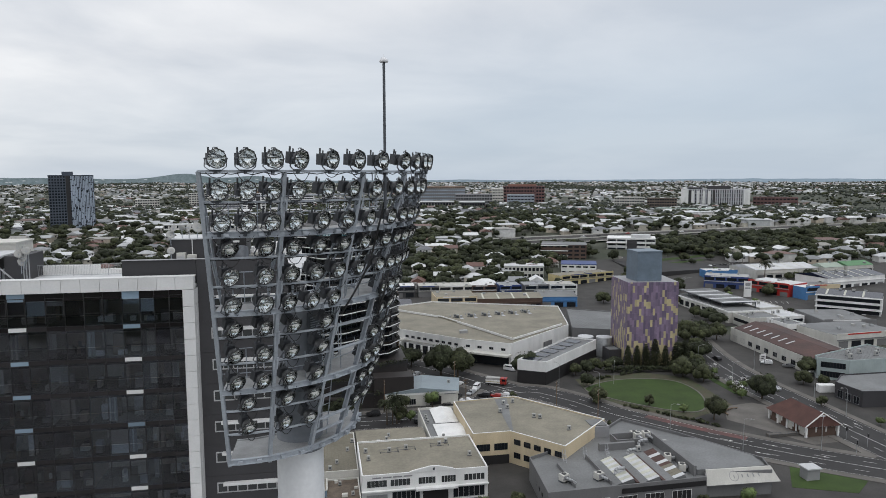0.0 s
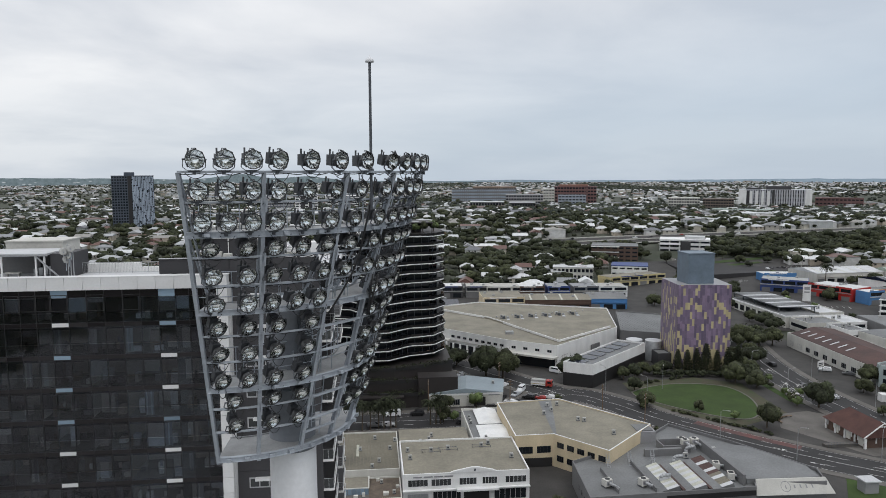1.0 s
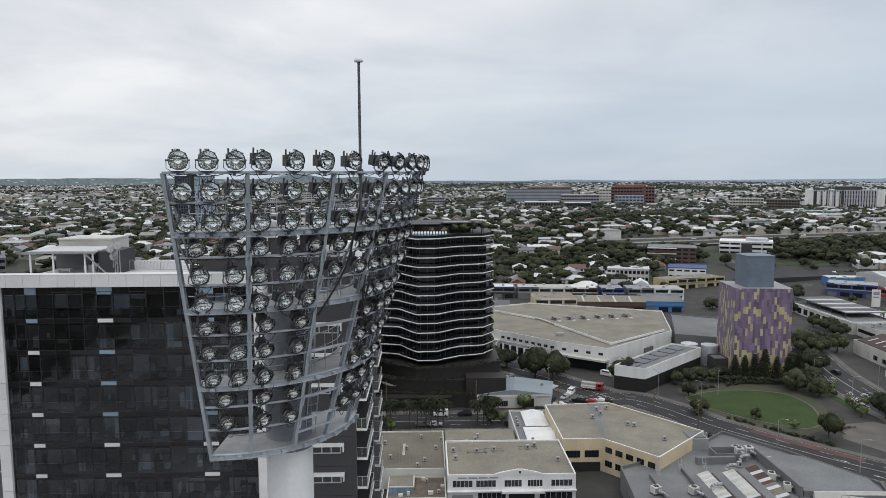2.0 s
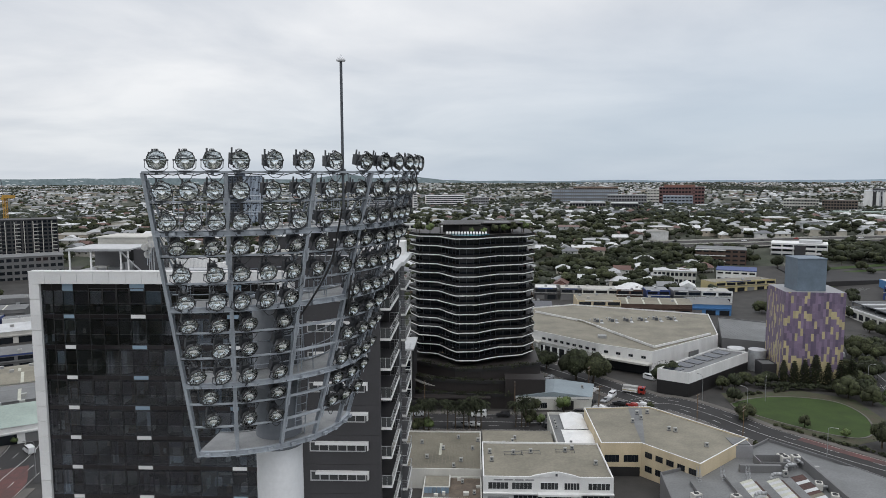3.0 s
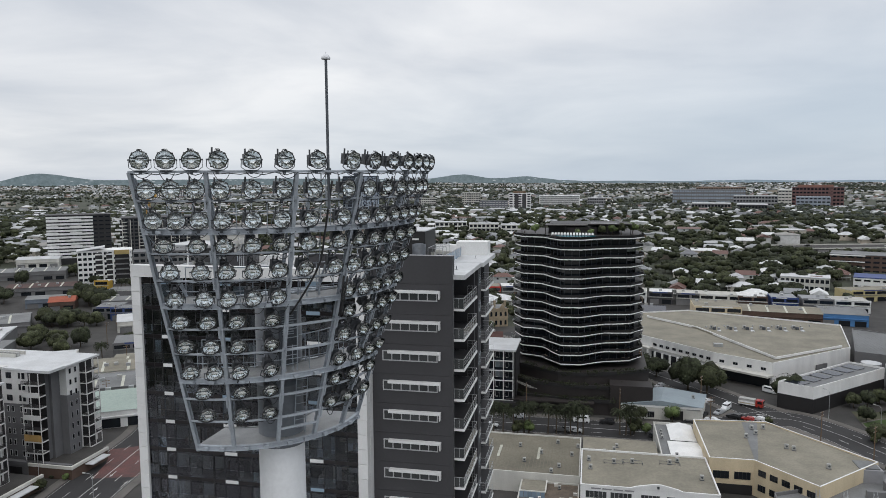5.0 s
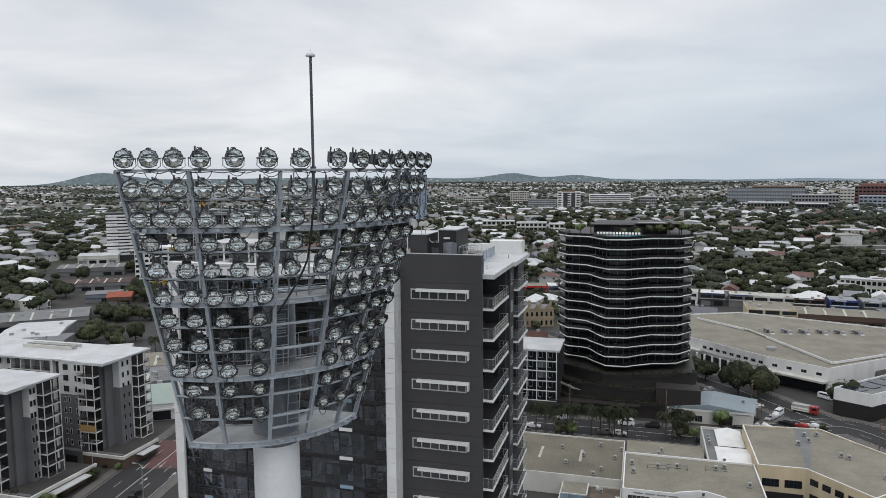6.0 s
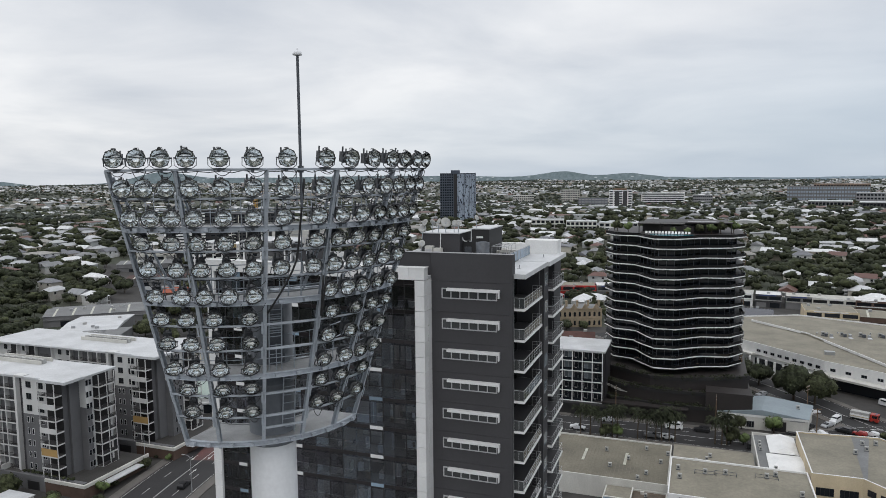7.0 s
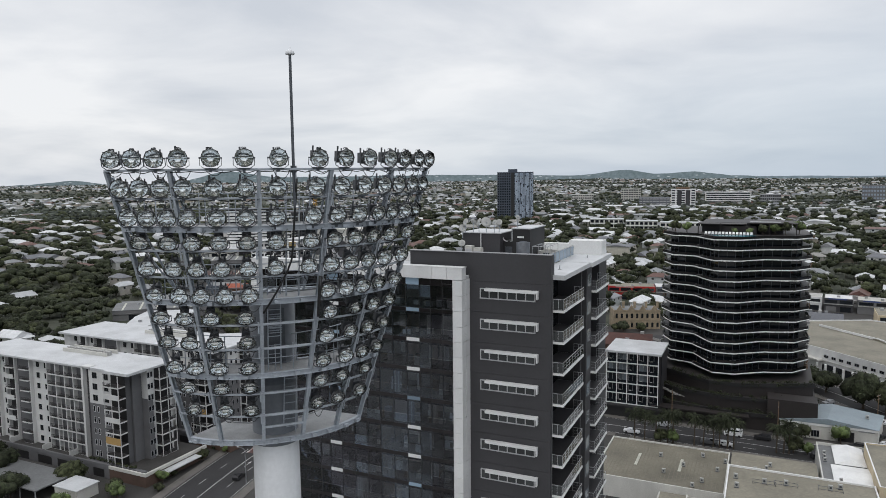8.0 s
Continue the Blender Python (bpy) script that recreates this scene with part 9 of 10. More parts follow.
for i in range(4):
    x = -8.6 + 5.7 * i
    part("gable", Geo().add([(x - 1.7, -6.2, 9.75), (x + 1.7, -6.2, 9.75), (x, -6.2, 12.4), (x - 1.7, -5.7, 9.75), (x + 1.7, -5.7, 9.75), (x, -5.7, 12.4)], [(0, 1, 2), (5, 4, 3), (0, 3, 4, 1), (1, 4, 5, 2), (2, 5, 3, 0)]), SANDSTONE, stone)
    part("chimney", Geo().box(x + 2.3, -1.0, 9.8, x + 3.3, 0.4, 12.6).box(x + 2.2, -1.1, 12.6, x + 3.4, 0.5, 12.9), SANDSTONE, stone)
for k in range(2):
    for i in range(9):
        x = -10.2 + 2.55 * i
        arch = [(x - 0.55, 1.0 + 4.6 * k), (x + 0.55, 1.0 + 4.6 * k), (x + 0.55, 2.9 + 4.6 * k), (x + 0.3, 3.35 + 4.6 * k), (x - 0.3, 3.35 + 4.6 * k), (x - 0.55, 2.9 + 4.6 * k)]
        g = Geo().add([(a, -6.05, b) for a, b in arch] + [(a, -5.95, b) for a, b in arch], [tuple(range(6)), tuple(range(11, 5, -1))] + [(i_, (i_ + 1) % 6 + 0, 6 + (i_ + 1) % 6, 6 + i_) for i_ in range(6)])
        part("arched_window", g, GLASS_DARK, stone)
for y in (-3.6, 0, 3.6):
    part("arched_window", Geo().box(11.48, y - 0.6, 6.0, 11.56, y + 0.6, 8.2), GLASS_DARK, stone)
for x, y, s_ in ((-52, 352, 0.6), (-48, 353.5, 0.7), (-40, 357, 0.6)):
    tree("broad", x, y, s_, land(x, y))
gable_shed(-38, 309, 8, 20, 16, 6, "brick building with red tiled roof", BRICK, RED_TILE, 3.5)
gable_shed(-2, 310, 0, 20, 22, 7, "low shop with pale roof", OFFWHITE, flat=True)
ob = gable_shed(297, 349, -44, 32, 22, 10.5, "white three storey corner office with solar roof", WHITE, solar, 1.6)
for k in range(3):
    part("window_band", Geo().box(-15.2, -11.1, 1.0 + 3.3 * k, 15.2, -10.95, 2.9 + 3.3 * k), GLASS_DARK, ob)
    part("balcony_slab", Geo().box(-16.4, -12.4, 3.2 + 3.3 * k, 16.4, -11, 3.5 + 3.3 * k), WHITE, ob)
# west side sheds
PALE_SLATE = surf("slate_blue_wall", (0.15, 0.18, 0.22), 0.7, 0.2, 0.3)
PALE_GREEN = surf("pale_green_sheet", (0.33, 0.40, 0.36), 0.6, 0.2, 0.1, 2)
gable_shed(-141, 203, 32, 30, 24, 5.5, "shop with broad pale green gable roof", WHITE, PALE_GREEN, 3.5)
gable_shed(-150, 226, 32, 42, 20, 6, "long shed with grey roof", GREY_RENDER, GREY_ROOF, 1.2)
gable_shed(-176, 238, 32, 46, 22, 6, "long shed with tan roof", OFFWHITE, TAN_ROOF, 1.2)
gable_shed(-158, 258, 32, 46, 18, 6, "long shed with weathered tan roof", GREY_RENDER, TAN_ROOF, 1.0)
gable_shed(-186, 282, 32, 30, 20, 6.5, "flat roofed concrete block workshop", GREY_RENDER, GREY_ROOF, flat=True)
gable_shed(-221, 326, 35, 24, 18, 6, "shed with white gable roof", OFFWHITE, WHITE_ROOF, 2.5)
gable_shed(-245, 346, 20, 14, 12, 7, "deep blue painted corner shop", SIGN_BLUE, GREY_ROOF, flat=True)
gable_shed(-258, 350, 20, 14, 20, 6.5, "blue grey concrete workshop", APT_GREY, GREY_ROOF, flat=True)
gable_shed(-232, 352, 35, 14, 12, 6, "small white corner shop", WHITE, GREY_ROOF, flat=True)
gable_shed(-300, 300, 40, 50, 30, 6, "grey roofed long shed", GREY_RENDER, GREY_ROOF, 1.5)
gable_shed(-100, 230, 20, 36, 24, 6, "low tan roofed shed", OFFWHITE, TAN_ROOF, 1.5)
gable_shed(-92, 262, 20, 40, 24, 6, "low grey roofed shed", GREY_RENDER, GREY_ROOF, 1.5)
gable_shed(-120, 290, 20, 40, 24, 7, "low white roofed shed", OFFWHITE, WHITE_ROOF, 1.5)

gable_shed(-298, 360, 30, 14, 12, 5.5, "house with bright terracotta roof", BRICK, surf("terracotta_tiles", (0.33, 0.09, 0.05), 0.8, 0.25, 0.3), 2.6)
gable_shed(-312, 366, 30, 24, 16, 6, "shed painted blue grey with metal roof", PALE_SLATE, GREY_ROOF, 1.2)
gable_shed(-309, 410, 18, 9, 8, 8, "small bright yellow building with flat roof", surf("bright_yellow", (0.50, 0.32, 0.04), 0.6, 0.15, 0.4), flat=True)
gable_shed(-276, 404, 18, 42, 20, 6, "long grey shed with pale roof edge", GREY_RENDER, GREY_ROOF, flat=True)
gable_shed(-262, 378, 18, 34, 18, 5.5, "workshop with weathered grey metal roof", GREY_RENDER, GREY_ROOF, 1.2)
gable_shed(-228, 374, 18, 12, 10, 5.5, "small orange roofed house", OFFWHITE, surf("orange_tiles", (0.42, 0.13, 0.04), 0.8, 0.25, 0.3), 2.2)
gable_shed(-345, 398, 30, 40, 22, 6, "shed with rusted brown roof", GREY_RENDER, RUST_ROOF, 1.4)
gable_shed(-268, 268, 32, 26, 46, 6, "long shed with pale grey roof", GREY_RENDER, WHITE_ROOF, 1.4)
gable_shed(-243, 245, 32, 20, 44, 6, "long shed with grey roof and vents", GREY_RENDER, GREY_ROOF, 1.4)
gable_shed(-212, 246, 32, 26, 12, 6, "shed with flat white roof", OFFWHITE, WHITE_ROOF, flat=True)
gable_shed(-390, 440, 30, 46, 26, 7, "wide grey roofed depot", GREY_RENDER, GREY_ROOF, 1.5)
gable_shed(-420, 480, 30, 30, 20, 7, "wide depot with pale metal roof", OFFWHITE, WHITE_ROOF, 1.5)
yard = Geo()
for ib in range(17):
    for ir in range(36):
        q = []
        for db, dr in ((0, 0), (1, 0), (1, 1), (0, 1)):
            rr_, bb_ = 258 + 10 * (ir + dr), radians(-45 + ib + db)
            x_, y_ = rr_ * math.sin(bb_), rr_ * math.cos(bb_)
            q.append((x_, y_, land(x_, y_) + 0.25))
        yard.add(q, [(3, 2, 1, 0)])
tagged(part("pavement", yard, CONCRETE_DARK), "worn grey asphalt streets and yards", "pavement", kind="structure")
for x, y, s_ in ((-300, 372, 1.5), (-294, 378, 1.6), (-288, 369, 1.5), (-283, 376, 1.4), (-304, 384, 1.4), (-279, 368, 1.2),
                 (-278, 323, 1.1), (-270, 318, 1.2), (-262, 320, 1.2), (-254, 323, 1.2), (-249, 326, 1.0), (-284, 330, 1.0), (-268, 328, 1.2),
                 (-230, 276, 1.2), (-224, 283, 1.2), (-237, 284, 1.1), (-243, 274, 1.2), (-252, 288, 1.1), (-222, 268, 1.0), (-205, 292, 0.7), (-200, 288, 0.7),
                 (-330, 430, 1.2), (-345, 440, 1.1), (-365, 452, 1.3), (-300, 430, 0.9), (-292, 425, 0.9), (-375, 412, 1.2), (-355, 370, 1.3), (-342, 362, 1.4)):
    tree("broad", x, y, s_, land(x, y))
for x, y, s_ in ((-300, 416, 1.2), (-294, 412, 1.2), (-288, 416, 1.1)):
    tree("palm", x, y, s_, land(x, y))

for x, y, k, s_ in ((306, 440, "palm", 1.6), (322, 437, "broad", 0.8), (330, 438, "broad", 0.7), (276, 395, "broad", 1.0), (282, 399, "broad", 0.9), (304, 398, "broad", 0.7), (322, 405, "broad", 0.8), (315, 525, "broad", 0.8),
                    (325, 561, "broad", 1.2), (290, 476, "small", 1.2), (283, 469, "small", 1.2), (292, 513, "broad", 0.7), (294, 529, "broad", 0.8), (308, 562, "broad", 1.0), (262, 520, "broad", 1.0), (248, 528, "broad", 1.1),
                    (238, 500, "small", 1.3), (226, 488, "broad", 0.8), (240, 545, "broad", 1.1), (216, 470, "broad", 0.9), (206, 440, "broad", 1.0), (196, 420, "broad", 1.1), (202, 405, "broad", 1.0), (178, 385, "broad", 1.0), (186, 370, "broad", 1.0), (170, 400, "broad", 0.9), (212, 388, "broad", 0.9)):
    tree(k, x, y, s_, land(x, y))
CAR_SPOTS = random.Random(23)
for x, y, deg, n in ((268, 430, 80, 6), (316, 432, -52, 6), (252, 384, -22, 5), (232, 312, 68, 4), (300, 500, 0, 5)):
    for i in range(n):
        if CAR_SPOTS.random() < 0.75:
            m = pose(x, y, 0, 0, 0, deg) @ Vector((3.1 * i, 0, 0))
            car(m.x, m.y, deg, CAR_SPOTS.choice(("sedan", "suv", "hatch")), CAR_SPOTS.choice(("white", "silver", "black", "white")), 0.35)
for x, y, k, s_ in ((208, 398, "broad", 0.8), (243, 402, "small", 1.2), (251, 396, "small", 1.2), (258, 408, "broad", 0.7), (204, 330, "broad", 0.9), (206, 342, "broad", 1.0), (203, 352, "broad", 0.9), (240, 372, "small", 1.3), (254, 374, "small", 1.2), (262, 352, "bush", 1.3), (266, 348, "bush", 1.3), (344, 440, "broad", 0.8), (338, 438, "broad", 0.9),
                     (268, 402, "broad", 0.6), (337, 424, "small", 1.2), (233, 424, "broad", 0.8), (224, 432, "broad", 0.9), (241, 440, "broad", 0.8), (352, 470, "broad", 1.0), (362, 476, "broad", 1.1)):
    tree(k, x, y, s_, land(x, y), "beside the car parks")
g = Geo()
for x, y, deg, n in ((268, 430, 80, 9), (316, 432, -52, 10), (252, 384, -22, 10), (232, 312, 68, 8), (330, 470, 0, 12), (240, 452, 30, 10), (300, 498, 12, 12), (345, 410, 40, 10)):
    for i in range(n):
        m = pose(x, y, 0, 0, 0, deg) @ Matrix.Translation((3.1 * i - 1.55, 0, 0))
        q = [m @ Vector(c) for c in ((-0.12, -2.8, 0), (0.12, -2.8, 0), (0.12, 2.8, 0), (-0.12, 2.8, 0))]
        g.add([(p.x, p.y, land(p.x, p.y) + 0.55) for p in q], [(0, 1, 2, 3)])
tagged(part("bay_lines", g, PAINT_LINE), "faded white parking bay lines", "road marking", kind="stuff")
g = Geo()
for x, y, deg, w_, d_ in ((255, 500, 30, 60, 5), (276, 520, 12, 70, 6), (240, 470, 40, 40, 5), (210, 420, 60, 46, 8), (300, 540, 10, 60, 8)):
    m = pose(x, y, 0, 0, 0, deg)
    for i in range(8):
        q = [m @ Vector((w_ * ((i + a) / 8 - 0.5), d_ * (b - 0.5), 0)) for a, b in ((0, 0), (1, 0), (1, 1), (0, 1))]
        g.add([(p.x, p.y, land(p.x, p.y) + 0.6) for p in q], [(0, 1, 2, 3)])
tagged(part("grass_verge", g, LAWN), "mown green verges beside the car park", "grass", kind="stuff")

# ---- suburb: timber houses among trees ----
HOUSE_WALL = palette("house_walls", [(0.62, 0.62, 0.60), (0.55, 0.52, 0.45), (0.48, 0.50, 0.50), (0.66, 0.66, 0.65), (0.42, 0.40, 0.36), (0.50, 0.44, 0.36)], 0.75)
HOUSE_ROOF = palette("house_roofs", [(0.64, 0.65, 0.66), (0.40, 0.41, 0.42), (0.66, 0.67, 0.67), (0.26, 0.27, 0.28), (0.40, 0.41, 0.42), (0.15, 0.155, 0.17), (0.52, 0.53, 0.54), (0.13, 0.065, 0.052), (0.28, 0.27, 0.25), (0.20, 0.205, 0.21)], 0.55)
HOUSE_WALL_O = palette("house_walls_single", [(0.62, 0.62, 0.60), (0.55, 0.52, 0.45), (0.48, 0.50, 0.50), (0.66, 0.66, 0.65), (0.42, 0.40, 0.36)], 0.75, True)
HOUSE_ROOF_O = palette("house_roofs_single", [(0.66, 0.67, 0.68), (0.44, 0.45, 0.46), (0.70, 0.71, 0.71), (0.24, 0.25, 0.26), (0.58, 0.59, 0.60), (0.16, 0.165, 0.18), (0.13, 0.065, 0.052), (0.48, 0.49, 0.50)], 0.55, True)


def hip(geo, w, d, h, rise, e=0.6, ridge=0.5, at=(0, 0, 0)):
    x, y, z = at
    a, b, r = w / 2 + e, d / 2 + e, ridge * (d / 2)
    if ridge > 0.98:
        vs = [(-a, -b, h), (a, -b, h), (a, b, h), (-a, b, h), (0, -b, h + rise), (0, b, h + rise)]
    else:
        vs = [(-a, -b, h), (a, -b, h), (a, b, h), (-a, b, h), (0, -r, h + rise), (0, r, h + rise)]
    geo.add([(p[0] + x, p[1] + y, p[2] + z) for p in vs], [(0, 1, 4), (1, 2, 5, 4), (2, 3, 5), (3, 0, 4, 5), (3, 2, 1, 0)])
    return geo


HOUSES = []
for w, d, h, rise, ridge in ((10, 13, 4.6, 2.5, 0.35), (9, 12, 5.2, 2.7, 1.0), (12, 14, 4.2, 2.6, 0.3), (8, 13, 6.4, 2.4, 0.5)):
    wall = Geo().box(-w / 2, -d / 2, 0.3, w / 2, d / 2, h).mesh("wall", HOUSE_WALL_O)
    roof = hip(hip(Geo(), w, d, h, rise, 0.6, ridge), w * 0.5, 3.2, h - 0.6, 1.3, 0.3, 0.2, (w * 0.18, -d / 2 - 1.2, 0)).mesh("roof", HOUSE_ROOF_O)
    ver = Geo().box(-w / 2, -d / 2 - 2.2, h * 0.38, w / 2, -d / 2, h * 0.38 + 0.2).box(-w / 2, -d / 2 - 2.2, h - 0.4, w / 2, -d / 2, h - 0.3)
    for i in range(5):
        xx = -w / 2 + 0.1 + (w - 0.2) * i / 4
        ver.box(xx - 0.07, -d / 2 - 2.15, 0, xx + 0.07, -d / 2 - 2.0, h - 0.4)
    ver = ver.mesh("verandah", WHITE)
    win = Geo().box(-0.7, -0.05, 0, 0.7, 0.02, 1.3).mesh("window", GLASS_DARK)
    HOUSES.append((wall, roof, ver, win, w, d, h))
house_rng = random.Random(42)
cell = 20.0


def zone(x, y):
    """What stands at a place: house, wood or nothing."""
    r, b = math.hypot(x, y), math.degrees(math.atan2(x, y))
    if r < 250 or b < -63 or b > 47:
        return ""
    if -45 < b < -28 and r < 640:
        return ""
    if -64 < b < -30 and r < 330 and x > -330:
        return "trees" if r > 270 else ""
    if any(math.hypot(x - sx, y - sy) < sr for sx, sy, sr in SHEDS):
        return ""
    if -30 <= b < 5 and r < (330 if b < -3 else 470):
        return ""
    if 5 <= b < 19 and r < 470:
        return ""
    if 19 <= b < 26 and r < 540:
        return ""
    if b >= 19 and r < 700 and y < 625:
        if math.hypot(x - 265, y - 575) < 34 or math.hypot(x - 200, y - 545) < 30 or (225 < x < 330 and y < 548):
            return ""
        return "trees" if y > 545 else "house" if y > 470 and x > 330 else ""
    if math.hypot(x - 165, y - 600) < 42 or math.hypot(x - 110, y - 700) < 30:
        return "trees"
    if b >= 26 and r < 560:
        return ""
    if b > 13 and 625 < y < 690:
        return ""
    if noise.noise(Vector((x / 190, y / 190, 9.0))) > (0.36 if r > 900 else 0.62):
        return "trees"
    if b > 15 and 560 < y <= 625:
        return "trees"
    if b < -43 and (370 < r < 590 or 880 < r < 1070):
        return "trees" if noise.noise(Vector((x / 60, y / 60, 1.0))) < 0.04 else "house"
    return "house"


wedge = []
for ix in range(-71, 58):
    for iy in range(6, 68):
        x, y = ix * cell + house_rng.uniform(-5, 5), iy * cell + house_rng.uniform(-4, 4)
        swirl = 0.35 * noise.noise(Vector((x / 900, y / 900, 2.0)))
        x, y = x * math.cos(swirl) - y * math.sin(swirl), x * math.sin(swirl) + y * math.cos(swirl)
        if math.hypot(x, y) < 1250:
            wedge.append((math.hypot(x, y), x, y, swirl))
wedge.sort()
trees_at, stuff_houses, near_count = [], [], 0
for r, x, y, swirl in wedge:
    z_ = zone(x, y)
    if z_ == "house" and house_rng.random() < 0.84:
        deg = math.degrees(swirl) + house_rng.choice((0, 90, 180, 270)) + house_rng.uniform(-4, 4)
        if near_count < 140:
            wall, roof, ver, win, w, d, h = house_rng.choice(HOUSES)
            ob = thing("house", pose(x, y, land(x, y) - 0.3, 0, 0, deg), "timber house with metal roof among trees", "house", "suburban houses")
            part("wall", wall, None, ob)
            part("roof", roof, None, ob)
            part("verandah", ver, None, ob)
            for sx, rz in ((-1, -90), (1, 90)):
                for k in (-0.28, 0.22):
                    part("window", win, None, ob, at=pose(sx * w / 2, k * d, h - 2.0, 0, 0, rz))
            near_count += 1
        else:
            stuff_houses.append((x, y, deg, r))
        for _ in range(2):
            trees_at.append((x + house_rng.uniform(-12, 12), y + 10.5 + house_rng.uniform(-3, 3), r))
        trees_at.append((x + house_rng.uniform(-13, 13), y + 11.5 + house_rng.uniform(-4, 4), r))
        if house_rng.random() < 0.55:
            trees_at.append((x + house_rng.uniform(-9, 9), y - 10.5 + house_rng.uniform(-2, 2), r))
        if house_rng.random() < 0.8:
            trees_at.append((x + 11.5 + house_rng.uniform(-3, 3), y + house_rng.uniform(-10, 10), r))
    elif z_:
        for _ in range(8 if z_ == "trees" else 3):
            trees_at.append((x + house_rng.uniform(-12, 12), y + house_rng.uniform(-12, 12), r))
# the far suburb, sparser and simpler
for _ in range(11500):
    r = math.sqrt(house_rng.uniform(1200 ** 2, 4300 ** 2))
    b = radians(house_rng.uniform(-62, 46))
    x, y = r * math.sin(b), r * math.cos(b)
    wood = noise.noise(Vector((x / 420, y / 420, 5.0))) + 0.5 * noise.noise(Vector((x / 150, y / 150, 7.0)))
    if land(x, y) > 62 and house_rng.random() < 0.85:
        wood = 1
    if wood < 0.10 and house_rng.random() < 0.8:
        stuff_houses.append((x, y, math.degrees(0.5 * noise.noise(Vector((x / 900, y / 900, 2.0)))) + house_rng.choice((0, 90)), r))
    if house_rng.random() < (0.95 if wood > 0 else 0.7):
        for _ in range(3 if wood > 0.12 else 2):
            trees_at.append((x + house_rng.uniform(-25, 25), y + house_rng.uniform(-25, 25), r))
gw, gr, gv = Geo(), Geo(), Geo()
for x, y, deg, r in stuff_houses:
    big = house_rng.random() < 0.07
    w, d = house_rng.uniform(8, 12) * (2.2 if big else 1), house_rng.uniform(11, 16) * (1.8 if big else 1)
    h, rise = house_rng.uniform(4.2, 6.5) + (2 if big else 0), house_rng.uniform(2.0, 2.9) * (0.5 if big else 1)
    z = land(x, y) - 0.6
    c, s = math.cos(radians(deg)), math.sin(radians(deg))
    a, b = w / 2, d / 2
    pts = [(-a, -b), (a, -b), (a, b), (-a, b)]
    q = [(x + c * px - s * py, y + s * px + c * py) for px, py in pts]
    gw.prism(q, z, z + h, top=False)
    k = 1 + 1.2 / w
    e = [(x + k * (c * px - s * py), y + k * (s * px + c * py), z + h) for px, py in pts]
    rl = b * house_rng.choice((0.3, 0.4, 1.05))
    r0, r1 = (x + s * rl, y - c * rl, z + h + rise), (x - s * rl, y + c * rl, z + h + rise)
    gr.add(e + [r0, r1], [(0, 1, 4), (1, 2, 5, 4), (2, 3, 5), (3, 0, 4, 5)])
    if r < 1300:
        for px, py in ((-a, -b * 0.4), (-a, b * 0.4), (a, -b * 0.4), (a, b * 0.4)):
            m = pose(x, y, z, 0, 0, deg)
            sx = 0.05 if px > 0 else -0.05
            gv.add([tuple(m @ Vector((px + sx, py + dy, zz))) for dy, zz in ((-0.8, h - 2), (0.8, h - 2), (0.8, h - 0.7), (-0.8, h - 0.7))], [(0, 1, 2, 3)])
tagged(part("suburb_walls", gw, HOUSE_WALL), "pale walls of far suburban houses", "houses", kind="stuff")
tagged(part("suburb_roofs", gr, HOUSE_ROOF), "pale and red metal roofs of far houses", "houses", kind="stuff")
tagged(part("suburb_windows", gv, GLASS_DARK), "dark windows of far houses", "windows", kind="stuff")


# trees of the suburb, each a gathering of leafy lobes
bands = {}
for x, y, r in trees_at:
    if r < 300 and zone(x, y) == "":
        continue
    h = house_rng.uniform(5.5, 11) * (1.2 if house_rng.random() < 0.2 else 1)
    row = (x, y, land(x, y), h, h * house_rng.uniform(0.45, 0.68))
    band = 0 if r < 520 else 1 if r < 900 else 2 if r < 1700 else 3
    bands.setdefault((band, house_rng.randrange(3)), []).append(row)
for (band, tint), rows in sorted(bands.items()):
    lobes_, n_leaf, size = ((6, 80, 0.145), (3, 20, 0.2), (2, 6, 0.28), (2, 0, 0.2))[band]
    # the two far bands mostly take the leaves paled for haze
    me = crown_mesh("suburb_trees", *crowns(rows, lobes_, n_leaf, size), (LEAF_DARK, LEAF_MID, LEAF_DARK)[tint] if band < 2 else (LEAF_MID, LEAF_HAZED, LEAF_HAZED)[tint])
    tagged(new("suburb_trees", me), "dark and mid green trees between the houses, paled for haze far off", "trees", kind="stuff")
g = Geo()
for key, rows in bands.items():
    if key[0] < 2:
        for x, y, z, h, rad in rows:
            g.tube((x, y, z - 0.3), (x, y, z + h * 0.5), 0.16, 0.09, n=4, caps=False)
tagged(part("suburb_trunks", g, BARK), "thin brown trunks of suburban trees", "trees", kind="stuff")

# ---- large buildings far off ----
def far_point(b, r):
    return r * math.sin(radians(b)), r * math.cos(radians(b))


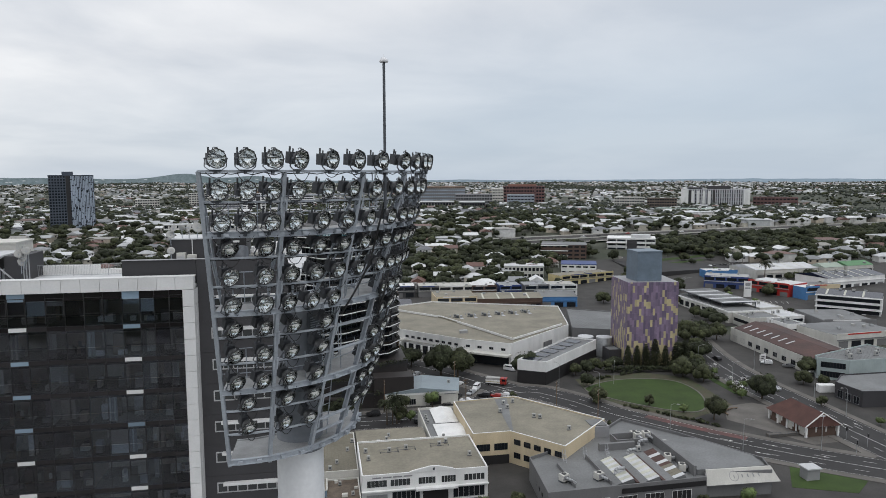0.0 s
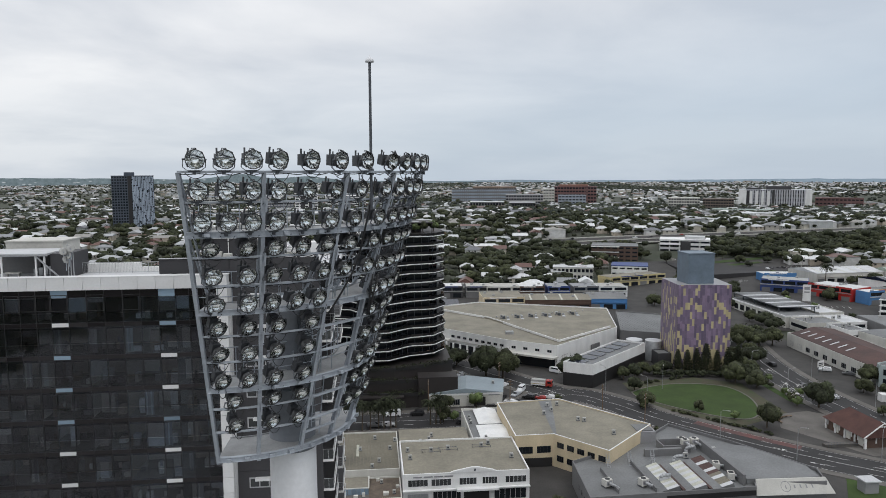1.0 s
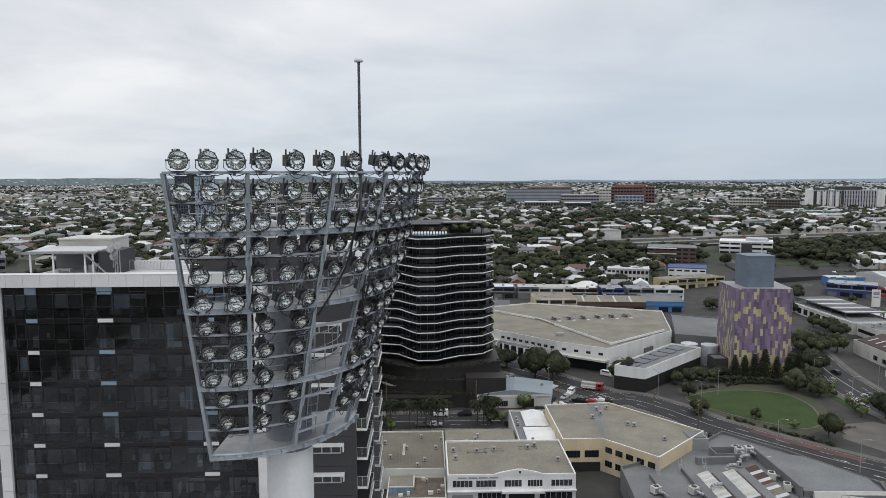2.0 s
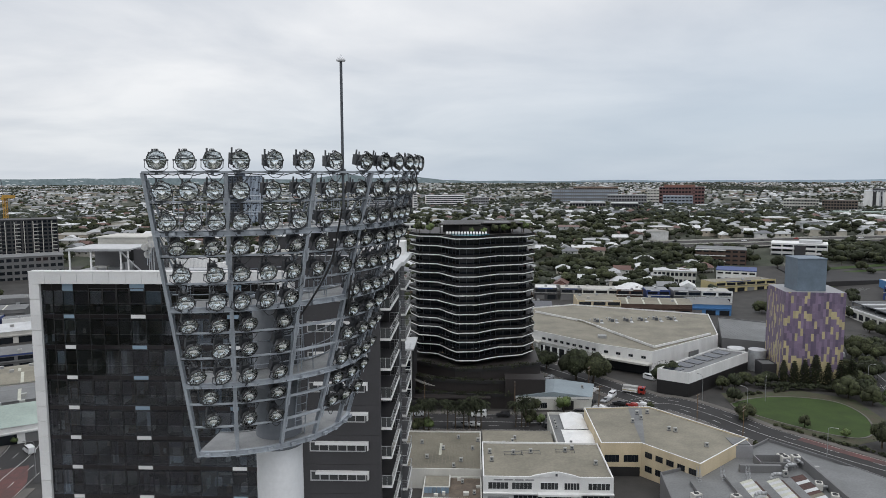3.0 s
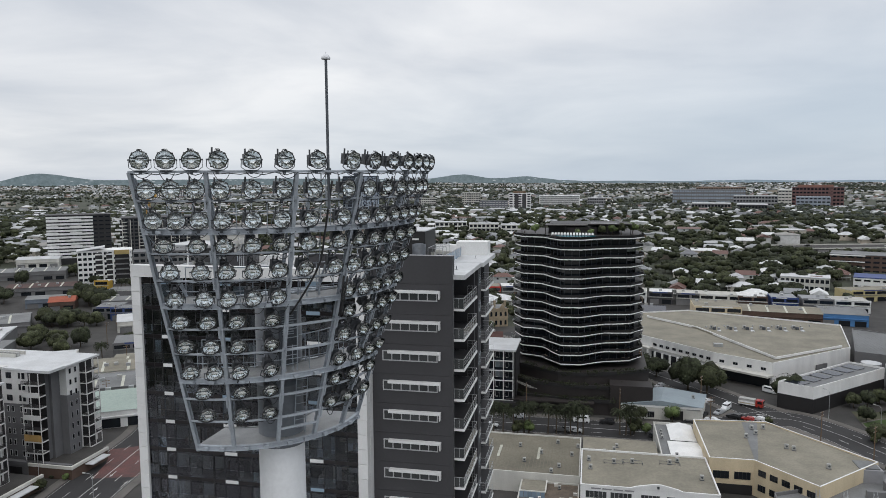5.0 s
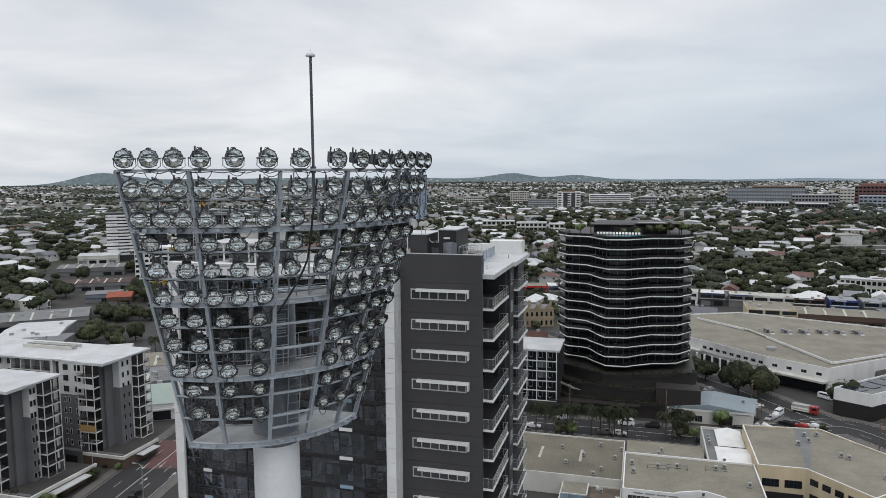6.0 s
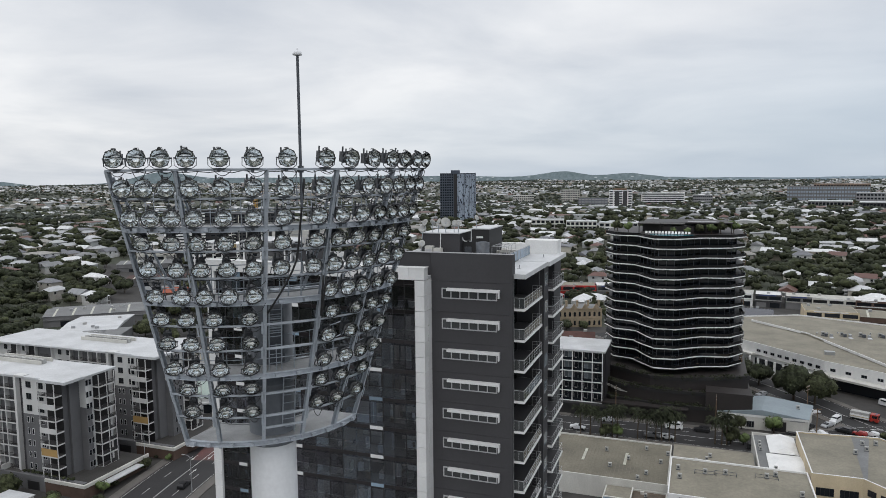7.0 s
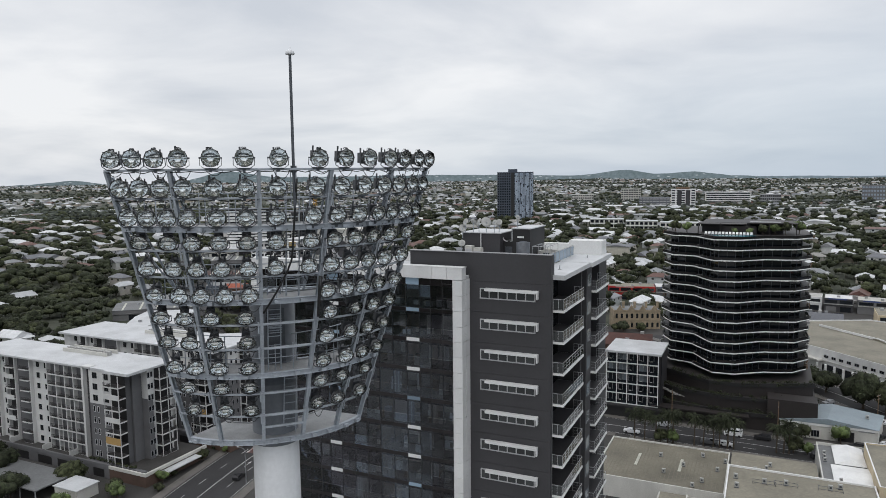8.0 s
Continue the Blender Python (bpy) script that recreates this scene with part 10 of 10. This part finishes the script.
def far_block(name, label, b0, b1, r, z_top, depth, floors, bays, wall, band=0.55, glass=None, roof=None, pier=0.3, yaw=0.0):
    """A building seen between two bearings at a distance; windows in rows on its near and side faces."""
    x0, y0 = far_point(b0, r)
    x1, y1 = far_point(b1, r)
    w = math.dist((x0, y0), (x1, y1))
    deg = math.degrees(math.atan2(y1 - y0, x1 - x0)) + yaw
    cx_, cy_ = (x0 + x1) / 2, (y0 + y1) / 2
    base = land(cx_, cy_) - 1.5
    h = z_top - base
    ob = thing(name, pose(cx_, cy_, base, 0, 0, deg), label, "building", "far buildings")
    part("wall", Geo().box(-w / 2, 0, 0, w / 2, depth, h), wall, ob)
    part("roof", Geo().box(-w / 2 - 0.3, -0.3, h, w / 2 + 0.3, depth + 0.3, h + 0.5), roof or wall, ob)
    fh = h / floors
    for k in range(floors):
        g_ = Geo()
        z0 = k * fh + fh * (1 - band) * 0.6
        bw = w / bays
        for i in range(bays):
            g_.box(-w / 2 + bw * (i + pier / 2), -0.12, z0, -w / 2 + bw * (i + 1 - pier / 2), 0.02, z0 + fh * band)
        nb = max(1, int(depth / bw))
        for sx in (-1, 1):
            for i in range(nb):
                ya, yb = depth * (i + pier / 2) / nb, depth * (i + 1 - pier / 2) / nb
                g_.box(min(sx * w / 2, sx * (w / 2 + 0.1)), ya, z0, max(sx * w / 2, sx * (w / 2 + 0.1)), yb, z0 + fh * band)
        tagged(part("glazing", g_, glass or GLASS_DARK, ob), kind="stuff")
    return ob, w, h, depth


TERRACOTTA = surf("terracotta_cladding", (0.16, 0.085, 0.08), 0.7, 0.2, 0.05, 1)
NAVY = surf("navy_cladding", (0.062, 0.078, 0.108), 0.5, 0.2, 0.05, 1)
PALE_BLUE = surf("pale_blue_cladding", (0.34, 0.40, 0.48), 0.5, 0.2, 0.05, 1)
ob, w, h, d = far_block("residential_tower", "dark blue residential tower with pale striped side", -19.3, -16.4, 830, 80.4, 24, 20, 16, NAVY, 0.6, pier=0.35)
rr = random.Random(61)
for i in range(15):
    xx = w * 0.0 + (w * 0.48) * i / 14
    g, z = Geo(), 1.0
    while z < h - 2:
        run = rr.choice((3, 6, 9, 12, 15))
        g.box(xx - 0.62, -0.5, z, xx + rr.choice((0.2, 0.62)), 0.05, min(h - 0.6, z + run))
        z += run + rr.choice((0.6, 1.2, 3.0))
    tagged(part("pale_fin", g, PALE_BLUE, ob, "broken pale vertical cladding strip"), kind="stuff")
# black strip proud of the wall, painted as a recess in shade
part("recess", Geo().box(-w * 0.12, -0.3, 0, -w * 0.03, 0.0, h), BLACKISH, ob)
part("crown", Geo().box(-w * 0.2, 2, h, w * 0.05, d - 2, h + 4), NAVY, ob)
ob, w, h, d = far_block("hospital", "long terracotta hospital block with pale wing", 14.9, 18.2, 1340, 58.5, 40, 6, 14, TERRACOTTA, 0.45)
part("roof_plant", Geo().box(-w * 0.4, 6, h, w * 0.3, 30, h + 4), surf("orange_plant", (0.26, 0.13, 0.10), 0.7, 0.2, 0.05), ob)
far_block("hospital_wing", "pale white hospital side wing", 14.0, 14.9, 1338, 54, 40, 6, 4, OFFWHITE, 0.3)
far_block("hospital_lab", "grey and white hospital building", 15.2, 17.4, 1270, 44, 30, 4, 8, surf("blue_grey_far", (0.32, 0.36, 0.42), 0.6, 0.15, 0.05), 0.4)
far_block("hospital_tower", "slim red brick chimney tower", 17.35, 17.55, 1280, 60, 5, 8, 1, TERRACOTTA, 0.1)
far_block("long_hospital", "long grey hospital block with banded windows", 6.6, 11.8, 1345, 54, 40, 5, 30, GREY_RENDER, 0.5, PALE_BLUE)
far_block("brown_hospital", "orange brown upper hospital block", 8.3, 11.8, 1365, 58, 30, 6, 20, surf("far_brown", (0.28, 0.2, 0.15), 0.7, 0.2, 0.05), 0.4)
far_block("dark_hospital", "dark low hospital building", 11.0, 14.0, 1240, 46, 40, 4, 14, FRAME_GREY, 0.5)
far_block("pale_roofed_hall", "low hall with pale curved roof", 8.1, 10.9, 1080, 39, 40, 2, 12, GREY_RENDER, 0.5, roof=WHITE_ROOF)
far_block("pale_roofed_hall", "low hall with pale curved roof", 11.3, 13.4, 1080, 38, 40, 2, 10, CHARCOAL, 0.5, roof=WHITE_ROOF)
far_block("white_station_hall", "long white low transport hall", 14.0, 19.5, 880, 30, 24, 2, 24, WHITE, 0.45, roof=WHITE_ROOF)
far_block("white_bus_hall", "white low hall with curved roof", 18.3, 20.4, 850, 27, 20, 1, 6, WHITE, 0.3, roof=WHITE_ROOF)
PALE_FAR = surf("pale_grey_far", (0.46, 0.47, 0.50), 0.6, 0.15, 0.05)
ob, w, h, d = far_block("grey_hospital", "large pale grey hospital with vertical bands", 28.7, 33.6, 1290, 54, 60, 5, 30, PALE_FAR, 0.82, GLASS_DARK, pier=0.62)
part("end_wall", Geo().box(-w / 2, -3, 0, -w / 2 + 12, 0, h).box(w / 2 - 10, -2, 0, w / 2, 0, h), WHITE, ob, "plain white end wall")
for i in range(4):
    part("bay_front", Geo().box(-w / 2 + 17 + 9 * i, -2.4, 3, -w / 2 + 21 + 9 * i, 0, h - 2), WHITE, ob)
# charcoal strips laid over the wall, for the shade of deep recesses
part("dark_recess", Geo().box(-w / 2 + 12.5, -0.6, 2, -w / 2 + 16.5, -0.2, h - 1).box(-4, -0.6, 2, 0, -0.2, h), CHARCOAL, ob)
part("roof_plant", Geo().box(-w * 0.12, 8, h + 0.5, w * 0.22, 40, h + 6).box(-w * 0.4, 8, h + 0.5, -w * 0.2, 30, h + 3.5), CHARCOAL, ob)
far_block("red_school", "low red brick school building", 33.8, 36.8, 1330, 40, 30, 3, 12, TERRACOTTA, 0.3)
far_block("pale_flats", "pale flats in a row", 23.7, 26.0, 1110, 45, 24, 5, 12, OFFWHITE, 0.5)
far_block("dark_flats", "dark brick flats in a row", 26.2, 28.4, 1100, 44, 24, 5, 12, surf("dark_brick_far", (0.15, 0.12, 0.1), 0.8, 0.2, 0.1), 0.5)
far_block("green_hall", "low pale green roofed hall", 26.9, 31.4, 1010, 33, 24, 1, 12, OFFWHITE, 0.4, roof=PALE_GREEN)
ob, w, h, d = far_block("office_block", "white and grey office block", 23.2, 26.9, 655, 21.5, 26, 3, 5, WHITE, 0.42, pier=0.12)
part("grey_bay", Geo().box(-w * 0.08, -1.2, 0, w * 0.12, 0, h - 1), CHARCOAL, ob, "dark central bay")
part("roof_deck", Geo().box(-w / 2 - 1, -2.4, h * 0.64, -w * 0.1, 0, h * 0.68), WHITE, ob)
part("roof_block", Geo().box(0, 4, h, w * 0.4, 18, h + 3), WHITE_ROOF, ob)
ob, w, h, d = far_block("brown_office", "brown brick office with stepped white decks", 18.0, 21.6, 600, 20.0, 26, 4, 7, BRICK, 0.4, roof=GREY_ROOF)
part("sun_deck", Geo().box(-w / 2 - 0.5, -1.6, h * 0.3, w * 0.1, 0, h * 0.34).box(-w / 2 - 0.5, -1.6, h * 0.62, w * 0.1, 0, h * 0.66).box(-w / 2 - 0.5, -1.6, h * 0.95, w * 0.1, 0, h), WHITE, ob)
far_block("blue_roof_shop", "white shop with dark blue roof", 19.6, 22.4, 540, 11, 22, 2, 5, WHITE, 0.3, roof=SIGN_BLUE)
far_block("flats", "low white flats with balconies", 15.0, 18.2, 520, 11.5, 18, 2, 10, OFFWHITE, 0.5, roof=WHITE_ROOF)
# towards the hills
ob, w, h, d = far_block("white_flats", "white tower of flats with dark stripes", -6.0, -4.2, 1050, 54.5, 20, 9, 5, WHITE, 0.5)
part("dark_stripe", Geo().box(-w * 0.24, -0.5, 2, -w * 0.06, -0.14, h - 1).box(w * 0.1, -0.5, 2, w * 0.28, -0.14, h - 1), CHARCOAL, ob, "dark vertical facade stripe")
part("stair_head", Geo().box(-w * 0.3, 4, h, w * 0.25, 14, h + 3), TIMBER, ob)
far_block("pale_flats", "pale block of flats", -9.9, -8.4, 1290, 50, 22, 7, 8, OFFWHITE, 0.5)
far_block("white_flats", "low white block of flats", -13.7, -12.0, 1240, 42, 20, 5, 10, OFFWHITE, 0.5)
far_block("grey_flats", "grey flats with balconies", -8.4, -6.1, 1100, 41, 24, 5, 9, surf("slate_grey_far", (0.13, 0.14, 0.16), 0.7, 0.2, 0.05), 0.4, FRAME_PALE, pier=0.2)
far_block("grey_flats", "pale flats on a rise with banded windows", -3.6, -0.4, 1180, 47, 24, 7, 1, WHITE, 0.45, pier=0.04)
far_block("grey_flats", "dark grey flats on a rise", 0.2, 1.6, 1200, 43, 24, 4, 10, FRAME_GREY, 0.5)
for b0, b1, r in ((-11.8, -9.2, 760), (-9.0, -6.6, 745), (-6.4, -3.4, 735)):
    ob, w, h, d = far_block("terrace_flats", "white three storey flats with balconies", b0, b1, r, 30 - (760 - r) * 0.05, 16, 3, 7, OFFWHITE, 0.6, roof=WHITE_ROOF)
    for k in range(3):
        part("balcony_deck", Geo().box(-w / 2, -1.6, k * h / 3, w / 2, 0, k * h / 3 + 0.3), WHITE, ob)
# black and white blocks to the west
ob, w, h, d = far_block("striped_block", "black block with white wavy balcony bands", -40.7, -36.5, 640, 49.5, 26, 12, 10, BLACKISH, 0.3)
for k in range(13):
    z = 6 + (h - 7) * k / 12.5
    for i in range(4):
        xa, xb = -w / 2 + w * 0.72 * i / 4, -w / 2 + w * 0.72 * (i + 1) / 4
        fat = 2.1 if i % 2 == 0 and k % 2 else 1.5
        q = [(xa, 0.9), (xa + 1.8, 0.0), (xb - 1.8, 0.0), (xb, 0.9)]
        g = Geo()
        for (x_a, da), (x_b, db) in zip(q, q[1:]):
            g.add([(x_a, -1.6 + da, z), (x_b, -1.6 + db, z), (x_b, 0, z), (x_a, 0, z), (x_a, -1.6 + da, z + fat), (x_b, -1.6 + db, z + fat), (x_b, 0, z + fat), (x_a, 0, z + fat)],
                  [(0, 1, 5, 4), (4, 5, 6, 7), (3, 2, 1, 0), (0, 4, 7, 3), (1, 2, 6, 5)])
        part("balcony_band", g, WHITE, ob)
part("podium", Geo().box(-w / 2 - 2, -6, 0, w / 2 + 8, 0, 6), BLACKISH, ob)
ob, w, h, d = far_block("dark_grid_block", "dark block with white vertical frames", -35.9, -30.8, 640, 46, 26, 12, 16, CHARCOAL, 0.6)
for k in range(12):
    for i in range(2):
        xx = -w / 2 - 6.5 + 1.4 * ((k + 2 * i) % 3)
        part("wavy_balcony", Geo().box(xx + 3.4 * i, -1.0, 3 + k * h / 12.4, xx + 3.4 * i + 3.2, 2, 4.3 + k * h / 12.4), WHITE, ob)
for i in range(9):
    xx = -w / 2 + w * (i + 0.3) / 9
    part("frame_post", Geo().box(xx - 0.25, -1.2, 2, xx + 0.25, 0, h - 1), OFFWHITE, ob)
    for k in range(12):
        if i % 2 == 0:
            part("balcony", Geo().box(xx - 0.3, -1.2, 2 + k * h / 13, xx + w / 16, 0, 2.5 + k * h / 13), OFFWHITE, ob)
ob, w, h, d = far_block("white_flats", "white flats with ochre top storey", -38.7, -35.0, 540, 28.5, 18, 7, 11, WHITE, 0.5)
for x0, x1, m in ((0.02, 0.13, WHITE), (-0.18, -0.05, WHITE), (0.18, 0.44, GREY_RENDER)):
    # black box on the solid wall gives the balconies a shaded back
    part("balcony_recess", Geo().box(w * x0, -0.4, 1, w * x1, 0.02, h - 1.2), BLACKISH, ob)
    for k in range(7):
        part("balcony", Geo().box(w * x0, -1.5, 0.9 + k * h / 7, w * x1, -0.4, 1.75 + k * h / 7), m, ob)
for x in (0.15, -0.03, 0.46):
    part("fin", Geo().box(w * x - 0.4, -1.6, 0, w * x + 0.4, 0.02, h + 0.4), WHITE, ob)
part("top_storey", Geo().box(w * 0.17, -1.7, h - 2.6, w * 0.45, 0, h + 0.3), surf("ochre", (0.4, 0.3, 0.12), 0.7, 0.15, 0.2), ob)
part("skillion", Geo().add([(-w / 2, -1, h + 0.5), (0, -1, h + 2.8), (0, 16, h + 2.8), (-w / 2, 16, h + 0.5), (-w / 2, -1, h + 0.2), (0, -1, h + 2.4), (0, 16, h + 2.4), (-w / 2, 16, h + 0.2)], [(0, 1, 2, 3), (7, 6, 5, 4), (0, 4, 5, 1), (2, 6, 7, 3), (1, 5, 6, 2)]), WHITE_ROOF, ob)
far_block("low_offices", "low grey offices with pale bands", -35.0, -30.5, 575, 23, 24, 4, 10, GREY_RENDER, 0.5, roof=GREY_ROOF)
cr = thing("tower_crane", (*far_point(-34.0, 760), 18), "yellow construction tower crane far off", "crane")
ylw = surf("crane_yellow", (0.50, 0.28, 0.05), 0.5, 0.2, 0.3)
g = Geo()
for sx in (-1.3, 1.3):
    for sy in (-1.3, 1.3):
        g.tube((sx, sy, 0), (sx, sy, 44), 0.28, n=4)
for k in range(15):
    for sy in (-1.3, 1.3):
        g.tube((-1.3, sy, 3 * k), (1.3, sy, 3 * k + 3), 0.2, n=4).tube((1.3, sy, 3 * k), (-1.3, sy, 3 * k + 3), 0.2, n=4)
part("mast", g, ylw, cr)
jib = Geo()
for k in range(8):
    jib.tube((-1 - 0.2 * k, 0, 44 + 2 * k), (-1.2 - 0.2 * k, 0, 46 + 2 * k), 0.3, n=4).tube((0.6 - 0.4 * k, 0, 44 + 2 * k), (-1.2 - 0.2 * k, 0, 46 + 2 * k), 0.2, n=4)
part("jib", jib, STEEL_DARK, cr, "raised dark luffing jib")
part("counter_jib", Geo().box(-1.5, -1.5, 42.5, 9, 1.5, 45.5), ylw, cr)
part("cab", Geo().box(-2.6, -1.8, 41, 0.2, 1.4, 44), ylw, cr)

# ---- raised motorway across the valley ----
line = [(140 + 20 * i, 655 + 4 * math.sin(i / 5)) for i in range(36)]
g = Geo()
for off in (-12, 12):
    strip(g, line, off - 9, off + 9, 1.4)
tagged(part("motorway", g, CONCRETE_DARK), "grey raised motorway carriageways", "road", kind="structure")
g = Geo()
for off in (-21, 0, 21):
    for p, q in zip(offset_line(line, off), offset_line(line, off)[1:]):
        g.beam((*p, land(*p) + 1.9), (*q, land(*q) + 1.9), 0.4, 1.0)
tagged(part("motorway_barrier", g, OFFWHITE), "pale concrete motorway barriers", "barrier", kind="structure")
rr = random.Random(17)
for i in range(26):
    k = rr.uniform(142, 820)
    o = rr.choice((-15, -9, 9, 15))
    car(k, 655 + 4 * math.sin((k - 140) / 100) + o, 90 if o > 0 else 270, rr.choice(("sedan", "suv", "hatch", "van")), rr.choice(("white", "white", "silver", "grey", "red", "black")), 1.5, False)
tagged(part("car_park", Geo().prism([(230, 470), (330, 490), (320, 560), (240, 560)], 0.5, 8.2), ASPHALT), "grey asphalt car park", "car park", kind="structure")
